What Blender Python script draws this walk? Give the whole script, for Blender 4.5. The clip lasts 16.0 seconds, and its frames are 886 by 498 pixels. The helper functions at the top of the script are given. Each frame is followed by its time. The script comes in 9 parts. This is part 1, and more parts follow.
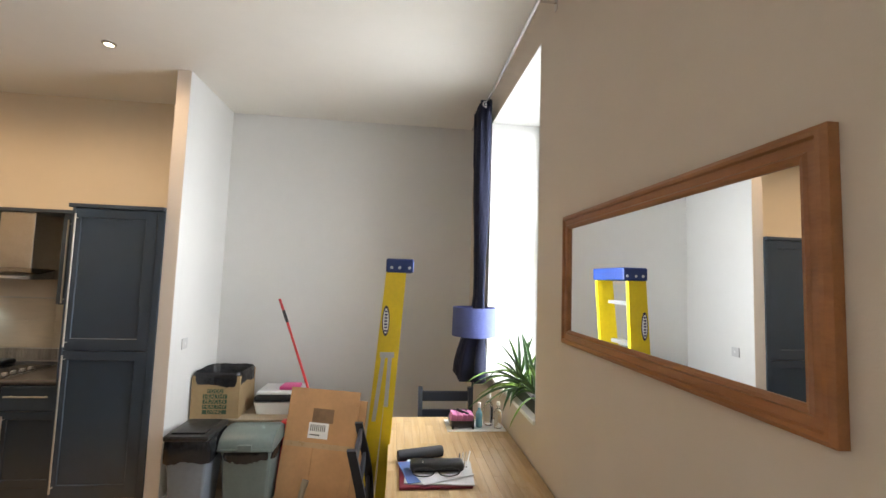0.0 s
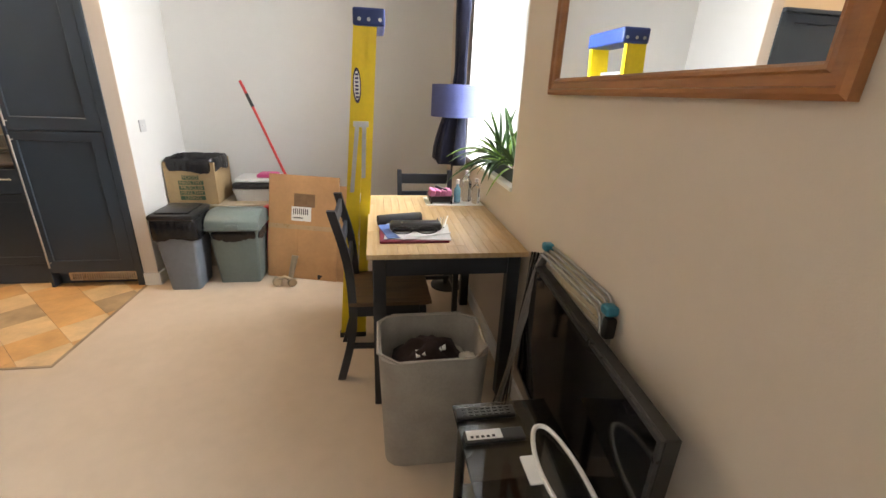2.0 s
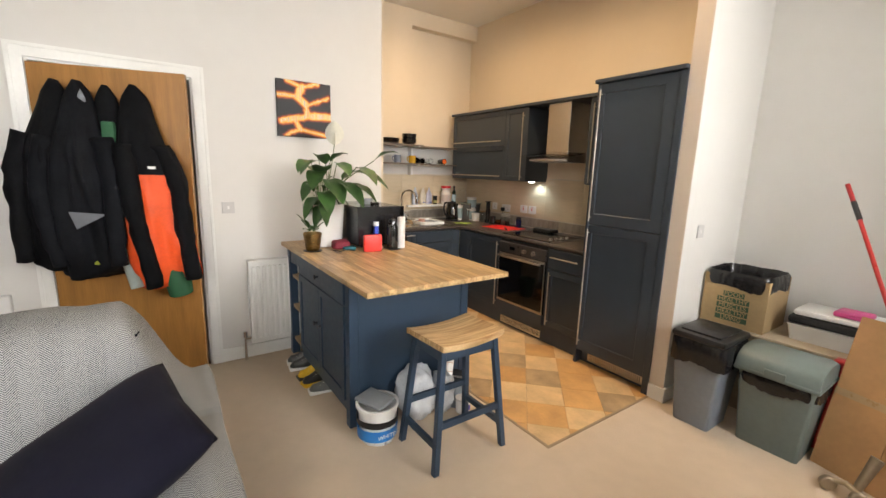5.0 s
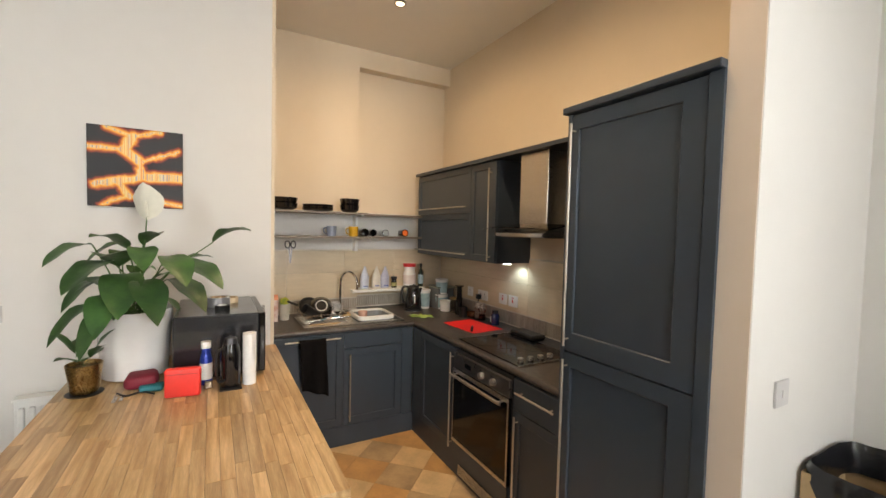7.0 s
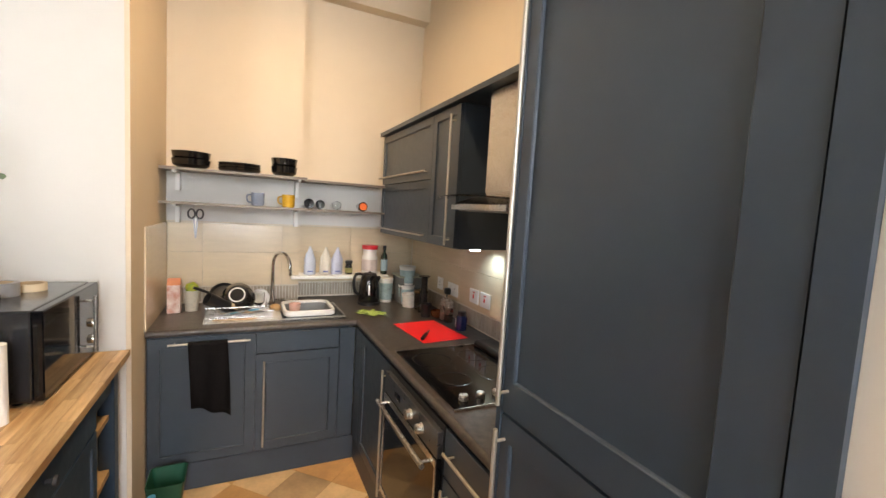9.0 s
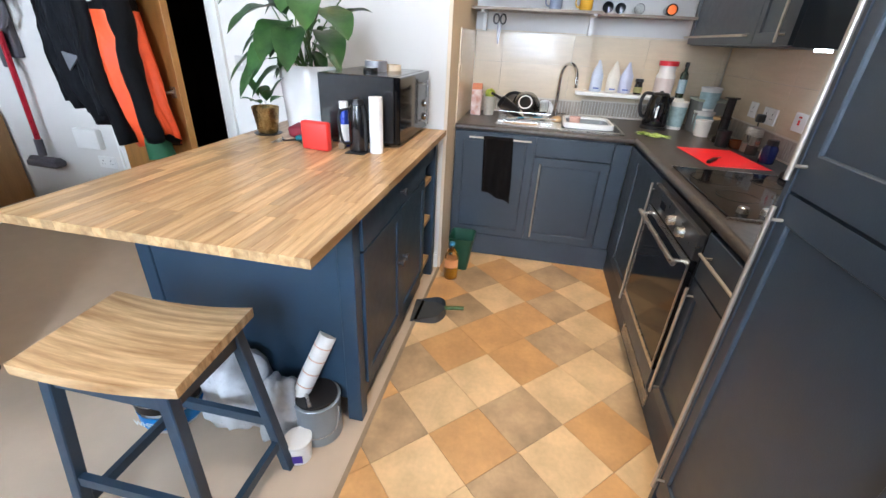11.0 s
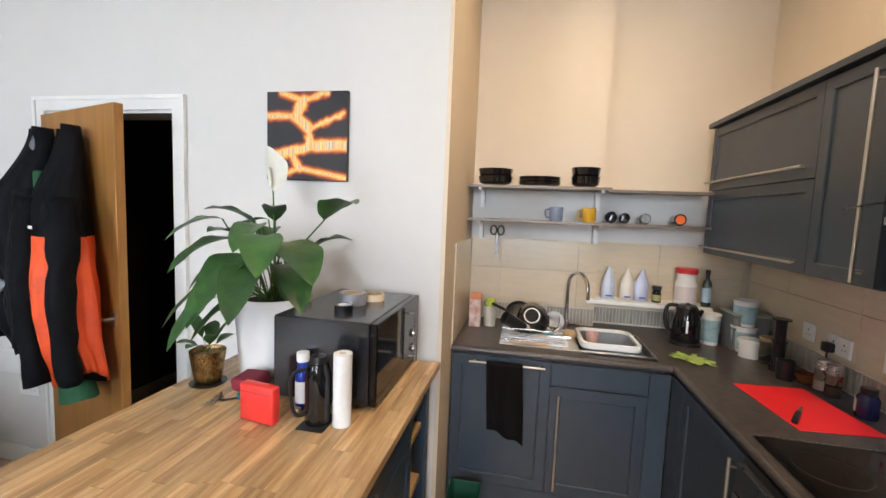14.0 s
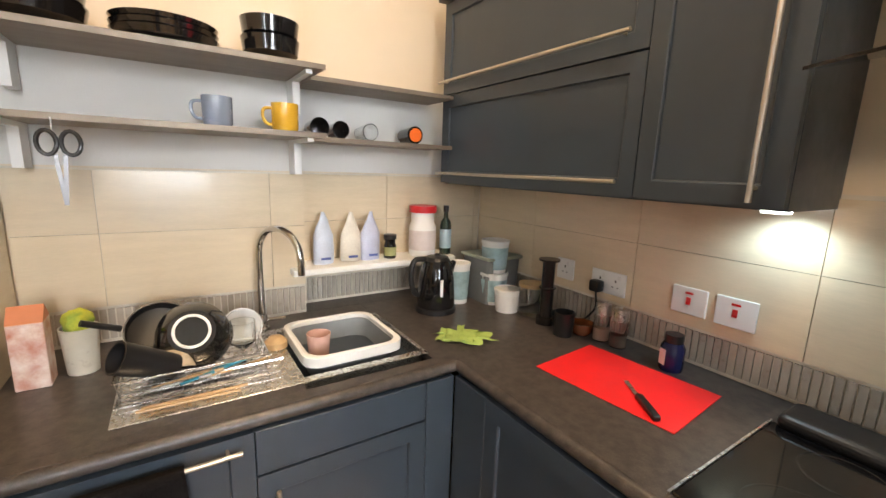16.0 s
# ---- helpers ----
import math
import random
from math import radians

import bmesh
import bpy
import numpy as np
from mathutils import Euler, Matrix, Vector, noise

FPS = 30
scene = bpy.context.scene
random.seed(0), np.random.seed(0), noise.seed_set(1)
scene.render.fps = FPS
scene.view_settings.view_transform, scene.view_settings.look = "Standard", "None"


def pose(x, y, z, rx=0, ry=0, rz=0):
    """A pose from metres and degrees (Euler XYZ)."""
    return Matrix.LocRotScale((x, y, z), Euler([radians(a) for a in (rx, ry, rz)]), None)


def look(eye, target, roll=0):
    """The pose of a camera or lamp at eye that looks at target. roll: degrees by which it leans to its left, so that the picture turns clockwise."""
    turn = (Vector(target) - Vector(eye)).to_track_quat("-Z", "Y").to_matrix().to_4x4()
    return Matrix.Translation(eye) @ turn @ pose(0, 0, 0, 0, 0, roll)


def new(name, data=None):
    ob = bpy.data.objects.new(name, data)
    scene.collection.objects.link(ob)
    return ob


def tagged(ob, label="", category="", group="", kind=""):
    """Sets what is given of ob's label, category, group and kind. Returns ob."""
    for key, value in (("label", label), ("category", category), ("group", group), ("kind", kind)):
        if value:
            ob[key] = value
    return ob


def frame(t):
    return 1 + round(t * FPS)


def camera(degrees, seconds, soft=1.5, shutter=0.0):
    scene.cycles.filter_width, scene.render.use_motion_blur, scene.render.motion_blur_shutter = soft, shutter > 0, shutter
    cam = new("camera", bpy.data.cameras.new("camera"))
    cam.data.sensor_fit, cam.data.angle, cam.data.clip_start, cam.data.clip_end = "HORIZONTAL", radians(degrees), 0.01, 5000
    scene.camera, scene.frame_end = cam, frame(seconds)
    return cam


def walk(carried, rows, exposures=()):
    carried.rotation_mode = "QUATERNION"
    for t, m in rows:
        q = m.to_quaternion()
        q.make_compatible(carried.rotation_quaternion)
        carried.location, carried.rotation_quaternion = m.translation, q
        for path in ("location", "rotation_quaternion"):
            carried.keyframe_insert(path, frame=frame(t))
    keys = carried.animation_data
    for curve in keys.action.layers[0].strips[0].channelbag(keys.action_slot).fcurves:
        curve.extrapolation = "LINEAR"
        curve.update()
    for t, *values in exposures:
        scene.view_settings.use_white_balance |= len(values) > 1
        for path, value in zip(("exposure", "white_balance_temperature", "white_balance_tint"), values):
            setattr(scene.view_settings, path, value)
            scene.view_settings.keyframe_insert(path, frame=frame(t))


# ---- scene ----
cam = camera(93.6, 16.0)
PATH = [
    (0, (0.043, 0.286, 1.706), (0.256, 2.27, 1.851), 1.9),
    (0.5, (0.091, 0.288, 1.673), (0.573, 2.229, 1.659), 1.7),
    (1, (0.103, 0.321, 1.584), (0.678, 2.216, 1.302), 1.6),
    (1.5, (0.098, 0.345, 1.489), (0.651, 2.186, 0.937), 2.0),
    (2, (0.079, 0.354, 1.44), (0.39, 2.201, 0.74), 2.4),
    (2.5, (0.023, 0.388, 1.437), (-0.16, 2.235, 0.692), 2.8),
    (3, (0.03, 0.436, 1.428), (-0.755, 2.107, 0.659), 2.6),
    (3.5, (0.027, 0.372, 1.427), (-1.185, 1.771, 0.669), 2.4),
    (4, (0.008, 0.364, 1.465), (-1.433, 1.573, 0.786), 2.1),
    (4.2, (-0.048, 0.415, 1.441), (-1.543, 1.594, 0.828), 2.1),
    (6.3, (-0.793, 1.697, 1.576), (-2.49, 2.739, 1.388), 1.0),
    (6.5, (-0.869, 1.835, 1.582), (-2.58, 2.859, 1.416), 1.0),
    (7, (-0.996, 2.243, 1.624), (-2.744, 3.211, 1.537), 1.4),
    (7.5, (-1.157, 2.533, 1.629), (-2.911, 3.494, 1.605), 1.9),
    (8, (-1.398, 2.775, 1.666), (-3.147, 3.744, 1.654), 2.3),
    (8.2, (-1.46, 2.843, 1.665), (-3.198, 3.833, 1.64), 2.4),
    (10.3, (-1.551, 3.178, 1.393), (-3.375, 3.391, 0.602), 4.0),
    (10.5, (-1.509, 3.161, 1.392), (-3.32, 3.203, 0.545), 3.6),
    (11, (-1.347, 3.05, 1.362), (-3.102, 2.732, 0.456), 3.1),
    (11.5, (-1.174, 3.008, 1.365), (-2.869, 2.425, 0.478), 2.8),
    (12, (-1.107, 2.991, 1.371), (-2.789, 2.263, 0.569), 2.4),
    (12.5, (-1.188, 2.982, 1.407), (-2.918, 2.218, 0.756), 2.4),
    (13, (-1.392, 2.954, 1.502), (-3.195, 2.229, 1.032), 2.1),
    (13.5, (-1.616, 2.974, 1.561), (-3.498, 2.367, 1.262), 2.2),
    (14, (-1.919, 2.951, 1.589), (-3.873, 2.565, 1.408), 2.3),
    (14.5, (-2.231, 2.944, 1.616), (-4.223, 2.824, 1.477), 2.2),
    (15, (-2.556, 2.992, 1.616), (-4.542, 3.169, 1.455), 2.0),
    (15.5, (-2.85, 2.998, 1.532), (-4.756, 3.517, 1.217), 1.4),
    (16, (-3.119, 2.997, 1.456), (-4.765, 4.071, 1.081), 2.0),
]
EXPOSURES = [(0, -0.33, 6700, 12), (1, -0.33, 6500, 11), (1.5, -0.06, 6700, 12), (2, 0.0, 7000, 14), (4, -0.04, 7500, 15), (7, -0.40, 7400, 13), (8.2, -0.16, 7500, 14), (10.5, 0.28, 5750, 11),
             (12.5, 0.05, 6050, 12), (13.5, -0.14, 6300, 13), (14.5, -0.14, 6300, 12), (15.5, 0.15, 6600, 13), (16, 0.36, 6800, 12)]
walk(cam, [(t, look(eye, target, roll)) for t, eye, target, roll in PATH], EXPOSURES)

# ---- world, daylight and lamps ----
world = bpy.data.worlds.new("sky")
scene.world = world
world.use_nodes = True
wn = world.node_tree.nodes
sky = wn.new("ShaderNodeTexSky")
sky.sky_type, sky.sun_disc = "NISHITA", False
sky.sun_elevation, sky.sun_rotation = radians(48), radians(200)
world.node_tree.links.new(sky.outputs[0], wn["Background"].inputs[0])
wn["Background"].inputs[1].default_value = 0.12

EXPOSURE = 0.0
scene.view_settings.exposure = EXPOSURE


def lamp(name, kind, m, power, colour=(1, 1, 1), size=0.1, size_y=None, angle=None, blend=0.6):
    data = bpy.data.lights.new(name, kind)
    data.energy, data.color = power, colour
    if kind == "AREA":
        data.spread = radians(145)
        data.shape, data.size = ("RECTANGLE", size) if size_y else ("DISK", size)
        if size_y:
            data.size_y = size_y
    elif kind == "SUN":
        data.angle = radians(angle)
    else:
        data.shadow_soft_size = size
        if kind == "SPOT":
            data.spot_size, data.spot_blend = radians(angle), blend
    ob = new(name, data)
    ob.matrix_world = m
    return ob


WARM = (1.0, 0.74, 0.47)
# The middle spot is unseen, added between the others to brighten the kitchen wall.
SPOTS = [(-2.02, 3.32), (-2.95, 3.38), (-3.87, 3.43)]
DAY = (0.85, 0.93, 1.0)
lamp("sun", "SUN", look((0, 0, 5), (0.6, 1.2, 0)), 0.5, (1, 0.96, 0.9), angle=12)
lamp("window_light", "AREA", look((1.88, 3.02, 2.0), (0.0, 3.02, 0.8)), 290, DAY, 1.7, 3.1)
lamp("window_light", "AREA", look((1.88, -0.2, 2.0), (0.0, -0.2, 0.8)), 200, DAY, 1.7, 3.1)
for sx, sy in SPOTS:
    lamp("spot_lamp", "SPOT", look((sx, sy, 3.255), (sx, sy, 0)), 82, WARM, 0.035, angle=172, blend=1.0)
lamp("under_cabinet_lamp", "SPOT", look((-3.52, 4.28, 1.378), (-3.52, 4.36, 0.6)), 3.3, (0.62, 0.86, 1.0), 0.02, angle=150, blend=0.8)


# ---- materials ----
def material(name, base, rough=0.6, metal=0.0, vary=0.12, scale=4.0, stretch=(1, 1, 1), bump=0.0, bump_scale=60.0,
             second=None, coat=0.0, each=0.0, sheen=0.0, fine=0.05, spec=0.5):
    """A painted or natural surface: two sizes of noise in its colour, relief, and a small change from piece to piece."""
    m = bpy.data.materials.new(name)
    m.use_nodes = True
    n, l = m.node_tree.nodes, m.node_tree.links
    b = n["Principled BSDF"]
    b.inputs["Roughness"].default_value, b.inputs["Metallic"].default_value = rough, metal
    b.inputs["Coat Weight"].default_value = coat
    b.inputs["Sheen Weight"].default_value = sheen
    b.inputs["Specular IOR Level"].default_value = spec
    tc, mp = n.new("ShaderNodeTexCoord"), n.new("ShaderNodeMapping")
    mp.inputs["Scale"].default_value = stretch
    l.new(tc.outputs["Object"], mp.inputs["Vector"])
    info = n.new("ShaderNodeObjectInfo")
    shift = n.new("ShaderNodeVectorMath")
    shift.operation = "MULTIPLY_ADD"
    comb = n.new("ShaderNodeCombineXYZ")
    for i in range(3):
        l.new(info.outputs["Random"], comb.inputs[i])
    l.new(comb.outputs[0], shift.inputs[0])
    shift.inputs[1].default_value = (37, 53, 71) if each else (0, 0, 0)
    l.new(mp.outputs[0], shift.inputs[2])
    big, small = n.new("ShaderNodeTexNoise"), n.new("ShaderNodeTexNoise")
    big.inputs["Scale"].default_value, big.inputs["Detail"].default_value = scale, 3
    small.inputs["Scale"].default_value, small.inputs["Detail"].default_value = scale * 9, 2
    for t in (big, small):
        l.new(shift.outputs[0], t.inputs["Vector"])
    mix = n.new("ShaderNodeMix")
    mix.data_type = "RGBA"
    second = second or tuple(c * (1 - 2 * vary) for c in base)
    mix.inputs["A"].default_value, mix.inputs["B"].default_value = (*base, 1), (*second, 1)
    ramp = n.new("ShaderNodeMapRange")
    ramp.inputs["From Min"].default_value, ramp.inputs["From Max"].default_value = 0.35, 0.7
    l.new(big.outputs["Fac"], ramp.inputs["Value"])
    l.new(ramp.outputs[0], mix.inputs["Factor"])
    hsv = n.new("ShaderNodeHueSaturation")
    val = n.new("ShaderNodeMath")
    val.operation = "MULTIPLY_ADD"
    l.new(small.outputs["Fac"], val.inputs[0])
    val.inputs[1].default_value, val.inputs[2].default_value = fine * 4, 1 - fine * 2
    val2 = n.new("ShaderNodeMath")
    val2.operation = "MULTIPLY_ADD"
    l.new(info.outputs["Random"], val2.inputs[0])
    val2.inputs[1].default_value = each
    val3 = n.new("ShaderNodeMath")
    val3.operation = "SUBTRACT"
    l.new(val.outputs[0], val3.inputs[0])
    val3.inputs[1].default_value = each / 2
    l.new(val3.outputs[0], val2.inputs[2])
    l.new(val2.outputs[0], hsv.inputs["Value"])
    l.new(mix.outputs["Result"], hsv.inputs["Color"])
    l.new(hsv.outputs[0], b.inputs["Base Color"])
    rr = n.new("ShaderNodeMapRange")
    rr.inputs["To Min"].default_value, rr.inputs["To Max"].default_value = max(0.02, rough - 0.08), min(1, rough + 0.08)
    l.new(small.outputs["Fac"], rr.inputs["Value"])
    if fine:
        l.new(rr.outputs[0], b.inputs["Roughness"])
    if bump:
        bn, bu = n.new("ShaderNodeTexNoise"), n.new("ShaderNodeBump")
        bn.inputs["Scale"].default_value, bn.inputs["Detail"].default_value = bump_scale, 4
        l.new(shift.outputs[0], bn.inputs["Vector"])
        bu.inputs["Strength"].default_value, bu.inputs["Distance"].default_value = bump, 0.01
        l.new(bn.outputs["Fac"], bu.inputs["Height"])
        l.new(bu.outputs[0], b.inputs["Normal"])
    return m


def glow(name, colour, strength):
    m = bpy.data.materials.new(name)
    m.use_nodes = True
    b = m.node_tree.nodes["Principled BSDF"]
    b.inputs["Base Color"].default_value = (*colour, 1)
    b.inputs["Emission Color"].default_value = (*colour, 1)
    b.inputs["Emission Strength"].default_value = strength
    return m


def glass(name, colour=(1, 1, 1), rough=0.02, transmission=1.0):
    m = bpy.data.materials.new(name)
    m.use_nodes = True
    b = m.node_tree.nodes["Principled BSDF"]
    b.inputs["Base Color"].default_value = (*colour, 1)
    b.inputs["Roughness"].default_value = rough
    b.inputs["Transmission Weight"].default_value = transmission
    b.inputs["IOR"].default_value = 1.45
    return m


WALL = material("white wall paint", (0.67, 0.655, 0.625), 0.75, vary=0.015, scale=1.5, bump=0.06, bump_scale=180, fine=0.01)
CREAM = material("magnolia wall paint", (0.69, 0.58, 0.435), 0.75, vary=0.02, scale=1.5, bump=0.06, bump_scale=180, fine=0.01)
# The window wall is off-white; its backlit shade is put into this beige.
BEIGE = material("beige backlit wall", (0.62, 0.53, 0.43), 0.75, vary=0.03, scale=1.5, bump=0.06, bump_scale=180, fine=0.01)
CEIL = material("ceiling paint", (0.79, 0.75, 0.68), 0.85, vary=0.015, scale=1.0, bump=0.04, bump_scale=150, fine=0.01)
TRIM = material("white gloss trim", (0.80, 0.80, 0.77), 0.35, vary=0.03, scale=6, fine=0.02)
CARPET = material("beige carpet", (0.61, 0.49, 0.37), 0.95, vary=0.03, scale=1.3, bump=0.45, bump_scale=600, fine=0.03, sheen=0.0, spec=0.1)
VINYL = material("tile joint", (0.20, 0.12, 0.06), 0.5, vary=0.1)
SLATE = material("slate blue cabinet paint", (0.037, 0.051, 0.069), 0.34, vary=0.06, scale=3, bump=0.03, bump_scale=200, fine=0.02)
NAVY = material("dark blue cabinet paint", (0.020, 0.046, 0.082), 0.42, vary=0.08, scale=3, bump=0.05, bump_scale=120, fine=0.03)
CHARCOAL = material("black-blue furniture paint", (0.013, 0.016, 0.024), 0.45, vary=0.1, scale=5, fine=0.04)
STEEL = material("brushed steel", (0.62, 0.60, 0.57), 0.28, 1.0, vary=0.06, scale=12, stretch=(1, 1, 12), fine=0.05)
HANDLE = material("satin handle steel", (0.56, 0.51, 0.44), 0.38, 0.85, vary=0.03, fine=0.01)
CHROME = material("chrome", (0.75, 0.75, 0.76), 0.08, 1.0, vary=0.02, fine=0.01)
WORKTOP = material("dark stone-effect laminate", (0.075, 0.062, 0.055), 0.35, vary=0.2, scale=40, fine=0.3, bump=0.05, bump_scale=200, second=(0.035, 0.03, 0.028))
TILE = material("beige glazed tile", (0.68, 0.565, 0.405), 0.22, vary=0.035, scale=5, stretch=(1, 1, 8), fine=0.03, each=0.04, coat=0.3)
MOSAIC = material("striped mosaic", (0.40, 0.345, 0.285), 0.3, vary=0.12, scale=6, each=0.18, fine=0.04)
OAKDOOR = material("oak veneer", (0.37, 0.17, 0.040), 0.45, vary=0.15, scale=3, stretch=(6, 6, 0.5), fine=0.09, bump=0.08, bump_scale=30)
OAKUNIT = material("oak veneer unit", (0.36, 0.195, 0.075), 0.38, vary=0.13, scale=3, stretch=(5, 5, 0.5), fine=0.08, bump=0.05, bump_scale=30)
OAKTABLE = material("oak table board", (0.50, 0.30, 0.12), 0.4, vary=0.14, scale=3, stretch=(8, 0.6, 6), fine=0.10, bump=0.06, bump_scale=20)
FRAMEWOOD = material("pine mirror frame", (0.34, 0.135, 0.042), 0.38, vary=0.14, scale=5, stretch=(4, 0.6, 4), fine=0.08, bump=0.06, bump_scale=20)
STAVE = material("oiled acacia stave", (0.60, 0.415, 0.215), 0.36, vary=0.18, scale=5, stretch=(0.7, 9, 9), fine=0.14, each=0.5, bump=0.06, bump_scale=25, second=(0.36, 0.205, 0.085), coat=0.15)
STAVE_Y = material("pale oiled stave", (0.50, 0.355, 0.20), 0.4, vary=0.18, scale=5, stretch=(9, 0.7, 9), fine=0.10, each=0.22, bump=0.06, bump_scale=25, second=(0.42, 0.27, 0.12), coat=0.1)
SEATWOOD = material("acacia seat board", (0.56, 0.36, 0.17), 0.4, vary=0.2, scale=6, stretch=(0.8, 8, 8), fine=0.12, each=0.2, second=(0.33, 0.18, 0.075))
DARKWOOD = material("brown chair seat wood", (0.16, 0.095, 0.048), 0.4, vary=0.2, scale=5, stretch=(0.8, 8, 8), fine=0.12, each=0.2)
BLACK = material("black plastic", (0.012, 0.012, 0.013), 0.35, vary=0.1, fine=0.05)
BLACKGLOSS = material("glossy black", (0.006, 0.006, 0.007), 0.08, vary=0.1, fine=0.02, coat=0.5)
BLACKGLASS = material("black glass", (0.004, 0.004, 0.005), 0.05, vary=0.05, fine=0.01, coat=0.0, spec=0.4)
WHITEP = material("white plastic", (0.78, 0.78, 0.76), 0.35, vary=0.03, fine=0.01)
WHITEC = material("white ceramic", (0.80, 0.79, 0.77), 0.15, vary=0.02, fine=0.01, coat=0.5)
GLASS = glass("clear glass")
WINGLASS = glass("window glass")
# Near-black on the hall walls puts the unlit hall's darkness into colour.
DARK = material("unlit hall shade", (0.03, 0.025, 0.025), 0.8)


# ---- builders ----
def box(bm, x0, x1, y0, y1, z0, z1):
    v = [bm.verts.new((x, y, z)) for z in (z0, z1) for y in (y0, y1) for x in (x0, x1)]
    for f in ((0, 2, 3, 1), (4, 5, 7, 6), (0, 1, 5, 4), (2, 6, 7, 3), (0, 4, 6, 2), (1, 3, 7, 5)):
        bm.faces.new([v[i] for i in f])
    return bm


def boxes(*rows):
    bm = bmesh.new()
    for r in rows:
        box(bm, *r)
    return bm


def rounded(x0, x1, y0, y1, z0, z1, r=0.01, steps=2):
    bm = boxes((x0, x1, y0, y1, z0, z1))
    bmesh.ops.bevel(bm, geom=bm.edges[:], offset=r, segments=steps, affect="EDGES", profile=0.5)
    return bm


def join(*bms):
    out = bmesh.new()
    for b in bms:
        me = bpy.data.meshes.new("tmp")
        b.to_mesh(me)
        b.free()
        out.from_mesh(me)
        bpy.data.meshes.remove(me)
    return out


def moved(bm, m):
    bm.transform(m)
    return bm


def lathe(profile, n=28, at=(0, 0, 0)):
    """A turned shape from rows of (radius, z)."""
    bm = bmesh.new()
    rings = []
    for r, z in profile:
        if r < 1e-5:
            rings.append([bm.verts.new((at[0], at[1], at[2] + z))])
        else:
            rings.append([bm.verts.new((at[0] + r * math.cos(2 * math.pi * i / n), at[1] + r * math.sin(2 * math.pi * i / n), at[2] + z)) for i in range(n)])
    for a, b in zip(rings, rings[1:]):
        for i in range(n):
            j = (i + 1) % n
            f = [a[i % len(a)], a[j % len(a)], b[j % len(b)], b[i % len(b)]]
            f = list(dict.fromkeys(f))
            if len(f) > 2:
                bm.faces.new(f)
    return bm


def tube(points, r, n=8, close=False, radii=None):
    """A rod swept along points, its ends capped."""
    bm = bmesh.new()
    pts = [Vector(p) for p in points]
    rings, up = [], None
    for i, p in enumerate(pts):
        a, b = pts[i - 1] if (i or close) else p, pts[(i + 1) % len(pts)] if (i < len(pts) - 1 or close) else p
        d = (b - a).normalized()
        if up is None:
            up = d.orthogonal().normalized()
        up = (up - d * up.dot(d)).normalized()
        side = d.cross(up)
        rad = radii[i] if radii else r
        rings.append([bm.verts.new(p + (up * math.cos(2 * math.pi * k / n) + side * math.sin(2 * math.pi * k / n)) * rad) for k in range(n)])
    pairs = list(zip(rings, rings[1:])) + ([(rings[-1], rings[0])] if close else [])
    for a, b in pairs:
        for k in range(n):
            bm.faces.new((a[k], a[(k + 1) % n], b[(k + 1) % n], b[k]))
    if not close:
        bm.faces.new(rings[0][::-1])
        bm.faces.new(rings[-1])
    return bm


def beam(p, q, w, d):
    """A straight square bar from p to q, w by d across."""
    p, q = Vector(p), Vector(q)
    bm = boxes((-w / 2, w / 2, -d / 2, d / 2, 0, (q - p).length))
    turn = (q - p).to_track_quat("Z", "X").to_matrix().to_4x4() if abs((q - p).normalized().z) < 0.7 else Matrix()
    if turn == Matrix():
        for v in bm.verts:
            f = v.co.z / (q - p).length
            base = p.lerp(q, f)
            v.co = Vector((base.x + v.co.x, base.y + v.co.y, base.z))
        return bm
    bm.transform(Matrix.Translation(p) @ turn)
    return bm


def smooth_curve(points, per=6):
    """Points on a smooth line through those given."""
    P = [Vector(p) for p in points]
    P = [P[0] * 2 - P[1]] + P + [P[-1] * 2 - P[-2]]
    out = []
    for i in range(1, len(P) - 2):
        for k in range(per):
            t = k / per
            a, b, c, d = P[i - 1:i + 3]
            out.append(0.5 * ((2 * b) + (c - a) * t + (2 * a - 5 * b + 4 * c - d) * t * t + (3 * b - a - 3 * c + d) * t ** 3))
    out.append(P[-2])
    return out


def place_of(ob):
    m = ob.matrix_basis.copy()
    while ob.parent:
        ob = ob.parent
        m = ob.matrix_basis @ m
    return m


def thing(name, label, category, x=0, y=0, z=0, rz=0, group=""):
    ob = new(name)
    ob.empty_display_size = 0.05
    ob.matrix_basis = pose(x, y, z, 0, 0, rz)
    return tagged(ob, label, category, group)


def part(name, bm, mat, parent=None, label="", local=False, smooth=None, bevel=0.0, steps=2):
    """Links a bmesh as one mesh object under a thing or a part; its points are in the room's metres unless local."""
    if bevel:
        bmesh.ops.bevel(bm, geom=bm.edges[:], offset=bevel, segments=steps, affect="EDGES", profile=0.5)
    bmesh.ops.recalc_face_normals(bm, faces=bm.faces[:])
    if parent is not None and not local:
        bm.transform(place_of(parent).inverted())
    me = bpy.data.meshes.new(name)
    bm.to_mesh(me)
    bm.free()
    for m in (mat if isinstance(mat, (list, tuple)) else [mat]):
        me.materials.append(m)
    if smooth:
        me.polygons.foreach_set("use_smooth", [True] * len(me.polygons))
        if smooth != "all":
            me.set_sharp_from_angle(angle=radians(40))
    ob = new(name, me)
    if parent is not None:
        ob.parent = parent
    if label:
        ob["label"] = label
    return ob


def whole(name, bm, mat, label, category, at, rz=0, group="", smooth=None, local=False):
    """A thing that is one mesh, its origin at its base."""
    m = pose(*at, 0, 0, rz)
    if not local:
        bm.transform(m.inverted())
    ob = part(name, bm, mat, smooth=smooth)
    ob.matrix_basis = m
    return tagged(ob, label, category, group)


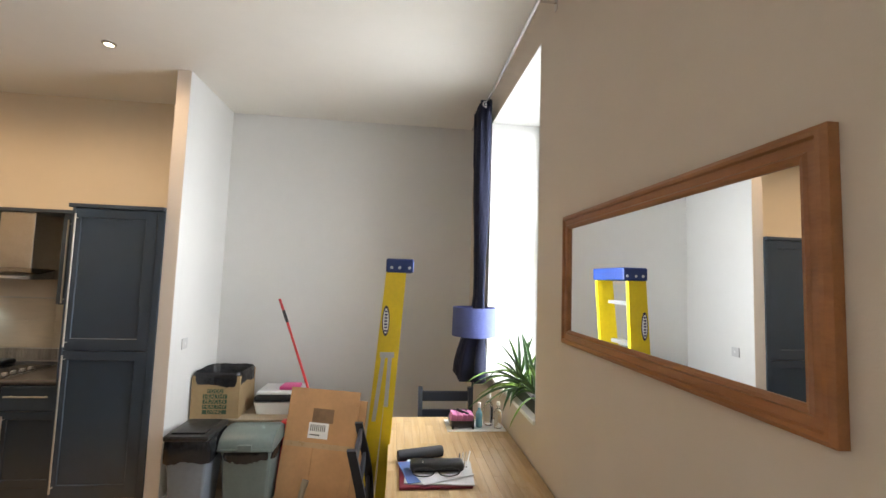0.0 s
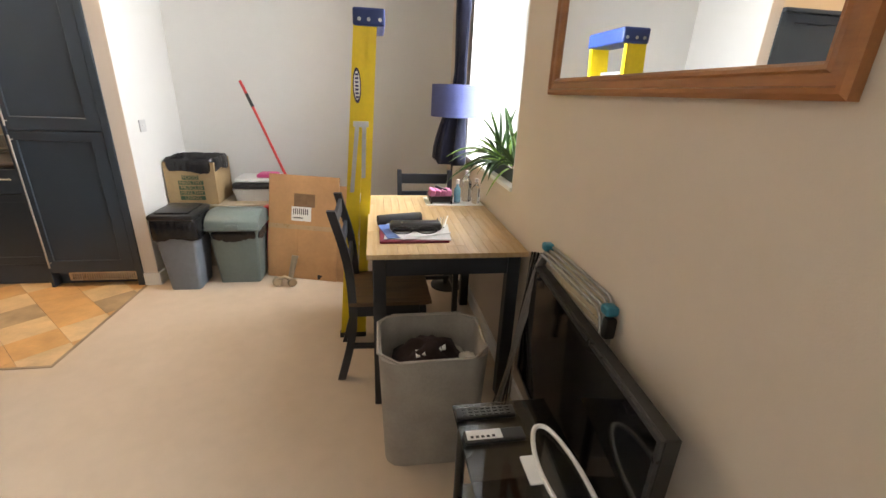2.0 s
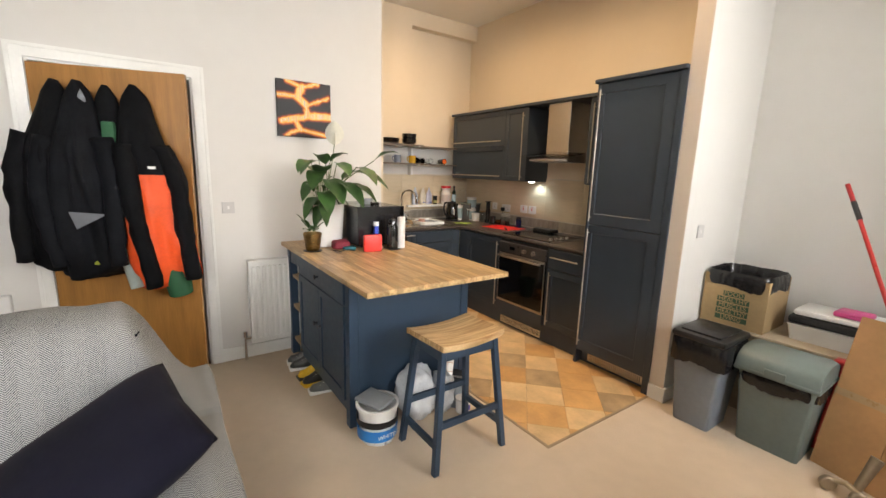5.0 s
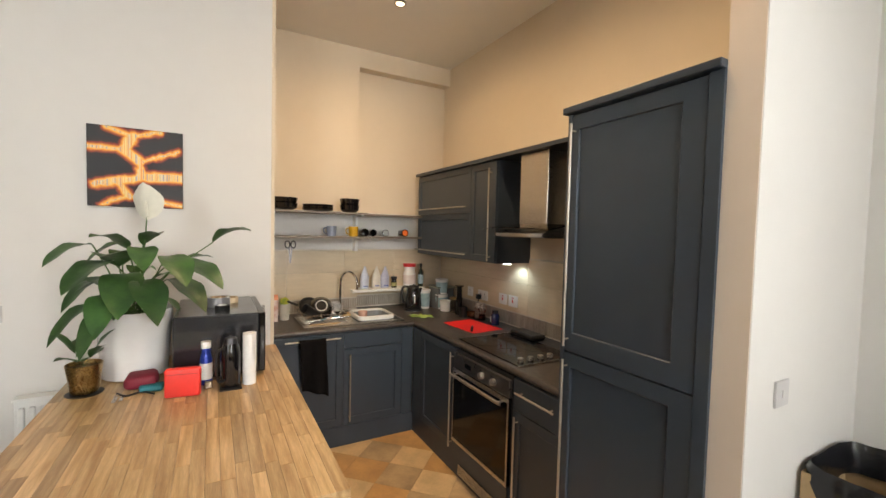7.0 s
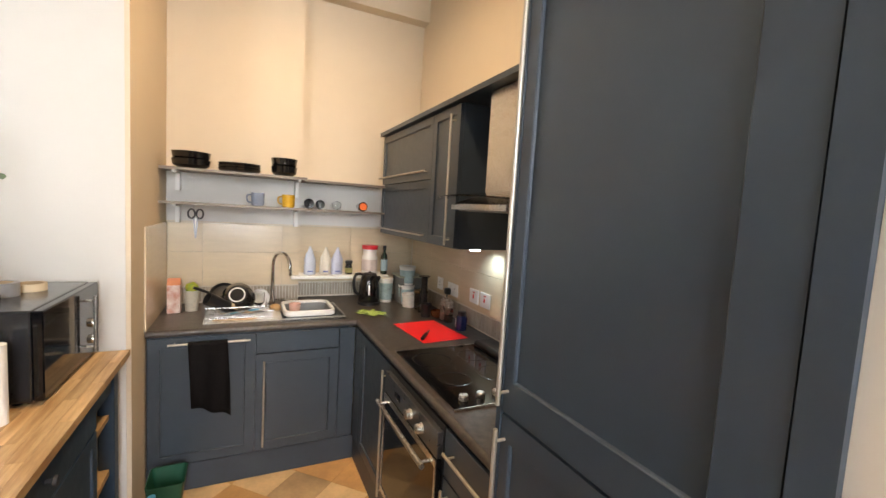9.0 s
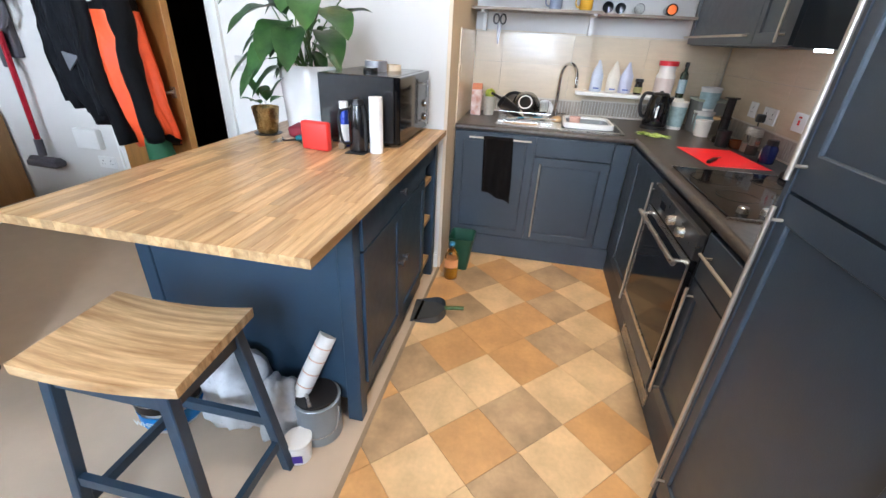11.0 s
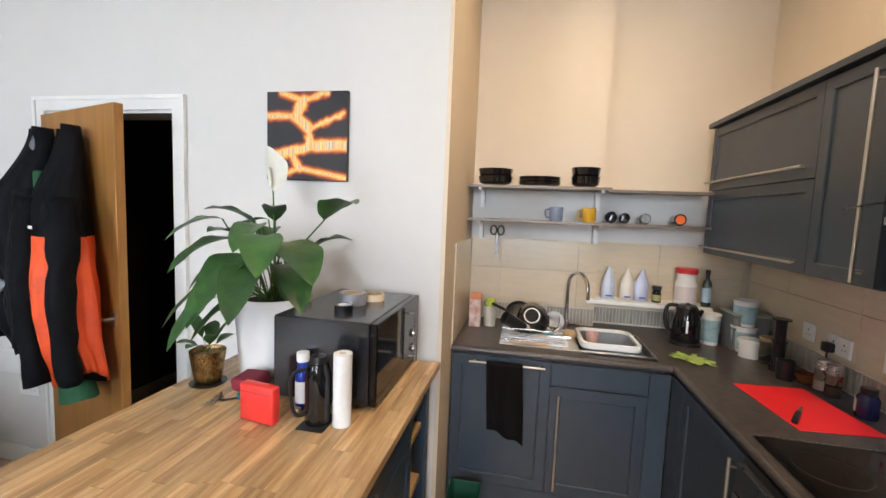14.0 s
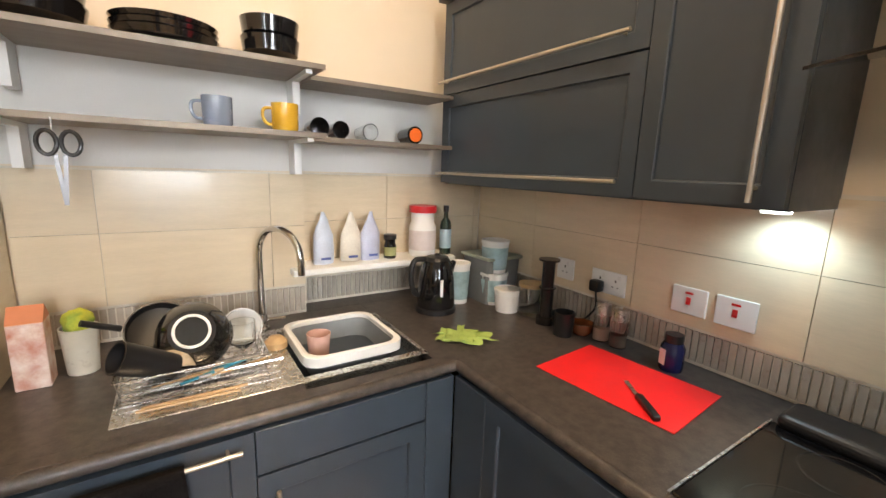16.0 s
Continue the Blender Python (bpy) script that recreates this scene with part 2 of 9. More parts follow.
def structure(name, bm, mat, label="", smooth=None):
    ob = part(name, bm, mat, smooth=smooth)
    return tagged(ob, label, "", "", "structure")


# ---- the room ----
FLOOR_Z, CEIL_Z = -0.06, 3.27
XW, XE, YS, YN = -3.83, 0.78, -1.20, 4.48
structure("floor", boxes((-6.0, 1.5, YS - 0.3, YN + 0.3, -0.12, -0.012)), VINYL, "screed under the floor covering")
carpet = structure("carpet", boxes((XW, XE, YS, 2.572, -0.012, 0.0), (-1.706, XE, 2.572, YN, -0.012, 0.0)), CARPET, "plain beige fitted carpet, slightly worn")
structure("ceiling", boxes((-6.0, 1.6, YS - 0.3, YN + 0.3, CEIL_Z, CEIL_Z + 0.15)), CEIL, "plain painted ceiling")

# the wall with the mirror and two deep windows
WINDOWS = [(2.42, 3.61), (-0.80, 0.40)]
bm = bmesh.new()
WZ0, WZ1, WX = 0.97, 3.02, 1.25
ys = [YS - 0.3, -0.80, 0.40, 2.42, 3.61, YN + 0.3]
for a, b in ((0, 1), (2, 3), (4, 5)):
    box(bm, XE, WX + 0.1, ys[a], ys[b], 0, CEIL_Z)
for a, b in WINDOWS:
    box(bm, XE, WX + 0.1, a, b, 0, WZ0)
    box(bm, XE, WX + 0.1, a, b, WZ1, CEIL_Z)
structure("wall_east", bm, BEIGE, "beige painted wall with deep window recesses")
for k, (a, b) in enumerate(WINDOWS):
    w = thing(f"window_{k + 1}", "tall white sash window in a deep white reveal", "window", WX, (a + b) / 2, WZ0)
    w["kind"] = "structure"
    x0 = WX - 0.06
    part("window_frame", boxes((x0, WX, a, a + 0.06, WZ0, WZ1), (x0, WX, b - 0.06, b, WZ0, WZ1), (x0, WX, a + 0.06, b - 0.06, WZ0, WZ0 + 0.08),
         (x0, WX, a + 0.06, b - 0.06, WZ1 - 0.06, WZ1), (x0 - 0.02, WX - 0.001, a + 0.06, b - 0.06, 1.96, 2.02)), TRIM, w, bevel=0.003, steps=1)
    for z0, z1 in ((WZ0 + 0.08, 1.96), (2.02, WZ1 - 0.06)):
        p = part("pane", boxes((WX - 0.03, WX - 0.024, a + 0.06, b - 0.06, z0, z1)), WINGLASS, w)
        p.visible_shadow = False
    part("window_sill", boxes((XE - 0.015, x0, a - 0.0, b + 0.0, WZ0 + 0.001, WZ0 + 0.025)), TRIM, w, bevel=0.004)
    part("reveal", boxes((XE - 0.002, x0, a + 0.0005, a + 0.006, WZ0 + 0.026, WZ1 - 0.007), (XE - 0.002, x0, b - 0.006, b - 0.0005, WZ0 + 0.026, WZ1 - 0.007),
         (XE - 0.002, x0, a + 0.0005, b - 0.0005, WZ1 - 0.006, WZ1 - 0.001)), WALL, w)
structure("wall_north", boxes((-1.62, XE, YN, YN + 0.3, 0, CEIL_Z)), WALL, "plain white wall of the dining recess")
structure("wall_nib", join(boxes((-1.72, -1.62, 3.64, YN + 0.3, 0, CEIL_Z))), WALL, "short white wall between kitchen and dining recess")
structure("wall_nib_edge", boxes((-1.722, -1.622, 3.635, 3.6395, 0, CEIL_Z)), material("pinkish beige paint", (0.64, 0.55, 0.46), 0.75, vary=0.02, scale=1.5, bump=0.05, bump_scale=180, fine=0.01), "beige painted end of the short wall")
structure("wall_kitchen", boxes((-5.0, -1.72, 4.37, YN + 0.3, 0, CEIL_Z)), CREAM, "warm cream kitchen wall")
structure("wall_kitchen_end", boxes((-5.2, -4.88, 2.3, 4.37, 0, CEIL_Z), (-4.88, -4.77, 2.5855, 3.42, 0, CEIL_Z), (-4.88, -4.77, 3.42, 4.37, 3.10, CEIL_Z)), CREAM,
          "cream kitchen wall with a recess above the sink")
# the wall with the door, the picture and the radiator
DY0, DY1, DZ = 0.29, 1.097, 2.045
structure("wall_west", boxes((-4.0, XW, YS - 0.3, DY0 - 0.03, 0, CEIL_Z), (-4.0, XW, DY1 + 0.03, 2.565, 0, CEIL_Z), (-4.0, XW, DY0 - 0.03, DY1 + 0.03, DZ + 0.03, CEIL_Z)), WALL,
          "plain white wall with a doorway")
structure("wall_kitchen_return", boxes((-5.0, XW + 0.001, 2.5655, 2.585, 0, CEIL_Z)), CREAM, "cream side wall of the kitchen")
structure("wall_south", boxes((-4.0, XE, YS - 0.3, YS, 0, CEIL_Z)), WALL, "plain white wall")
structure("wall_hall", boxes((-5.4, -5.3, -0.4, 1.9, 0, CEIL_Z), (-5.3, -4.0, -0.4, -0.3, 0, CEIL_Z), (-5.3, -4.0, 1.8, 1.9, 0, CEIL_Z)), DARK, "hall walls beyond the door, coloured near-black for the unlit hall")

# skirting boards
def skirting(name, x0, x1, y0, y1):
    structure(name, boxes((x0, x1, y0, y1, 0.0, 0.09), (x0, x1, y0, y1, 0.09, 0.10)), TRIM, "white painted skirting board")
skirting("baseboard", -3.829, XW + 0.016, YS, DY0 - 0.09)
skirting("baseboard", -3.829, XW + 0.016, DY1 + 0.09, 2.564)
skirting("baseboard", XW + 0.016, XE, YS, YS + 0.016)
skirting("baseboard", XE - 0.016, XE, YS + 0.016, YN)
skirting("baseboard", -1.604, XE - 0.016, YN - 0.016, YN)
skirting("baseboard", -1.62, -1.604, 3.64, YN)
skirting("baseboard", -1.72, -1.604, 3.620, 3.6345)

# doorway, architrave and open door
door = thing("door_1", "oak veneered inner door standing ajar, hung with coats", "door", XW, DY0, 0)
door["kind"] = "structure"
LEAF = math.degrees(math.atan2(0.24, 0.77))
door.matrix_basis = pose(XW + 0.01, DY0 + 0.005, 0, 0, 0, -LEAF)
part("leaf", boxes((-0.005, 0.035, 0.0, 0.805, 0.008, 2.03)), OAKDOOR, door, local=True, bevel=0.002, steps=1)
h = part("door_handle", join(tube([(0.035, 0.75, 1.0), (0.075, 0.75, 1.0)], 0.010, 12), tube([(0.072, 0.755, 1.0), (0.076, 0.64, 1.0)], 0.009, 12),
         boxes((0.0345, 0.043, 0.73, 0.77, 0.97, 1.03))), STEEL, door, "brushed steel lever handle", local=True, smooth=True)
for hz in (0.25, 1.02, 1.78):
    part("hinge", boxes((-0.012, 0.0, -0.012, 0.012, hz, hz + 0.1)), STEEL, door, local=True)
structure("door_lining", boxes((-4.0, XW + 0.0005, DY0 - 0.03, DY0 - 0.001, 0, DZ + 0.03), (-4.0, XW + 0.0005, DY1 + 0.001, DY1 + 0.03, 0, DZ + 0.03),
          (-4.0, XW + 0.0005, DY0 - 0.001, DY1 + 0.001, DZ, DZ + 0.03)), TRIM, "white painted door lining")
structure("trim", boxes((XW, XW + 0.018, DY0 - 0.09, DY0 - 0.015, 0, DZ + 0.09), (XW, XW + 0.018, DY1 + 0.015, DY1 + 0.09, 0, DZ + 0.09),
          (XW, XW + 0.018, DY0 - 0.015, DY1 + 0.015, DZ + 0.015, DZ + 0.09), (XW + 0.018, XW + 0.026, DY0 - 0.09, DY0 - 0.07, 0, DZ + 0.09),
          (XW + 0.018, XW + 0.026, DY1 + 0.07, DY1 + 0.09, 0, DZ + 0.09), (XW + 0.018, XW + 0.026, DY0 - 0.07, DY1 + 0.07, DZ + 0.07, DZ + 0.09)), TRIM, "white moulded architrave")
structure("threshold_strip", boxes((XW + 0.02, -1.704, 2.569, 2.586, 0.0, 0.004), (-1.720, -1.704, 2.586, 3.618, 0.0, 0.004)), material("worn brass strip", (0.40, 0.30, 0.20), 0.45, 0.4), "thin metal threshold strip")
for sx, sy in SPOTS:
    s = thing("recessed_spotlight", "small round recessed ceiling spotlight, lit warm", "ceiling light", sx, sy, CEIL_Z - 0.012, group="ceiling spotlights")
    part("bezel", lathe([(0.030, 0.012), (0.045, 0.012), (0.045, 0.006), (0.030, 0.0), (0.028, 0.012)], 28, (sx, sy, CEIL_Z - 0.012)), STEEL, s, smooth=True)
    part("bulb", lathe([(0, 0.003), (0.028, 0.003), (0.028, 0.011), (0, 0.011)], 24, (sx, sy, CEIL_Z - 0.012)), glow("lit bulb", (1, 0.85, 0.6), 12), s, smooth=True)


# ---- kitchen ----
def axes(ox, oy, along, out):
    """Maps (along, out, z) of a run of cabinets into the room."""
    return Matrix(((along[0], out[0], 0, ox), (along[1], out[1], 0, oy), (0, 0, 1, 0), (0, 0, 0, 1)))


def front(name, M, u0, u1, z0, z1, mat, parent, handle=None, rail=0.075, plain=False, uneven=None):
    """A shaker door or drawer front, out to 22 mm from the carcass, with its bar handle."""
    g = 0.0015
    u0, u1, z0, z1 = u0 + g, u1 - g, z0 + g, z1 - g
    if plain or z1 - z0 < 0.19:
        bm = boxes((u0, u1, 0.001, 0.022, z0, z1))
        bmesh.ops.bevel(bm, geom=bm.edges[:], offset=0.002, segments=1, affect="EDGES")
    else:
        bm = boxes((u0, u1, 0.001, 0.022, z0, z1))
        f = next(q for q in bm.faces if all(abs(v.co.y - 0.022) < 1e-6 for v in q.verts))
        f.normal_update()
        bmesh.ops.recalc_face_normals(bm, faces=bm.faces[:])
        bmesh.ops.inset_region(bm, faces=[f], thickness=rail)
        bmesh.ops.inset_region(bm, faces=[f], thickness=0.004, depth=-0.003)
        bmesh.ops.inset_region(bm, faces=[f], thickness=0.0015, depth=-0.006)
    if uneven:
        left, right, low, high = (w - rail for w in uneven)
        for v in bm.verts:
            if u0 + rail / 2 < v.co.x < u1 - rail / 2:
                v.co.x += left if v.co.x < (u0 + u1) / 2 else -right
                v.co.z += low if v.co.z < (z0 + z1) / 2 else -high
    d = part(name, moved(bm, M), mat, parent)
    if handle:
        (ua, za), (ub, zb) = handle
        du, dz = ub - ua, zb - za
        L = math.hypot(du, dz)
        e = 0.03 / L
        bm = tube([(ua, 0.05, za), (ub, 0.05, zb)], 0.006, 10)
        posts = [tube([(ua + du * f, 0.022, za + dz * f), (ua + du * f, 0.05, za + dz * f)], 0.004, 8) for f in (e, 1 - e)]
        part("handle", moved(join(bm, *posts), M), HANDLE, d, "brushed steel bar handle", smooth=True)
    return d


def carcass(name, M, u0, u1, depth, z0, z1, mat, label, category, group=""):
    c = M @ Vector((u0, 0, z0))
    t = thing(name, label, category, c.x, c.y, z0, group=group)
    part("body", moved(boxes((u0 + 0.0005, u1 - 0.0005, -depth, 0, z0, z1)), M), mat, t)
    return t


WT = 0.868
BACK = axes(0, 3.724, (1, 0), (0, -1))
SINK = axes(-4.128, 0, (0, 1), (1, 0))
UP = axes(0, 4.05, (1, 0), (0, -1))
TALLM = axes(0, 3.647, (1, 0), (0, -1))
KG = "fitted kitchen units"
PL = 0.10
# the run under the hob
t = carcass("base_unit", BACK, -4.05, -3.40, 0.64, PL, WT - 0.04, SLATE, "slate blue corner base unit with a recessed-panel door", "kitchen unit", KG)
front("filler", BACK, -4.1055, -3.95, PL + 0.005, WT - 0.045, SLATE, t, plain=True)
front("door", BACK, -3.95, -3.40, PL + 0.005, WT - 0.045, SLATE, t, ((-3.44, 0.13), (-3.44, 0.79)))
t = carcass("base_unit", BACK, -2.785, -2.355, 0.64, PL, WT - 0.04, SLATE, "slate blue base unit with a drawer over a narrow door", "kitchen unit", KG)
front("drawer", BACK, -2.785, -2.355, 0.645, WT - 0.045, SLATE, t, ((-2.74, 0.755), (-2.45, 0.755)))
front("door", BACK, -2.785, -2.355, PL + 0.005, 0.642, SLATE, t, ((-2.74, 0.13), (-2.74, 0.62)))
# built-under oven
ov = thing("oven", "built-under single oven with steel trim and black glass door", "oven", -3.09, 3.98, PL)
part("body", boxes((-3.399, -2.786, 3.70, 4.30, PL, WT - 0.04)), BLACK, ov)
part("control_panel", boxes((-3.395, -2.79, 3.676, 3.6995, 0.705, 0.805)), material("dark steel panel", (0.16, 0.16, 0.165), 0.3, 0.9, vary=0.04), ov, bevel=0.002, steps=1)
for kx in (-3.05, -2.93):
    part("knob", moved(lathe([(0, 0), (0.021, 0), (0.019, 0.026), (0.008, 0.030), (0, 0.030)], 20), pose(kx, 3.676, 0.752, 90)), STEEL, ov, "steel knob", smooth=True)
part("display", boxes((-3.25, -3.18, 3.674, 3.6758, 0.738, 0.768)), BLACKGLASS, ov)
od = part("oven_door", boxes((-3.395, -2.79, 3.676, 3.699, 0.20, 0.70)), BLACKGLASS, ov, "black glass oven door", bevel=0.002, steps=1)
part("door_trim", boxes((-3.395, -2.79, 3.672, 3.6757, 0.20, 0.222), (-3.395, -2.79, 3.672, 3.6757, 0.675, 0.70), (-3.395, -3.389, 3.672, 3.6757, 0.222, 0.675), (-2.80, -2.79, 3.672, 3.6757, 0.222, 0.675)), STEEL, od)
part("handle", join(tube([(-3.37, 3.632, 0.672), (-2.815, 3.632, 0.672)], 0.010, 12), tube([(-3.34, 3.676, 0.672), (-3.34, 3.632, 0.672)], 0.006, 8), tube([(-2.845, 3.676, 0.672), (-2.845, 3.632, 0.672)], 0.006, 8)), STEEL, od, "steel bar handle", smooth=True)
part("lower_panel", boxes((-3.395, -2.79, 3.678, 3.6995, PL + 0.002, 0.197)), SLATE, ov)
# plinths
PLM = material("plinth paint", (0.042, 0.058, 0.080), 0.45)
t = whole("plinth", boxes((-4.115, -2.376, 3.7135, 3.7235, 0.002, PL + 0.0395)), PLM, "slate blue plinth board under the kitchen units", "plinth", (-3.2, 3.74, 0.002))


def vent(x0, x1, y, z0, z1):
    v = thing("plinth_vent", "steel slotted plinth vent grille", "vent", (x0 + x1) / 2, y, z0, group="plinth vents")
    part("frame", boxes((x0, x1, y - 0.006, y - 0.0005, z0, z0 + 0.008), (x0, x1, y - 0.006, y - 0.0005, z1 - 0.008, z1), (x0, x0 + 0.012, y - 0.006, y - 0.0005, z0 + 0.008, z1 - 0.008),
         (x1 - 0.012, x1, y - 0.006, y - 0.0005, z0 + 0.008, z1 - 0.008)), STEEL, v)
    n = int((x1 - x0) / 0.016)
    for i in range(1, n):
        u = x0 + (x1 - x0) * i / n
        part("slat", boxes((u - 0.004, u + 0.004, y - 0.005, y - 0.0005, z0 + 0.008, z1 - 0.008)), STEEL, v)


vent(-3.36, -2.82, 3.7135, 0.020, 0.080)
# the tall larder or fridge unit
t = carcass("tall_unit", TALLM, -2.345, -1.72, 0.70, PL, 2.147, SLATE, "tall slate blue fridge housing with two recessed-panel doors", "kitchen unit", KG)
front("door", TALLM, -2.345, -1.770, 1.103, 2.142, SLATE, t, ((-2.325, 1.13), (-2.325, 2.10)), rail=0.082, uneven=(0.060, 0.105, 0.105, 0.085))
front("door", TALLM, -2.345, -1.770, PL + 0.005, 1.098, SLATE, t, ((-2.325, 0.15), (-2.325, 1.07)), rail=0.082, uneven=(0.060, 0.105, 0.105, 0.085))
part("side_filler", boxes((-1.768, -1.7225, 3.622, 3.646, 0.003, 2.146)), SLATE, t)
part("end_panel", boxes((-2.365, -2.3455, 3.622, 4.365, 0.003, 2.146)), SLATE, t)
part("cornice", boxes((-2.38, -1.7225, 3.598, 4.366, 2.148, 2.177)), SLATE, t, bevel=0.004)
whole("plinth", boxes((-2.354, -1.722, 3.70, 3.715, 0.002, PL + 0.0395)), PLM, "slate blue plinth board under the fridge housing", "plinth", (-2.0, 3.70, 0.002))
vent(-2.28, -1.80, 3.70, 0.020, 0.080)
# the run under the sink
t = carcass("base_unit", SINK, 3.12, 3.66, 0.55, PL, WT - 0.04, SLATE, "slate blue sink unit with a plain top rail and one door", "kitchen unit", KG)
front("rail_front", SINK, 3.12, 3.60, 0.700, WT - 0.045, SLATE, t, plain=True)
front("door", SINK, 3.12, 3.60, PL + 0.005, 0.697, SLATE, t, ((3.165, 0.14), (3.165, 0.66)))
front("filler", SINK, 3.60, 3.7015, PL + 0.005, WT - 0.045, SLATE, t, plain=True)
t = carcass("dishwasher_unit", SINK, 2.590, 3.12, 0.55, PL, WT - 0.04, SLATE, "slate blue door hiding an appliance beside the sink", "kitchen unit", KG)
front("door", SINK, 2.596, 3.12, PL + 0.005, WT - 0.045, SLATE, t, ((2.69, 0.795), (3.09, 0.795)))
whole("plinth", boxes((-4.1275, -4.116, 2.59, 3.713, 0.002, PL + 0.0395)), PLM, "slate blue plinth board under the sink units", "plinth", (-4.17, 3.1, 0.002))
# worktop in one L, cut for the sink
wt = thing("worktop", "dark speckled laminate worktop running round the corner", "worktop", -4.0, 3.7, WT - 0.04)
for bx in ((-4.118, -2.377, 3.719, 4.368, WT - 0.038, WT), (-4.77, -4.1605, 3.6505, 4.368, WT - 0.038, WT), (-4.879, -4.7705, 3.421, 4.368, WT - 0.038, WT),
           (-4.16, -4.1185, 2.5865, 4.368, WT - 0.038, WT), (-4.769, -4.1605, 2.5865, 3.26, WT - 0.038, WT), (-4.769, -4.60, 3.2605, 3.65, WT - 0.038, WT)):
    part("board", boxes(bx), WORKTOP, wt)
part("front_edge", join(tube([(-4.118, 2.588, WT - 0.019), (-4.118, 3.719, WT - 0.019)], 0.0188, 12), tube([(-4.118, 3.719, WT - 0.019), (-2.377, 3.719, WT - 0.019)], 0.0188, 12)), WORKTOP, wt, smooth=True)
# wall units
t = carcass("wall_unit", UP, -4.74, -3.785, 0.315, 1.394, 2.145, SLATE, "slate blue wall unit with two wide lift-up doors", "kitchen unit", KG)
front("door", UP, -4.74, -3.785, 1.774, 2.14, SLATE, t, ((-4.735, 1.822), (-3.825, 1.822)), rail=0.065)
front("door", UP, -4.74, -3.785, 1.399, 1.770, SLATE, t, ((-4.735, 1.440), (-3.825, 1.440)), rail=0.065)
t = carcass("wall_unit", UP, -3.785, -3.45, 0.315, 1.394, 2.145, SLATE, "narrow slate blue wall unit with tall door", "kitchen unit", KG)
front("door", UP, -3.785, -3.45, 1.399, 2.14, SLATE, t, ((-3.505, 1.41), (-3.505, 2.09)), rail=0.065)
part("lamp_puck", lathe([(0, 0), (0.03, 0), (0.032, 0.012), (0, 0.012)], 20, (-3.52, 4.2, 1.3815)), glow("lit puck", (0.85, 0.95, 1.0), 10), t, smooth=True)
t = carcass("wall_unit", UP, -2.72, -2.378, 0.315, 1.394, 2.145, SLATE, "narrow slate blue wall unit beside the fridge housing", "kitchen unit", KG)
front("door", UP, -2.72, -2.378, 1.399, 2.14, SLATE, t, ((-2.66, 1.41), (-2.66, 2.09)), rail=0.065)
c = whole("cornice", boxes((-4.755, -2.392, 4.0, 4.366, 2.147, 2.173)), SLATE, "slate blue cornice along the wall units", "cornice", (-3.5, 4.2, 2.147))
# cooker hood
hd = thing("cooker_hood", "steel chimney cooker hood with curved canopy", "cooker hood", -3.09, 4.2, 1.60)
part("chimney", boxes((-3.22, -2.955, 4.06, 4.366, 1.67, 2.145)), STEEL, hd, bevel=0.003, steps=1)
bm = bmesh.new()
cols = []
for i in range(13):
    f = i / 12
    x = -3.32 + 0.46 * f
    dip = 0.03 * (1 - (2 * f - 1) ** 2)
    cols.append([bm.verts.new(p) for p in ((x, 3.94 - dip, 1.60), (x, 4.364, 1.60), (x, 4.364, 1.668), (x, 4.06, 1.668), (x, 3.94 - dip, 1.622))])
for a, b in zip(cols, cols[1:]):
    for k in range(5):
        bm.faces.new((a[k], a[(k + 1) % 5], b[(k + 1) % 5], b[k]))
bm.faces.new(cols[0][::-1])
bm.faces.new(cols[-1])
part("canopy", bm, STEEL, hd, smooth=True)
part("filter", boxes((-3.30, -2.88, 3.97, 4.33, 1.594, 1.5995)), material("hood filter", (0.3, 0.3, 0.3), 0.4, 0.9, scale=60, fine=0.3), hd)
bm = bmesh.new()
cols = []
for i in range(17):
    f = i / 16
    x = -3.42 + 0.66 * f
    y, z = 3.90 - 0.07 * math.sin(math.pi * f), 1.640 + 0.012 * math.sin(math.pi * f)
    cols.append([bm.verts.new(p) for p in ((x, y, z), (x, 4.05, z + 0.03), (x, 4.05, z + 0.036), (x, y, z + 0.006))])
for a, b in zip(cols, cols[1:]):
    for k in range(4):
        bm.faces.new((a[k], a[(k + 1) % 4], b[(k + 1) % 4], b[k]))
bm.faces.new(cols[0][::-1])
bm.faces.new(cols[-1])
part("glass_visor", bm, glass("smoked visor glass", (0.10, 0.10, 0.11)), hd, "curved smoked glass visor", smooth=True)
# hob
hb = thing("hob", "black ceramic hob with four small knobs", "hob", -3.13, 3.99, WT)
part("glass_plate", rounded(-3.45, -2.80, 3.765, 4.22, WT + 0.0005, WT + 0.008, 0.003, 1), BLACKGLASS, hb)
for tx in (-3.456, -2.7995):
    part("plate_trim", boxes((tx, tx + 0.0055, 3.76, 4.225, WT + 0.0005, WT + 0.009)), STEEL, hb)
for i in range(4):
    part("knob", lathe([(0, 0.008), (0.019, 0.008), (0.018, 0.026), (0.015, 0.029), (0, 0.029)], 18, (-2.86, 3.83 + 0.075 * i, WT)), STEEL, hb, "steel hob knob", smooth=True)
for hx, hy, hr in ((-3.29, 3.89, 0.09), (-3.29, 4.11, 0.07), (-3.05, 4.11, 0.09), (-3.05, 3.89, 0.07)):
    part("cooking_zone", lathe([(hr, 0.0081), (hr + 0.003, 0.0086), (hr + 0.006, 0.0081)], 32, (hx, hy, WT)), material("zone ring", (0.010, 0.010, 0.011), 0.15), hb)
whole("hob_scraper_case", rounded(-3.39, -3.13, 4.20, 4.325, WT + 0.0005, WT + 0.040, 0.018, 4), BLACK, "flat black plastic case lying behind the hob", "case", (-3.15, 4.28, WT))
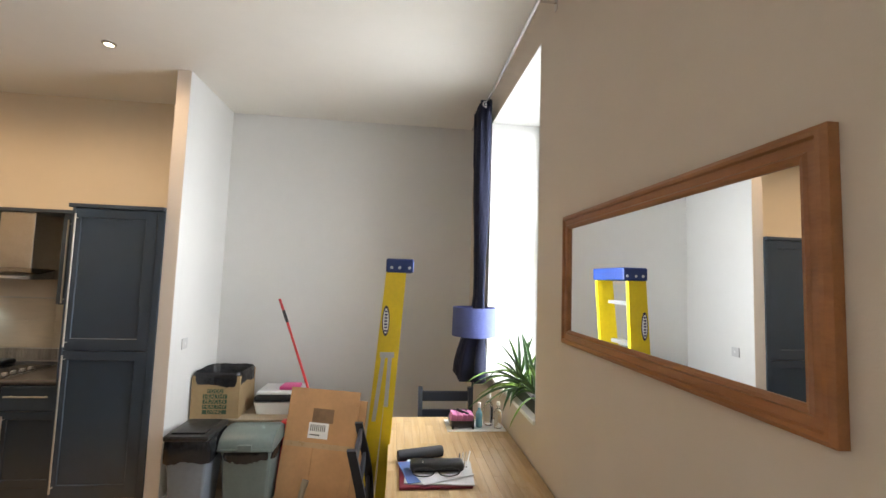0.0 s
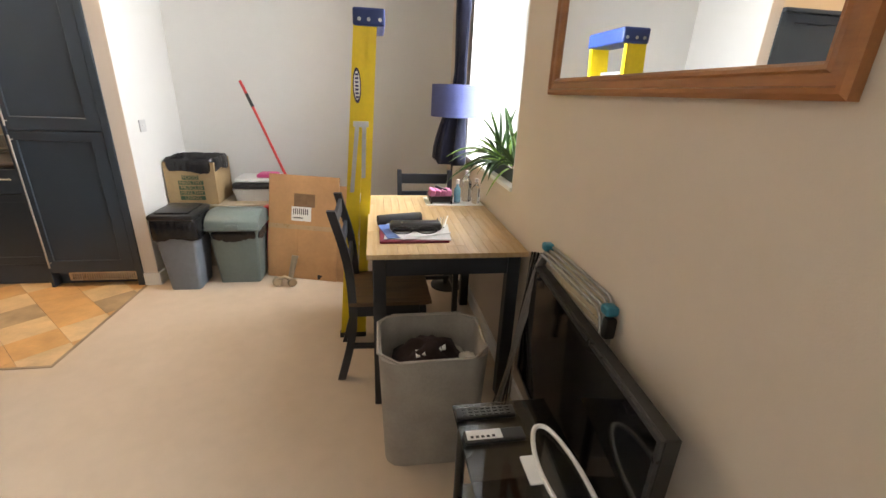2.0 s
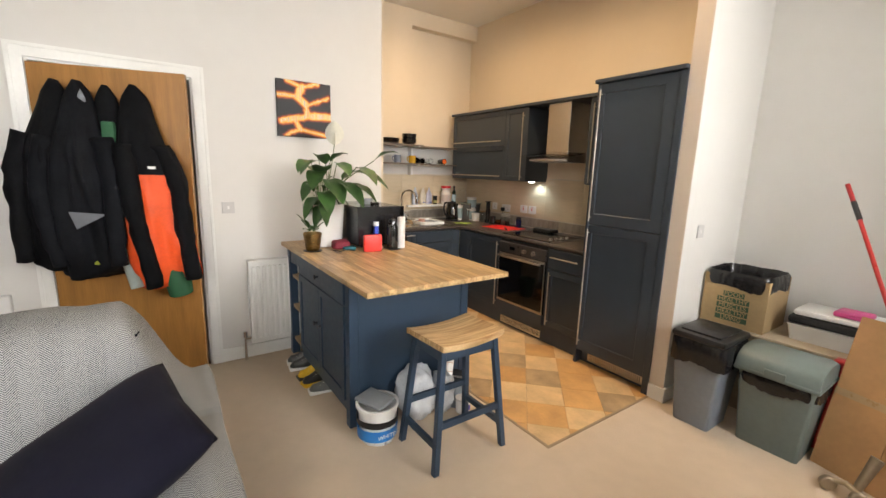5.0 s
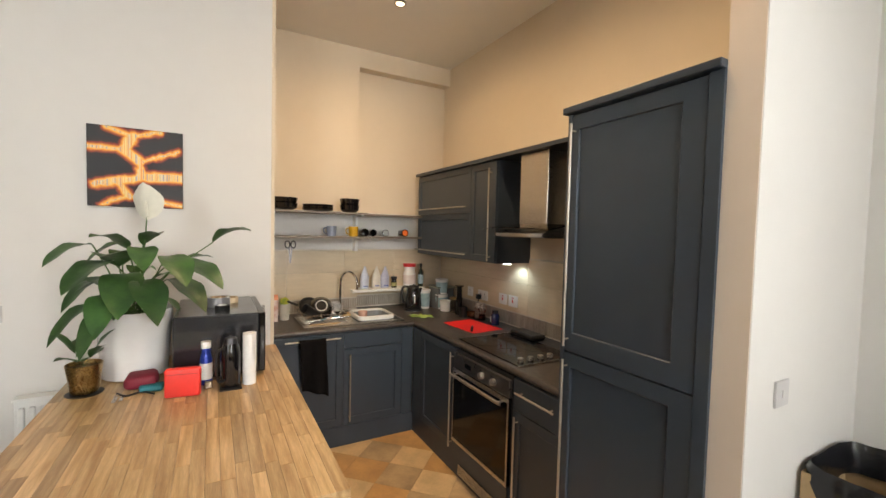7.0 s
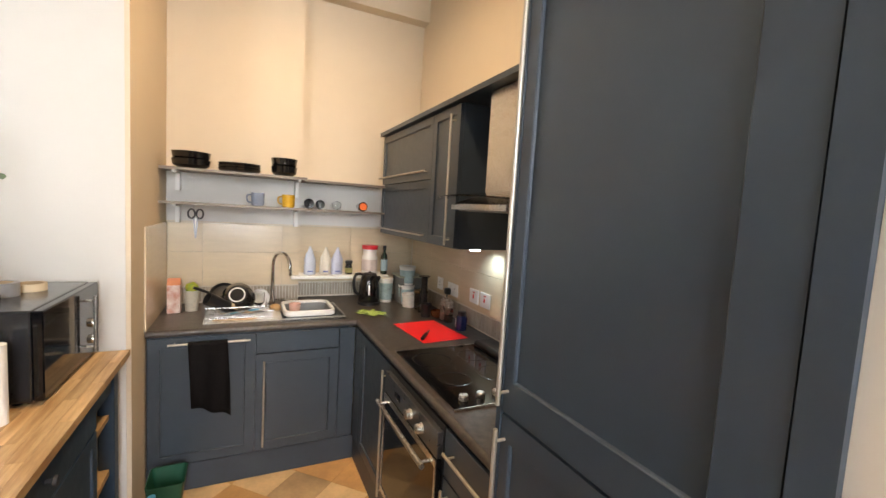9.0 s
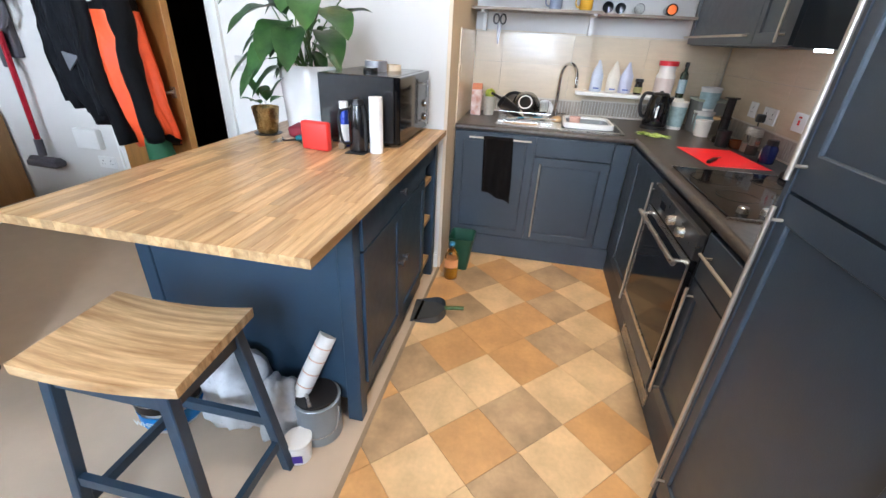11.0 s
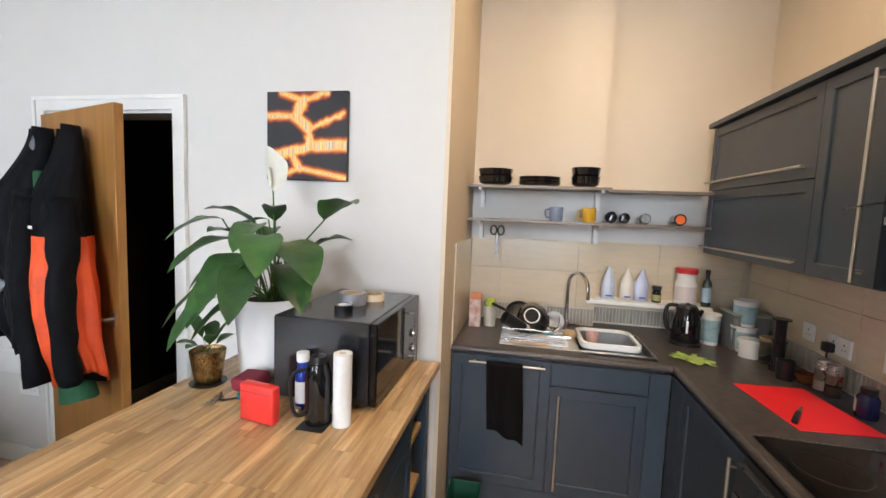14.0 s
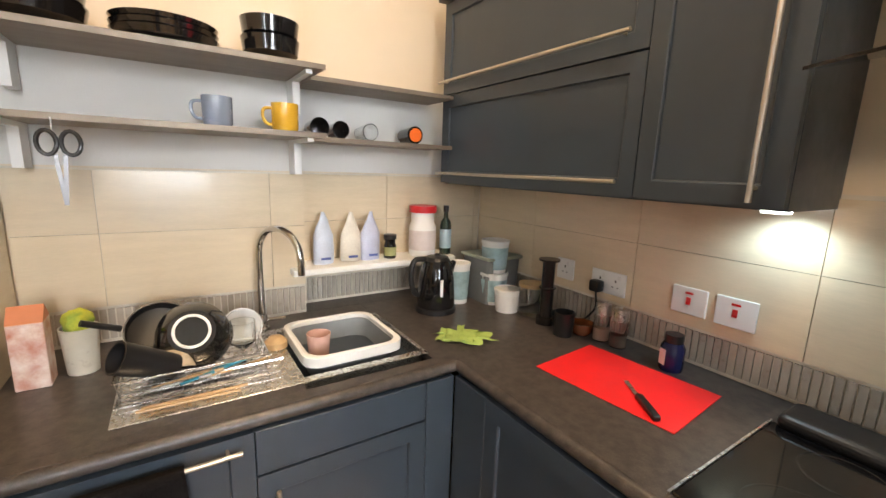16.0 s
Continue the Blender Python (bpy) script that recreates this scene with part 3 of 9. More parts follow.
# sink
sk = thing("sink", "stainless steel sink with ribbed drainer", "sink", -4.43, 3.24, WT)
X0, X1 = -4.625, -4.195
bm = boxes((X0, X1, 2.84, 3.27, WT + 0.0005, WT + 0.004), (X0, X0 + 0.03, 3.27, 3.66, WT + 0.0005, WT + 0.004), (X1 - 0.03, X1 - 0.0, 3.27, 3.66, WT + 0.0005, WT + 0.004), (X0 + 0.03, X1 - 0.03, 3.645, 3.66, WT + 0.0005, WT + 0.004))
part("rim", bm, STEEL, sk, bevel=0.001, steps=1)
bm = boxes((X0 + 0.03, X1 - 0.03, 3.27, 3.645, WT - 0.16, WT - 0.157), (X0 + 0.027, X0 + 0.03, 3.27, 3.645, WT - 0.16, WT), (X1 - 0.03, X1 - 0.027, 3.27, 3.645, WT - 0.16, WT),
           (X0 + 0.03, X1 - 0.03, 3.267, 3.27, WT - 0.157, WT), (X0 + 0.03, X1 - 0.03, 3.645, 3.648, WT - 0.157, WT))
part("bowl", bm, STEEL, sk)
for i in range(9):
    x = X0 + 0.05 + i * 0.04
    part("rib", tube([(x, 2.88, WT + 0.004), (x, 3.22, WT + 0.004)], 0.003, 6), STEEL, sk, smooth=True)
tp = thing("kitchen_tap", "chrome swan-neck mixer tap behind the sink", "tap", -4.655, 3.30, WT + 0.004)
part("base", lathe([(0, 0), (0.026, 0), (0.026, 0.006), (0.019, 0.012), (0.018, 0.055), (0, 0.055)], 24, (-4.655, 3.30, WT + 0.004)), CHROME, tp, smooth=True)
arc = [(-4.655, 3.30, WT + 0.05), (-4.655, 3.30, 1.15)] + [(-4.655 + 0.09 * (1 - math.cos(a)), 3.30 + 0.048 * (1 - math.cos(a)), 1.15 + 0.095 * math.sin(a)) for a in [math.pi * k / 12 for k in range(1, 13)]] + [(-4.474, 3.398, 1.10)]
part("spout", tube(arc, 0.0115, 14), CHROME, tp, smooth=True)
for s in (-1, 1):
    part("lever", tube([(-4.655, 3.30 + 0.015 * s, WT + 0.035), (-4.625, 3.30 + 0.075 * s, WT + 0.042)], 0.006, 10), CHROME, tp, smooth=True)
# wall tiles
wt_parent = tagged(new("splashback_north"), "beige glazed wall tiles over the worktop", "", "", "structure")


def tiled(parent, M, u0, u1, z0, z1, wu, wz, mat, off=0.0, name="tile", gap=0.002, thick=0.008):
    base = None
    z = z0
    row = 0
    meshes = {}
    while z < z1 - 0.01:
        h = min(wz, z1 - z)
        u = u0 - off
        while u < u1 - 0.002:
            a, b = max(u, u0), min(u + wu, u1)
            if b - a > 0.01:
                key = (round(b - a, 4), round(h, 4))
                if key not in meshes:
                    bm = boxes((gap / 2, b - a - gap / 2, 0, thick, gap / 2, h - gap / 2))
                    me = bpy.data.meshes.new(name)
                    bm.to_mesh(me)
                    bm.free()
                    me.materials.append(mat)
                    meshes[key] = me
                ob = new(name, meshes[key])
                ob.parent = parent
                ob.matrix_basis = M @ Matrix.Translation((a, 0, z))
            u += wu
        z += h
        row += 1


NM = axes(0, 4.3695, (1, 0), (0, -1))
GROUT = material("pale grout", (0.68, 0.62, 0.52), 0.8)
structure("grout_bed", boxes((-4.87, -2.378, 4.366, 4.3699, WT + 0.001, 1.43)), GROUT)
tiled(wt_parent, axes(0, 4.3655, (1, 0), (0, -1)), -4.86, -2.378, 0.990, 1.42, 0.50, 0.235, TILE, off=0.095)
sb = tagged(new("splashback_west"), "beige glazed wall tiles over the sink", "", "", "structure")
structure("grout_bed", boxes((-4.7699, -4.7665, 2.596, 3.42, WT + 0.001, 1.425)), GROUT)
tiled(sb, axes(-4.766, 0, (0, 1), (1, 0)), 2.597, 3.42, 0.990, 1.42, 0.50, 0.235, TILE, off=0.3)
structure("grout_bed", boxes((-4.8799, -4.8765, 3.421, 4.365, WT + 0.001, 1.425)), GROUT)
tiled(sb, axes(-4.876, 0, (0, 1), (1, 0)), 3.421, 4.355, 0.990, 1.42, 0.50, 0.235, TILE, off=0.1)
tiled(sb, Matrix(((1, 0, 0, 0), (0, 1, 0, 2.5862), (0, 0, 1, 0), (0, 0, 0, 1))), -4.75, -4.10, WT + 0.001, 1.42, 0.6, 0.6, TILE)
structure("white_wall_band", boxes((-4.7695, -4.7665, 2.587, 3.419, 1.43, 1.775), (-4.8795, -4.8765, 3.422, 4.368, 1.43, 1.775)), WALL, "white painted band of wall behind the shelves")
mos = tagged(new("mosaic_border"), "narrow striped mosaic border above the worktop", "", "", "structure")
structure("mosaic_grout", boxes((-4.86, -2.378, 4.3645, 4.3658, WT + 0.001, 0.989)), GROUT)
tiled(mos, axes(0, 4.364, (1, 0), (0, -1)), -4.85, -2.35, WT + 0.012, 0.982, 0.0215, 0.105, MOSAIC, gap=0.004, thick=0.006)
tiled(mos, axes(-4.766, 0, (0, 1), (1, 0)), 2.60, 3.42, WT + 0.012, 0.982, 0.0215, 0.105, MOSAIC, gap=0.004, thick=0.006)
tiled(mos, axes(-4.876, 0, (0, 1), (1, 0)), 3.43, 4.35, WT + 0.012, 0.982, 0.0215, 0.105, MOSAIC, gap=0.004, thick=0.006)

# open shelves over the sink
SHELF = material("grey-brown shelf board", (0.30, 0.25, 0.20), 0.5, vary=0.12, scale=5, stretch=(4, 0.5, 4))
EDGE = material("dull brown metal edge", (0.20, 0.165, 0.13), 0.5, 0.4, vary=0.1, scale=8)


def shelf(x0, x1, y0, y1, z):
    s = thing("wall_shelf", "thin metal-edged wall shelf over the sink", "shelf", (x0 + x1) / 2, (y0 + y1) / 2, z, group="open kitchen shelves")
    part("board", rounded(x0, x1, y0, y1, z, z + 0.014, 0.002, 1), SHELF, s)
    part("edge_strip", boxes((x1 + 0.0003, x1 + 0.003, y0, y1, z - 0.001, z + 0.015)), EDGE, s)
    return s
for z in (1.748, 1.542):
    s = shelf(-4.766, -4.480, 2.588, 3.425, z)
    for y in (2.66, 3.38):
        part("bracket", boxes((-4.766, -4.50, y - 0.01, y + 0.01, z - 0.014, z - 0.0005), (-4.745, -4.665, y - 0.012, y + 0.012, z - 0.12, z - 0.014)), WHITEP, s, "white metal bracket")
    s = shelf(-4.876, -4.66, 3.430, 4.03, z)
sill = whole("recess_ledge", rounded(-4.875, -4.70, 3.36, 4.10, 1.035, 1.060, 0.004), TRIM, "white painted ledge board behind the sink", "ledge", (-4.7, 3.7, 1.035))


# ---- kitchen island ----
IX0, IX1, IY0, IY1, IZ = -3.785, -2.134, 1.65, 2.59, 0.88
isl = thing("kitchen_island", "dark blue kitchen island with wooden worktop and open shelf bays", "kitchen island", -3.1, 2.12, 0)
BX0, BX1, BY0, BY1, BZ = -3.76, -2.47, 1.69, 2.55, IZ - 0.034
for lx in (BX0, BX1 - 0.06):
    for ly in (BY0, BY1 - 0.06):
        part("leg", boxes((lx, lx + 0.06, ly, ly + 0.06, 0, BZ)), NAVY, isl, bevel=0.003, steps=1)
xs = -3.42
part("body", boxes((xs, BX1 - 0.0605, BY0 + 0.012, BY1 - 0.012, 0.10, BZ - 0.001), (BX1 - 0.0598, BX1 - 0.006, BY0 + 0.061, BY1 - 0.061, 0.10, BZ - 0.001)), NAVY, isl)
for ry in (BY0 + 0.004, BY1 - 0.0115):
    part("bottom_rail", boxes((xs, BX1 - 0.061, ry, ry + 0.0075, 0.085, 0.135)), NAVY, isl)
part("end_wall", boxes((BX0 + 0.061, xs - 0.001, 2.10, 2.14, 0.10, BZ - 0.001), (BX0 + 0.061, xs - 0.001, BY0 + 0.01, BY1 - 0.01, BZ - 0.12, BZ - 0.001)), NAVY, isl)
SHW = material("shelf edge wood", (0.50, 0.33, 0.16), 0.45, vary=0.15, scale=5)
for sz in (0.36, 0.60, 0.11):
    part("shelf", boxes((BX0 + 0.02, xs - 0.0015, BY0 + 0.02, 2.098, sz, sz + 0.022), (BX0 + 0.02, xs - 0.0015, 2.142, BY1 - 0.02, sz, sz + 0.022)), SHW, isl, "pale wood shelf")
for M in (axes(0, BY0 + 0.012, (1, 0), (0, -1)), axes(0, BY1 - 0.012, (1, 0), (0, 1))):
    front("drawer", M, xs, BX1 - 0.062, BZ - 0.15, BZ - 0.005, NAVY, isl)
    mid = (xs + BX1 - 0.062) / 2
    d1 = front("door", M, xs, mid, 0.14, BZ - 0.155, NAVY, isl, rail=0.06)
    d2 = front("door", M, mid, BX1 - 0.062, 0.14, BZ - 0.155, NAVY, isl, rail=0.06)
    for kx, kz in ((mid - 0.035, 0.44), (mid + 0.035, 0.44), (mid, BZ - 0.078)):
        part("knob", moved(lathe([(0, 0), (0.008, 0), (0.007, 0.014), (0.016, 0.020), (0.014, 0.028), (0, 0.030)], 16), M @ Matrix.Translation((kx, 0.022, kz)) @ pose(0, 0, 0, -90)), CHARCOAL, isl, "dark round knob", smooth=True)
top = part("worktop", boxes((IX0 + 0.02, IX1 - 0.02, IY0 + 0.02, IY1 - 0.02, IZ - 0.033, IZ - 0.0285)), SEATWOOD, isl, "glued acacia stave worktop")


def staves(parent, x0, x1, y0, y1, z0, z1, width, lengths, mat, along="x", seed=1):
    """Full-depth wooden staves laid end to end in rows, each a piece of its own."""
    rng = random.Random(seed)
    inv = place_of(parent).inverted()
    meshes = {}
    a0, a1, b0, b1 = (x0, x1, y0, y1) if along == "x" else (y0, y1, x0, x1)
    rows = round((b1 - b0) / width)
    w = (b1 - b0) / rows
    for r in range(rows):
        b = b0 + r * w
        a = a0
        first = True
        while a < a1 - 1e-4:
            L = rng.choice(lengths) * (rng.choice((0.35, 0.6, 0.85)) if first else 1)
            first = False
            e = a + L
            if a1 - e < 0.08:
                e = a1
            L = round(e - a, 4)
            key = round(L, 3)
            if key not in meshes:
                g = 0.0003
                lo, hi = (g, g, 0), (L - g, w - g, z1 - z0)
                if along != "x":
                    lo, hi = (g, g, 0), (w - g, L - g, z1 - z0)
                bm = boxes((lo[0], hi[0], lo[1], hi[1], 0, z1 - z0))
                bmesh.ops.bevel(bm, geom=[ed for ed in bm.edges if all(v.co.z > 0.001 for v in ed.verts)], offset=0.0006, segments=1, affect="EDGES")
                me = bpy.data.meshes.new("stave")
                bm.to_mesh(me)
                bm.free()
                me.materials.append(mat)
                meshes[key] = me
            ob = new("stave", meshes[key])
            ob.parent = parent
            p = (a, b, z0) if along == "x" else (b, a, z0)
            ob.matrix_basis = inv @ Matrix.Translation(p)
            a = e


staves(top, IX0, IX1, IY0, IY1, IZ - 0.028, IZ, 0.040, (0.22, 0.30, 0.38, 0.46), STAVE, "x", 3)


# ---- bar stool ----
st = thing("bar_stool", "wooden-topped bar stool with dark blue splayed legs", "stool", -2.05, 2.10, 0)
SZ = 0.632
bm = bmesh.new()
grid = []
for i in range(13):
    row = []
    for j in range(5):
        u, v = i / 12, j / 4
        x = -2.222 + 0.34 * v
        y = 1.88 + 0.43 * u
        dx, dy = 0.94 * (x + 2.052), y - 2.095
        row.append((-2.052 + dx - 0.07 * dy, 2.095 + dy + 0.07 * dx, SZ + 0.004 - 0.018 * (1 - (2 * u - 1) ** 2)))
    grid.append(row)
vt = [[bm.verts.new(p) for p in r] for r in grid]
vb = [[bm.verts.new((p[0], p[1], p[2] - 0.030)) for p in r] for r in grid]
for i in range(12):
    for j in range(4):
        bm.faces.new((vt[i][j], vt[i][j + 1], vt[i + 1][j + 1], vt[i + 1][j]))
        bm.faces.new((vb[i][j], vb[i + 1][j], vb[i + 1][j + 1], vb[i][j + 1]))
for i in range(12):
    bm.faces.new((vt[i][0], vt[i + 1][0], vb[i + 1][0], vb[i][0]))
    bm.faces.new((vt[i + 1][4], vt[i][4], vb[i][4], vb[i + 1][4]))
for j in range(4):
    bm.faces.new((vt[0][j + 1], vt[0][j], vb[0][j], vb[0][j + 1]))
    bm.faces.new((vt[12][j], vt[12][j + 1], vb[12][j + 1], vb[12][j]))
part("seat", bm, material("acacia stool seat", (0.68, 0.48, 0.26), 0.4, vary=0.2, scale=6, stretch=(9, 0.5, 3), fine=0.14, second=(0.30, 0.16, 0.06), bump=0.05, bump_scale=25), st, "dished acacia seat", smooth=True)
legs = {}
for sx in (0, 1):
    for sy in (0, 1):
        t0 = (-2.175 + 0.245 * sx, 1.925 + 0.34 * sy, SZ - 0.042)
        b0 = (-2.225 + 0.345 * sx, 1.865 + 0.46 * sy, 0.0)
        legs[sx, sy] = (Vector(b0), Vector(t0))
        part("leg", beam(b0, t0, 0.034, 0.034), NAVY, st, bevel=0.003, steps=1)
for (a, b, f) in (((0, 0), (1, 0), 0.22), ((0, 1), (1, 1), 0.22), ((0, 0), (0, 1), 0.38), ((1, 0), (1, 1), 0.38)):
    p, q = legs[a][0].lerp(legs[a][1], f), legs[b][0].lerp(legs[b][1], f)
    part("stretcher", beam(p, q, 0.032, 0.02), NAVY, st)
part("seat_rail", boxes((-2.19, -1.915, 1.915, 1.935, SZ - 0.10, SZ - 0.043), (-2.19, -1.915, 2.255, 2.275, SZ - 0.10, SZ - 0.043), (-2.185, -2.165, 1.936, 2.254, SZ - 0.10, SZ - 0.049), (-1.94, -1.92, 1.936, 2.254, SZ - 0.10, SZ - 0.049)), NAVY, st)

# ---- dining recess ----
tb = thing("dining_table", "dining table with pale wooden top and black-blue frame", "table", 0.40, 2.6, 0)
TX0, TX1, TY0, TY1, TZ = 0.03, 0.77, 2.06, 3.18, 0.77
ttop = part("tabletop", boxes((TX0 + 0.01, TX1 - 0.01, TY0 + 0.01, TY1 - 0.01, TZ - 0.027, TZ - 0.0235)), STAVE_Y, tb, "pale stave tabletop")
staves(ttop, TX0, TX1, TY0, TY1, TZ - 0.023, TZ, 0.045, (0.30, 0.42, 0.55), STAVE_Y, "y", 5)
part("apron", boxes((TX0 + 0.05, TX1 - 0.05, TY0 + 0.04, TY0 + 0.06, TZ - 0.12, TZ - 0.028), (TX0 + 0.05, TX1 - 0.05, TY1 - 0.06, TY1 - 0.04, TZ - 0.12, TZ - 0.028),
     (TX0 + 0.04, TX0 + 0.06, TY0 + 0.06, TY1 - 0.06, TZ - 0.12, TZ - 0.028), (TX1 - 0.06, TX1 - 0.04, TY0 + 0.06, TY1 - 0.06, TZ - 0.12, TZ - 0.028)), CHARCOAL, tb)
for lx in (TX0 + 0.025, TX1 - 0.085):
    for ly in (TY0 + 0.025, TY1 - 0.085):
        part("leg", boxes((lx, lx + 0.06, ly, ly + 0.06, 0, TZ - 0.028)), CHARCOAL, tb, bevel=0.004, steps=1)


def dining_chair(x, y, rz, label):
    """A chair whose back stands at its local -x side."""
    c = thing("dining_chair", label, "chair", x, y, 0, rz, group="chairs at the dining table")
    L = dict(local=True)
    for s in (-1, 1):
        back = smooth_curve([(-0.25, 0.18 * s, 0.0), (-0.19, 0.18 * s, 0.25), (-0.18, 0.18 * s, 0.45), (-0.20, 0.18 * s, 0.68), (-0.26, 0.18 * s, 0.92)], 4)
        bm = bmesh.new()
        rings = []
        for p in back:
            rings.append([bm.verts.new((p.x + dx, p.y + dy, p.z)) for dx, dy in ((-0.02, -0.015), (0.02, -0.015), (0.02, 0.015), (-0.02, 0.015))])
        for a, b in zip(rings, rings[1:]):
            for k in range(4):
                bm.faces.new((a[k], a[(k + 1) % 4], b[(k + 1) % 4], b[k]))
        bm.faces.new(rings[0][::-1])
        bm.faces.new(rings[-1])
        part("back_leg", bm, CHARCOAL, c, **L)
        part("leg", beam((0.19, 0.18 * s, 0), (0.17, 0.18 * s, 0.43), 0.036, 0.036), CHARCOAL, c, bevel=0.003, steps=1, **L)
        part("stretcher", beam((-0.21, 0.18 * s, 0.20), (0.18, 0.18 * s, 0.18), 0.018, 0.03), CHARCOAL, c, **L)
    for z, x0 in ((0.86, -0.246), (0.74, -0.222), (0.62, -0.196)):
        part("back_slat", boxes((x0 - 0.009, x0 + 0.009, -0.165, 0.165, z - 0.035, z + 0.035)), CHARCOAL, c, bevel=0.004, **L)
    part("seat_frame", boxes((-0.18, 0.18, -0.185, -0.165, 0.37, 0.43), (-0.18, 0.18, 0.165, 0.185, 0.37, 0.43), (0.165, 0.185, -0.165, 0.165, 0.37, 0.43), (-0.185, -0.165, -0.165, 0.165, 0.37, 0.43)), CHARCOAL, c, **L)
    part("cross_rail", boxes((-0.01, 0.01, -0.17, 0.17, 0.175, 0.20)), CHARCOAL, c, **L)
    seat = part("seat", boxes((-0.19, 0.20, -0.195, 0.195, 0.431, 0.437)), DARKWOOD, c, "brown wooden seat", **L)
    me = None
    for i in range(5):
        ob = part("board", boxes((-0.20, 0.215, 0.0003, 0.0795, 0.4375, 0.452)), DARKWOOD, seat, local=True) if me is None else new("board", me)
        me = me or ob.data
        ob.parent = seat
        ob.matrix_basis = Matrix.Translation((0, -0.20 + 0.08 * i, 0))
    return c


dining_chair(0.13, 2.42, 0, "black-blue dining chair with brown seat, pushed under the table")
dining_chair(0.42, 3.08, -90, "black-blue dining chair behind the far end of the table")

# ladder
YEL = material("yellow fibreglass", (0.80, 0.58, 0.015), 0.35, vary=0.08, scale=5, fine=0.04)
BLUEP = material("blue plastic", (0.012, 0.035, 0.16), 0.4)
ALU = material("aluminium", (0.55, 0.56, 0.57), 0.4, 0.9, vary=0.1)
ld = thing("step_ladder", "folded yellow fibreglass step ladder with blue top cap", "ladder", -0.06, 2.85, 0)
LB, LT = Vector((-0.075, 2.74, 0.0)), Vector((0.045, 2.74, 1.74))
# the two frames stand folded together, their rails running front to back
for k, (y0, wid) in enumerate(((2.74, 0.30),)):
    for j, dy in enumerate((0.0, wid)):
        s = 0.05 * (1 if j == 0 else -1)
        for x0, w, nm in ((-0.05, 0.075, "front_rail"), (0.04, 0.055, "rear_rail")):
            b0, t0 = (LB.x + x0, y0 + dy, 0.0), (LT.x + x0 * 0.55, y0 + dy - s * 1.0 + 0.0, 1.74)
            bm = join(beam(b0, t0, w, 0.006), beam((b0[0] - w / 2 + 0.003, b0[1] + 0.014, 0), (t0[0] - w / 2 + 0.003, t0[1] + 0.014, 1.74), 0.006, 0.026),
                      beam((b0[0] + w / 2 - 0.003, b0[1] + 0.014, 0), (t0[0] + w / 2 - 0.003, t0[1] + 0.014, 1.74), 0.006, 0.026))
            part(nm, bm, YEL, ld)
            part("rubber_foot", boxes((b0[0] - w / 2 - 0.004, b0[0] + w / 2 + 0.004, b0[1] - 0.008, b0[1] + 0.032, 0, 0.03)), BLACK, ld)
for i in range(6):
    z = 0.28 + i * 0.26
    f = z / 1.74
    x = LB.x + (LT.x - LB.x) * f - 0.045 + 0.02 * f
    part("tread", boxes((x - 0.035, x + 0.035, 2.75, 3.03, z, z + 0.022)), ALU, ld, "aluminium tread")
part("top_cap", rounded(-0.022, 0.135, 2.67, 3.07, 1.735, 1.815, 0.010), BLUEP, ld, "blue moulded top cap")
for yy in (2.669,):
    for cx in (0.01, 0.055, 0.11):
        part("rivet", moved(lathe([(0, 0), (0.009, 0), (0.008, 0.003), (0, 0.003)], 12), pose(cx, yy, 1.775 + 0.012 * (1 if cx == 0.09 else -1), 90)), ALU, ld)
def on_rail(z):
    """The middle of the ladder's near side at that height."""
    f = z / 1.74
    return LB.x + (LT.x - LB.x) * f - 0.004, 2.733 - 0.05 * f


for dx, z0 in ((-0.040, 0.90), (0.020, 0.98)):
    x0, y0 = on_rail(z0)
    x1, y1 = on_rail(1.27)
    part("spreader", beam((x0 + dx, y0 - 0.003, z0), (x1 + dx * 0.6, y1 - 0.003, 1.27), 0.022, 0.004), ALU, ld, "folded metal spreader bar")
x1, y1 = on_rail(1.27)
part("spreader_hinge", boxes((x1 - 0.045, x1 + 0.035, y1 - 0.011, y1 - 0.0065, 1.255, 1.285)), ALU, ld, "metal hinge bar")
x1, y1 = on_rail(1.46)
OV = pose(x1 - 0.033, y1 - 0.001, 1.46, 90)
part("plate_edge", moved(lathe([(0, 0), (0.021, 0), (0.021, 0.002), (0, 0.002)], 28), OV @ Matrix.Diagonal((1, 4.1, 1, 1))), material("dark plate", (0.02, 0.015, 0.06), 0.4), ld, "oval maker's plate with a dark rim")
part("plate_face", moved(lathe([(0, 0.002), (0.016, 0.002), (0.016, 0.0035), (0, 0.0035)], 28), OV @ Matrix.Diagonal((1, 4.4, 1, 1))), WHITEP, ld)
part("plate_bars", moved(boxes(*[(-0.008, 0.008, -0.060 + 0.018 * k, -0.050 + 0.018 * k, 0.0036, 0.0045) for k in range(7)]), OV), material("plate print", (0.04, 0.03, 0.12), 0.5), ld)


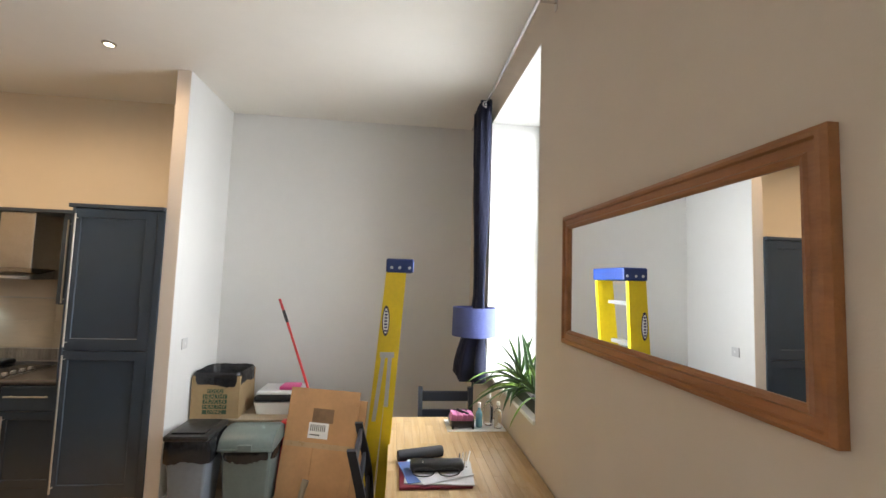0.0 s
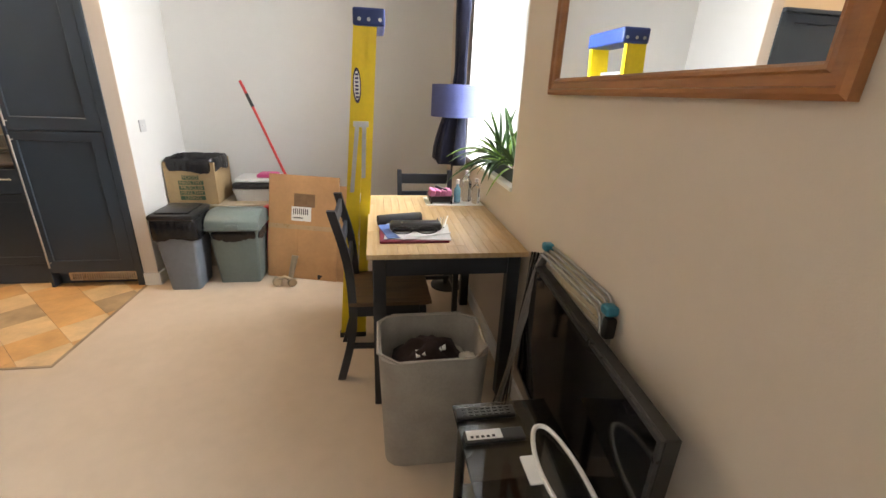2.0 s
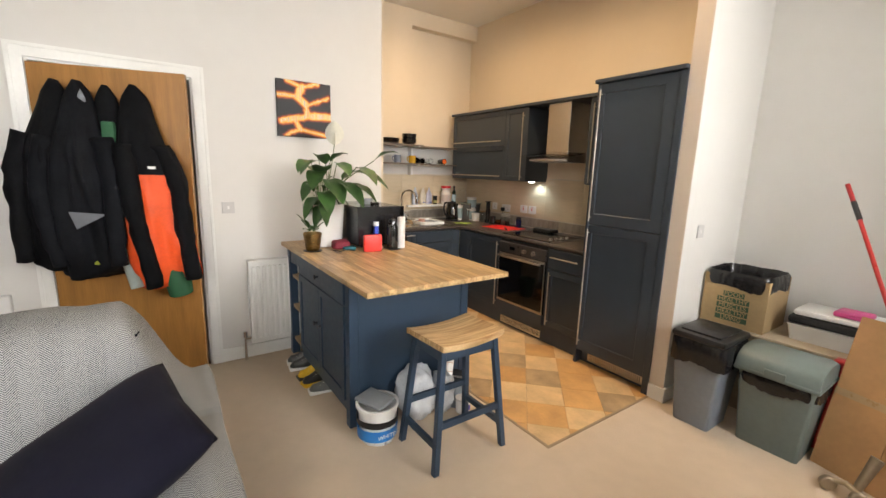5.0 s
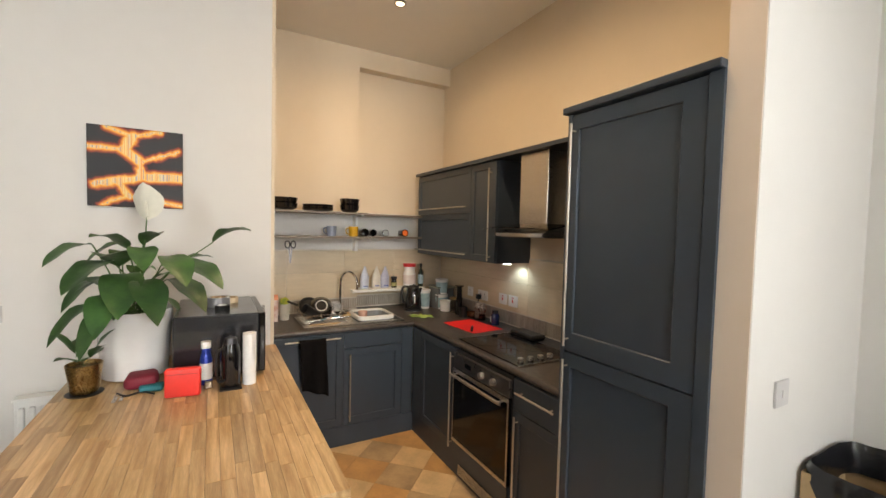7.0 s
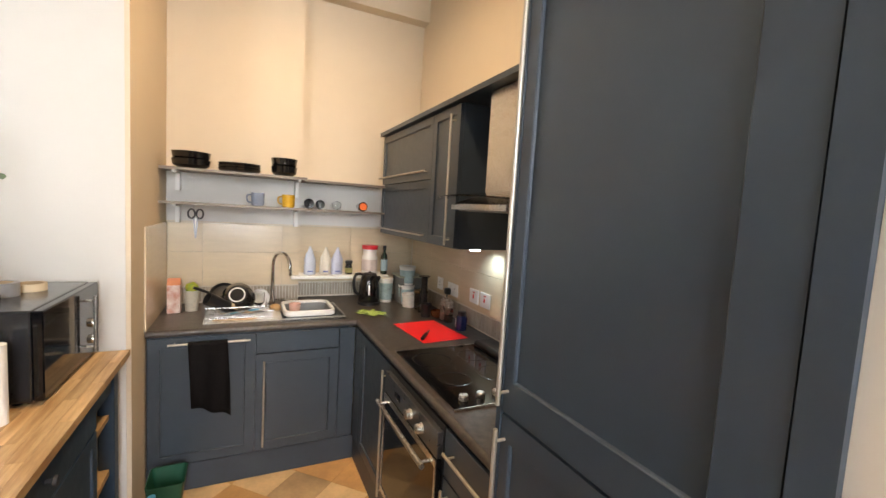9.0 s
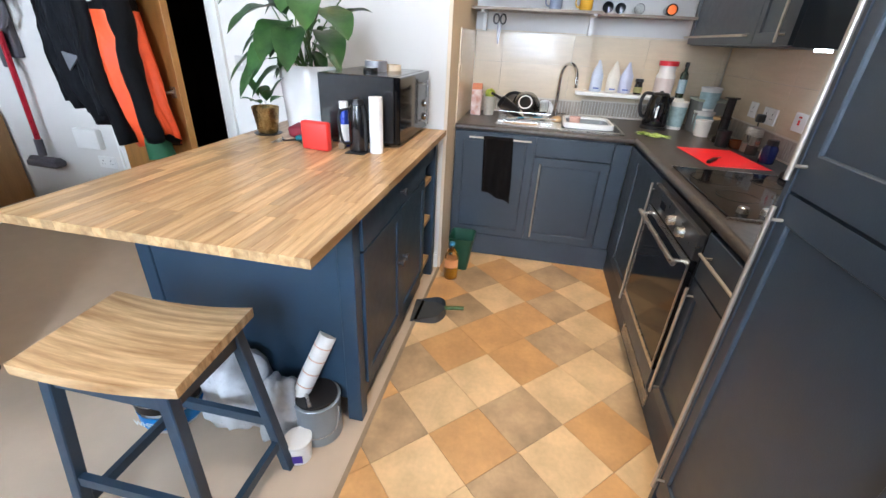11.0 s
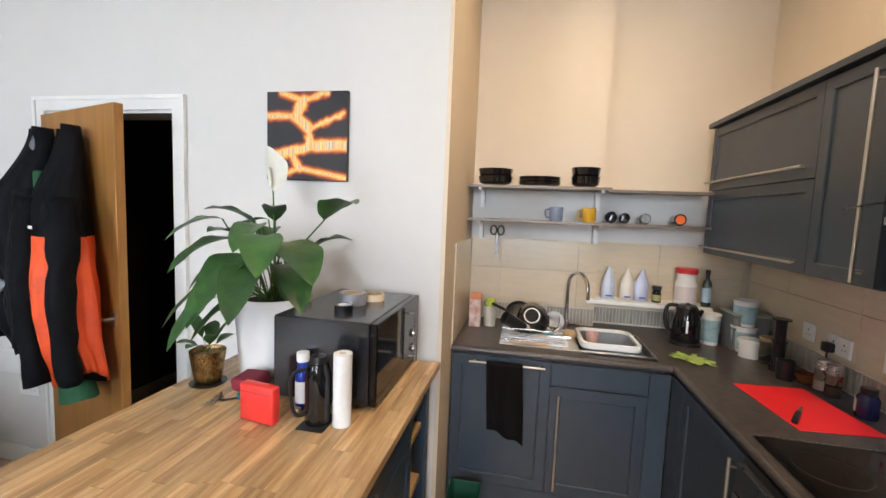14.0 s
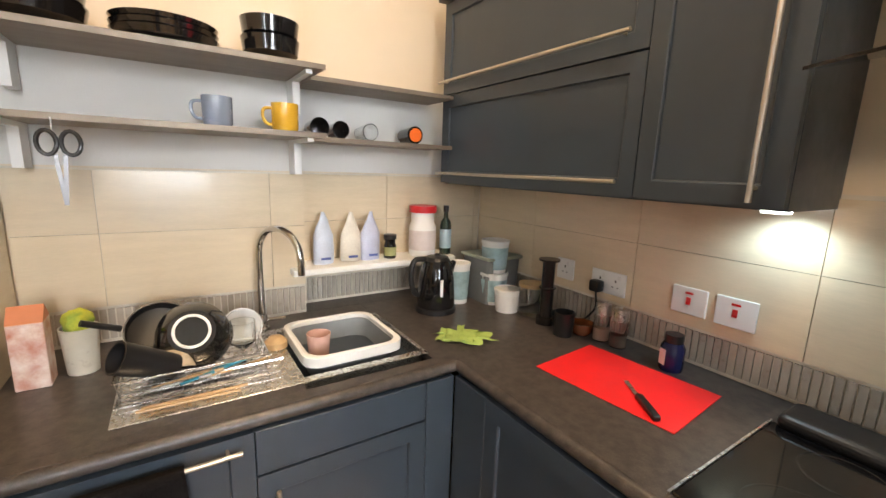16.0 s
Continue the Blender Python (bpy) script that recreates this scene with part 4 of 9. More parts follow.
# ---- bins and boxes in the recess ----
def tapered(x0, x1, y0, y1, z0, z1, inset, r=0.02, wall=0.004):
    """An open bin narrowing to its foot."""
    bm = bmesh.new()

    def ring(z, o):
        pts = []
        a, b, c, d = x0 + o, x1 - o, y0 + o, y1 - o
        for cx, cy, s in ((b - r, d - r, 0), (a + r, d - r, 1), (a + r, c + r, 2), (b - r, c + r, 3)):
            for k in range(4):
                an = math.pi / 2 * (s + k / 3)
                pts.append(bm.verts.new((cx + r * math.cos(an), cy + r * math.sin(an), z)))
        return pts
    rr = [ring(z0, inset), ring(z1, 0), ring(z1, wall), ring(z0 + 0.01, inset + wall)]
    for a, b in zip(rr, rr[1:]):
        for k in range(16):
            bm.faces.new((a[k], a[(k + 1) % 16], b[(k + 1) % 16], b[k]))
    bm.faces.new(rr[0][::-1])
    bm.faces.new(rr[-1])
    return bm


def crumple(bm, amount, scale=14, seed=0):
    for v in bm.verts:
        v.co += noise.noise_vector(v.co * scale + Vector((seed, seed * 2, 0))) * amount
    return bm


def bag_skirt(x0, x1, y0, y1, z0, z1, over=0.012, seed=1, n=72):
    """A bin liner folded out over a rim, creased."""
    bm = bmesh.new()
    rng = random.Random(seed)
    cx, cy, hx, hy = (x0 + x1) / 2, (y0 + y1) / 2, (x1 - x0) / 2, (y1 - y0) / 2
    drop = [z0 + 0.012 * math.sin(i * 0.35 + seed) + rng.uniform(-0.004, 0.006) for i in range(n)]
    rings = []
    prof = [(0.90, z1 - 0.10), (0.96, z1 - 0.02), (1.0, z1 + 0.008), (1.05, z1 - 0.01), (1.06, None), (1.05, "b")]
    for k, (s, z) in enumerate(prof):
        ring = []
        for i in range(n):
            a = 2 * math.pi * i / n
            c, si = math.cos(a), math.sin(a)
            q = (abs(c) ** 6 + abs(si) ** 6) ** (-1 / 6)
            f = s + 0.02 * math.sin(i * 2.3 + k) * (k > 2)
            zz = (z1 + drop[i]) / 2 if z is None else drop[i] if z == "b" else z
            ring.append(bm.verts.new((cx + hx * q * c * f, cy + hy * q * si * f, zz + 0.001 * math.sin(i * 1.7))))
        rings.append(ring)
    for a, b in zip(rings, rings[1:]):
        for i in range(n):
            bm.faces.new((a[i], a[(i + 1) % n], b[(i + 1) % n], b[i]))
    return crumple(bm, 0.004, 22, seed)


LINER = material("black bin liner", (0.012, 0.012, 0.014), 0.22, vary=0.1, fine=0.03, bump=0.3, bump_scale=25)
GREYBIN = material("grey plastic", (0.17, 0.19, 0.22), 0.45, vary=0.05)
GREENBIN = material("grey-green plastic", (0.13, 0.165, 0.155), 0.4, vary=0.05)
bn = thing("swing_bin", "tall grey plastic bin with black lid and liner", "bin", -1.35, 3.47, 0, group="bins by the short wall")
part("body", tapered(-1.49, -1.20, 3.30, 3.64, 0, 0.54, 0.04), GREYBIN, bn, smooth=True)
part("liner", bag_skirt(-1.50, -1.19, 3.29, 3.65, 0.41, 0.55), LINER, bn, "black bin liner folded over the rim", smooth=True)
part("lid", join(rounded(-1.50, -1.19, 3.28, 3.65, 0.550, 0.592, 0.018), rounded(-1.46, -1.23, 3.32, 3.61, 0.590, 0.604, 0.006)), BLACK, bn, "black hinged lid", smooth=True)
bn = thing("flip_top_bin", "squat grey-green bin with domed lid and liner", "bin", -0.94, 3.62, 0, group="bins by the short wall")
part("body", tapered(-1.13, -0.77, 3.42, 3.74, 0, 0.43, 0.03), GREENBIN, bn, smooth=True)
part("liner", bag_skirt(-1.13, -0.77, 3.42, 3.74, 0.36, 0.435, seed=5), LINER, bn, "black bin liner showing under the lid", smooth=True)
bm = bmesh.new()
n = 12
cols = []
for i in range(n + 1):
    a = math.pi * i / n
    y, z = 3.58 - 0.18 * math.cos(a), 0.455 + 0.115 * math.sin(a) ** 0.7
    cols.append([bm.verts.new((x, y, z if 0 < k < 3 else z - 0.012 * (math.sin(a) > 0.1))) for k, x in enumerate((-1.145, -1.12, -0.78, -0.755))])
for a, b in zip(cols, cols[1:]):
    for k in range(3):
        bm.faces.new((a[k], b[k], b[k + 1], a[k + 1]))
bm.faces.new([c[0] for c in cols])
bm.faces.new([c[3] for c in cols][::-1])
part("lid", bm, GREENBIN, bn, "domed grey-green lid", smooth=True)
part("lid_rim", rounded(-1.15, -0.75, 3.395, 3.765, 0.435, 0.458, 0.008), GREENBIN, bn, smooth=True)
part("catch", rounded(-1.0, -0.90, 3.385, 3.396, 0.445, 0.49, 0.003, 1), GREENBIN, bn)
part("sticker", boxes((-0.985, -0.915, 3.434, 3.437, 0.30, 0.335)), WHITEP, bn, "small label")

CARD = material("corrugated cardboard", (0.48, 0.265, 0.12), 0.8, vary=0.1, scale=4, fine=0.05, bump=0.1, bump_scale=40)
KRAFT = material("brown card box", (0.34, 0.23, 0.115), 0.8, vary=0.08, scale=4)
GREENPRINT = material("dark green print", (0.03, 0.075, 0.035), 0.7)
bx = thing("cardboard_box", "brown card box with green printed lettering, lined with a black bag", "box", -1.41, 4.18, 0.498)
part("box_body", boxes((-1.605, -1.225, 3.99, 3.994, 0.4975, 0.84), (-1.605, -1.225, 4.366, 4.37, 0.4975, 0.84), (-1.605, -1.601, 3.994, 4.366, 0.4975, 0.84), (-1.229, -1.225, 3.994, 4.366, 0.4975, 0.84), (-1.601, -1.229, 3.994, 4.366, 0.4975, 0.502)), KRAFT, bx)
part("liner", bag_skirt(-1.603, -1.227, 3.99, 4.37, 0.765, 0.862, seed=9), LINER, bx, "black bag folded over the box rim", smooth=True)


def lettering(text, m, size, mat, parent, name="lettering", depth=0.0008, align="CENTER", label=""):
    cu = bpy.data.curves.new(name, "FONT")
    cu.body, cu.size, cu.extrude, cu.align_x, cu.align_y = text, size, depth, align, "CENTER"
    ob = bpy.data.objects.new(name, cu)
    scene.collection.objects.link(ob)
    dg = bpy.context.evaluated_depsgraph_get()
    me = bpy.data.meshes.new_from_object(ob.evaluated_get(dg))
    bpy.data.objects.remove(ob)
    bm = bmesh.new()
    bm.from_mesh(me)
    bm.transform(m)
    return part(name, bm, mat, parent, label)


for i, wd in enumerate(("FOOD", "HEALTHY", "MUSCLES", "HEALTHY", "LIVING")):
    part("print_bar", boxes((-1.415 - (0.062 if i == 0 else 0.095), -1.415 + (0.062 if i == 0 else 0.095), 3.9885, 3.9895, 0.702 - i * 0.042, 0.736 - i * 0.042)), GREENPRINT, bx)
    lettering(wd, pose(-1.415, 3.9878, 0.719 - i * 0.042, 90), 0.040, KRAFT, bx)
pd = thing("wooden_crate", "pale wooden crate behind the bins, holding up boxes", "crate", -1.15, 4.2, 0)
part("shell", boxes((-1.59, -0.72, 3.99, 4.44, 0.0, 0.478)), material("pale board", (0.42, 0.34, 0.24), 0.6), pd)
part("top_board", rounded(-1.60, -0.69, 3.965, 4.45, 0.479, 0.497, 0.004), bpy.data.materials["pale board"], pd)
whole("plastic_tray", tapered(-1.14, -0.69, 4.08, 4.42, 0.4975, 0.60, 0.02), WHITEP, "white plastic washing tray on the crate", "tray", (-0.92, 4.25, 0.4975), smooth=True)
whole("red_crate", rounded(-0.95, -0.735, 3.88, 3.96, 0.0, 0.40, 0.01), material("red plastic", (0.55, 0.02, 0.025), 0.4), "red plastic crate among the clutter", "crate", (-0.84, 3.87, 0.0))
whole("folded_cloths", crumple(rounded(-1.14, -0.76, 4.09, 4.40, 0.602, 0.65, 0.015), 0.006, 12, 3), material("black cloth", (0.02, 0.02, 0.022), 0.8), "folded black cloth on the tray", "cloth", (-0.95, 4.25, 0.602), smooth=True)
whole("paper_pack", crumple(rounded(-1.12, -0.74, 4.11, 4.39, 0.655, 0.69, 0.01), 0.004, 10, 4), WHITEP, "white paper packet on the cloths", "packet", (-0.93, 4.25, 0.655), smooth=True)
whole("pink_packet", crumple(rounded(-0.94, -0.78, 4.13, 4.30, 0.692, 0.722, 0.01), 0.004, 14, 6), material("pink film", (0.7, 0.08, 0.28), 0.4), "bright pink packet on top of the pile", "packet", (-0.86, 4.22, 0.692), smooth=True)
# flattened box leaning on the crate
rt = thing("red_tub", "tall red plastic tub behind the bins", "tub", -0.85, 3.92, 0)
part("body", tapered(-0.91, -0.79, 3.88, 3.96, 0.0, 0.475, 0.006), material("red tub plastic", (0.55, 0.012, 0.016), 0.35), rt, smooth=True)
part("lid", rounded(-0.918, -0.782, 3.873, 3.963, 0.4755, 0.498, 0.006), material("red lid plastic", (0.62, 0.02, 0.02), 0.3), rt, smooth=True)
fb = thing("flattened_box", "large flattened cardboard box leaning on the clutter", "box", -0.54, 3.6, 0)
F = Matrix(((0.95, 0.05, 0.31, 0), (-0.31, 0.17, 0.93, 0), (0, 0.98, -0.2, 0), (0, 0, 0, 1)))
f0, ux, uz = Vector((-0.82, 3.66, 0.0)), Vector((0.57, -0.17, 0.0)).normalized(), Vector((0.05, 0.20, 0.77)).normalized()
un = ux.cross(uz).normalized()
FM = Matrix((ux.to_4d(), uz.to_4d(), (-un).to_4d(), (0, 0, 0, 1))).transposed()
FM = Matrix([[ux[i], uz[i], un[i], f0[i]] for i in range(3)] + [[0, 0, 0, 1]])
part("sheet", moved(boxes((0, 0.60, 0.0, 0.40, 0, 0.012), (0, 0.60, 0.403, 0.80, 0, 0.012)), FM), CARD, fb)
part("rear_sheet", moved(boxes((0.03, 0.66, 0.0, 0.74, -0.022, -0.004)), FM), CARD, fb)
part("flap", moved(boxes((0.0, 0.26, 0.12, 0.395, 0.0125, 0.018), (0.264, 0.60, 0.12, 0.395, 0.0125, 0.018)), FM), CARD, fb)
part("torn_patch", moved(boxes((0.22, 0.40, 0.56, 0.66, 0.0122, 0.013)), FM), material("torn card", (0.19, 0.11, 0.055), 0.9, scale=20, fine=0.2), fb)
part("label", moved(boxes((0.20, 0.37, 0.45, 0.56, 0.0132, 0.014)), FM), WHITEP, fb, "white shipping label with dark bars")
part("label_bars", moved(boxes(*[(0.215 + k * 0.017, 0.223 + k * 0.017, 0.50, 0.545, 0.0141, 0.0147) for k in range(8)], (0.215, 0.30, 0.47, 0.478, 0.0141, 0.0147)), FM), BLACK, fb)
part("tape", moved(boxes((0.0, 0.60, 0.385, 0.42, 0.0182, 0.0188)), FM), material("brown tape", (0.42, 0.28, 0.15), 0.3), fb)
# mop
mp = thing("mop", "red-handled mop leaning against the white wall", "mop", -0.30, 3.67, 0)
a, b = Vector((-0.293, 3.668, 0.03)), Vector((-1.03, 4.305, 1.472))
part("pole", tube([a, a.lerp(b, 0.88)], 0.011, 12), material("red enamel", (0.62, 0.04, 0.035), 0.3), mp, smooth=True)
part("collar", tube([a.lerp(b, 0.86), a.lerp(b, 0.93)], 0.014, 12), BLACK, mp, smooth=True)
part("grip", tube([a.lerp(b, 0.93), b], 0.012, 12), material("red grip", (0.5, 0.03, 0.03), 0.5), mp, smooth=True)
part("mop_head", rounded(-0.42, -0.17, 3.62, 3.72, 0.0, 0.04, 0.01), BLACK, mp)
# cast joint lying in front of the box
cj = thing("roller_skate_casters", "pair of dusty metal castors lying on the carpet", "castor", -0.63, 3.45, 0)
BRASS = material("dull brass", (0.42, 0.35, 0.26), 0.4, 0.8, vary=0.15)
part("stem", tube([(-0.60, 3.46, 0.05), (-0.56, 3.52, 0.22)], 0.022, 14, radii=[0.018, 0.026]), BRASS, cj, smooth=True)
for cx, cy in ((-0.70, 3.44), (-0.58, 3.42)):
    part("wheel", moved(lathe([(0, -0.016), (0.03, -0.016), (0.036, -0.01), (0.036, 0.01), (0.03, 0.016), (0, 0.016)], 20), pose(cx, cy, 0.036, 90, 0, 30)), BRASS, cj, smooth=True)
part("bridge", tube([(-0.70, 3.44, 0.055), (-0.64, 3.45, 0.07), (-0.58, 3.42, 0.055)], 0.014, 10), BRASS, cj, smooth=True)

# mirror
mr = thing("wall_mirror", "long mirror in a moulded golden pine frame", "mirror", XE, 1.46, 1.46)
MY0, MY1, MZ0, MZ1 = 0.90, 2.035, 1.452, 1.995
fw = 0.058
bm = bmesh.new()
prof = [(0.0, 0.0), (0.0, 0.022), (0.010, 0.028), (0.018, 0.028), (0.022, 0.020), (0.040, 0.018), (0.045, 0.023), (0.052, 0.021), (fw, 0.014), (fw, 0.0)]
rings = []
for i, (cy, cz, sy, sz) in enumerate(((MY0, MZ0, 1, 1), (MY1, MZ0, -1, 1), (MY1, MZ1, -1, -1), (MY0, MZ1, 1, -1))):
    rings.append([bm.verts.new((XE - 0.001 - d, cy + sy * w, cz + sz * w)) for w, d in prof])
for i in range(4):
    a, b = rings[i], rings[(i + 1) % 4]
    for k in range(len(prof) - 1):
        bm.faces.new((a[k], b[k], b[k + 1], a[k + 1]))
part("frame", bm, FRAMEWOOD, mr, "golden pine frame")
part("mirror_glass", boxes((XE - 0.012, XE - 0.006, MY0 + fw - 0.004, MY1 - fw + 0.004, MZ0 + fw - 0.004, MZ1 - fw + 0.004)), material("mirror silver", (0.90, 0.91, 0.91), 0.02, 1.0, vary=0, fine=0), mr)
bpy.data.materials["mirror silver"].node_tree.nodes["Principled BSDF"].inputs["Roughness"].default_value = 0.0


# ---- sofa with its throw ----
SOFA = material("black-navy velour", (0.006, 0.006, 0.012), 0.95, vary=0.1, scale=6, spec=0.04)
sf = thing("sofa", "black-navy fabric sofa facing the windows, mostly under a throw", "sofa", -1.8, 0.15, 0)
part("base", rounded(-2.33, -1.36, -0.88, 0.955, 0.03, 0.36, 0.02), SOFA, sf, smooth=True)
for y0, y1 in ((0.76, 0.955), (-0.88, -0.69)):
    part("arm", rounded(-2.33, -1.37, y0, y1, 0.34, 0.52, 0.05, 3), SOFA, sf, smooth=True)
part("backrest", rounded(-2.35, -2.04, -0.86, 0.76, 0.34, 0.915, 0.08, 3), SOFA, sf, smooth=True)
for y0, y1 in ((-0.68, 0.035), (0.04, 0.755)):
    part("seat_cushion", rounded(-2.02, -1.35, y0, y1, 0.361, 0.46, 0.04, 3), SOFA, sf, smooth=True)
for x in (-2.15, -1.45):
    for y in (-0.80, 0.88):
        part("foot", boxes((x - 0.03, x + 0.03, y - 0.03, y + 0.03, 0, 0.032)), BLACK, sf)

# coffee table
ct = thing("coffee_table", "oak-topped coffee table before the sofa", "coffee table", -0.78, 0.1, 0)
part("tabletop", rounded(-1.10, -0.50, -0.55, 0.70, 0.415, 0.45, 0.004, 2), OAKTABLE, ct)
for x in (-1.06, -0.60):
    for y in (-0.50, 0.59):
        part("leg", rounded(x, x + 0.06, y, y + 0.06, 0, 0.4145, 0.004, 1), OAKTABLE, ct)

# oak wall storage
ou = thing("storage_wall_unit", "oak-fronted storage unit with white sliding panel and glass shelves", "storage unit", -2.6, -0.8, 0)
OX0, OX1, OYF, OYB = -3.81, -1.27, -0.75, YS + 0.001
for x0 in (-3.81, -3.175, -2.54, -1.905):
    for z0, z1, nm in ((0.105, 0.700, "lower_door"), (1.42, 2.095, "upper_door")):
        part(nm, rounded(x0 + 0.0015, x0 + 0.6335, OYF - 0.018, OYF, z0, z1, 0.0015, 1), OAKUNIT, ou, "oak veneered door")
part("plinth", boxes((OX0, OX1, OYF - 0.03, OYF - 0.015, 0.0, 0.10)), TRIM, ou)
for pn, bx in (("base_box", (OX0, OX1, OYB, OYF - 0.0185, 0.105, 0.700)), ("top_box", (OX0, OX1, OYB, OYF - 0.0185, 1.42, 2.095)), ("back_panel", (OX0, OX1, OYB, OYB + 0.02, 0.701, 1.419)),
               ("side_panel", (OX0, OX0 + 0.018, OYB + 0.02, OYF - 0.02, 0.701, 1.419)), ("side_panel", (OX1 - 0.018, OX1, OYB + 0.02, OYF - 0.02, 0.701, 1.419)), ("divider", (-3.115, -3.097, OYB + 0.02, OYF - 0.04, 0.701, 1.419))):
    part(pn, boxes(bx), WHITEP, ou)
for z in (1.22, 1.01):
    part("glass_shelf", boxes((OX0 + 0.019, -3.116, OYB + 0.021, OYF - 0.03, z, z + 0.006)), glass("shelf glass", (0.8, 0.95, 0.92)), ou, "thin glass shelf")
part("sliding_panel", boxes((-3.10, -1.93, OYF - 0.018, OYF, 0.705, 1.415)), WHITEP, ou, "plain white sliding panel", bevel=0.001, steps=1)

# radiator
rd = thing("radiator", "white panel radiator with vertical ribs", "radiator", XW, 1.75, 0.12)
RY0, RY1, RZ0, RZ1 = 1.39, 2.05, 0.12, 0.74
part("panel", boxes((XW + 0.035, XW + 0.085, RY0, RY1, RZ0, RZ1)), TRIM, rd, bevel=0.006)
nr = 16
for i in range(nr):
    y = RY0 + 0.03 + (RY1 - RY0 - 0.06) * i / (nr - 1)
    part("rib", rounded(XW + 0.082, XW + 0.100, y - 0.012, y + 0.012, RZ0 + 0.035, RZ1 - 0.035, 0.004, 1), TRIM, rd)
part("top_grille", boxes((XW + 0.03, XW + 0.103, RY0 - 0.002, RY1 + 0.002, RZ1 + 0.0005, RZ1 + 0.012)), TRIM, rd)
part("bracket", boxes((XW + 0.001, XW + 0.035, RY0 + 0.1, RY0 + 0.13, RZ0 + 0.05, RZ1 - 0.05), (XW + 0.001, XW + 0.035, RY1 - 0.13, RY1 - 0.1, RZ0 + 0.05, RZ1 - 0.05)), TRIM, rd)
part("valve", join(tube([(XW + 0.06, RY0, RZ0 + 0.04), (XW + 0.06, RY0 - 0.05, RZ0 + 0.04)], 0.012, 10), tube([(XW + 0.06, RY0 - 0.045, 0.0), (XW + 0.06, RY0 - 0.045, RZ0 + 0.07)], 0.010, 10), tube([(XW + 0.06, RY0 - 0.045, RZ0 + 0.05), (XW + 0.06, RY0 - 0.045, RZ0 + 0.09)], 0.017, 12)), CHROME, rd, "chrome radiator valve", smooth=True)

# picture
pc = thing("canvas_picture", "square canvas of black shapes on a fiery striped ground", "picture", XW, 1.88, 1.715)


def painted_canvas():
    """Black lobes over a glowing ground with fine coloured stripes."""
    m = bpy.data.materials.new("canvas paint")
    m.use_nodes = True
    n, l = m.node_tree.nodes, m.node_tree.links
    b = n["Principled BSDF"]
    b.inputs["Roughness"].default_value = 0.55
    tc = n.new("ShaderNodeTexCoord")
    sep = n.new("ShaderNodeSeparateXYZ")
    l.new(tc.outputs["Object"], sep.inputs[0])

    def math_node(op, a, c=None, d=None):
        q = n.new("ShaderNodeMath")
        q.operation = op
        for k, v in enumerate((a, c, d)):
            if v is None:
                continue
            if isinstance(v, (int, float)):
                q.inputs[k].default_value = v
            else:
                l.new(v, q.inputs[k])
        return q.outputs[0]
    y, z = sep.outputs["Y"], sep.outputs["Z"]
    warp = n.new("ShaderNodeTexNoise")
    warp.inputs["Scale"].default_value, warp.inputs["Detail"].default_value = 22, 4
    l.new(tc.outputs["Object"], warp.inputs["Vector"])
    wy = math_node("ADD", math_node("MULTIPLY_ADD", warp.outputs["Fac"], 0.05, -0.025), y)
    wz = math_node("ADD", math_node("MULTIPLY_ADD", warp.outputs["Fac"], -0.022, 0.011), z)
    flat = n.new("ShaderNodeCombineXYZ")
    l.new(wy, flat.inputs["Y"])
    l.new(wz, flat.inputs["Z"])

    def bar(y0, z0, y1, z1, half):
        """How far a place lies outside a straight bar."""
        d = Vector((0, y1 - y0, z1 - z0))
        off = n.new("ShaderNodeVectorMath")
        off.operation = "SUBTRACT"
        l.new(flat.outputs[0], off.inputs[0])
        off.inputs[1].default_value = (0, y0, z0)
        dot = n.new("ShaderNodeVectorMath")
        dot.operation = "DOT_PRODUCT"
        l.new(off.outputs[0], dot.inputs[0])
        dot.inputs[1].default_value = d / d.length_squared
        f = math_node("MINIMUM", math_node("MAXIMUM", dot.outputs["Value"], 0.0), 1.0)
        foot = n.new("ShaderNodeVectorMath")
        foot.operation = "SCALE"
        foot.inputs[0].default_value = d
        l.new(f, foot.inputs["Scale"])
        gap = n.new("ShaderNodeVectorMath")
        gap.operation = "DISTANCE"
        l.new(off.outputs[0], gap.inputs[0])
        l.new(foot.outputs[0], gap.inputs[1])
        return math_node("SUBTRACT", gap.outputs["Value"], half)
    near = None
    for y0, z0, y1, z1, half in ((-0.132, 0.206, -0.015, 0.167, 0.013), (-0.015, 0.167, 0.103, 0.206, 0.013), (-0.015, 0.167, -0.058, 0.096, 0.027),
                                 (-0.22, 0.096, -0.058, 0.096, 0.015), (-0.058, 0.096, 0.015, 0.032, 0.025), (0.015, 0.032, 0.195, 0.105, 0.012),
                                 (0.015, 0.032, 0.018, -0.04, 0.017), (0.018, -0.046, 0.22, -0.042, 0.027), (0.018, -0.053, -0.18, -0.096, 0.022),
                                 (-0.077, -0.09, -0.04, -0.153, 0.018), (-0.04, -0.153, -0.15, -0.203, 0.010), (-0.04, -0.153, 0.21, -0.199, 0.012)):
        b1 = bar(y0, z0, y1, z1, half)
        near = b1 if near is None else math_node("MINIMUM", near, b1)
    ramp = n.new("ShaderNodeValToRGB")
    cr = ramp.color_ramp
    cr.elements[0].position, cr.elements[0].color = 0.0, (0.85, 0.55, 0.12, 1)
    cr.elements[1].position, cr.elements[1].color = 1.0, (0.008, 0.008, 0.010, 1)
    for pos, col in ((0.12, (0.85, 0.30, 0.03, 1)), (0.30, (0.35, 0.04, 0.01, 1)), (0.50, (0.02, 0.008, 0.008, 1))):
        e = cr.elements.new(pos)
        e.color = col
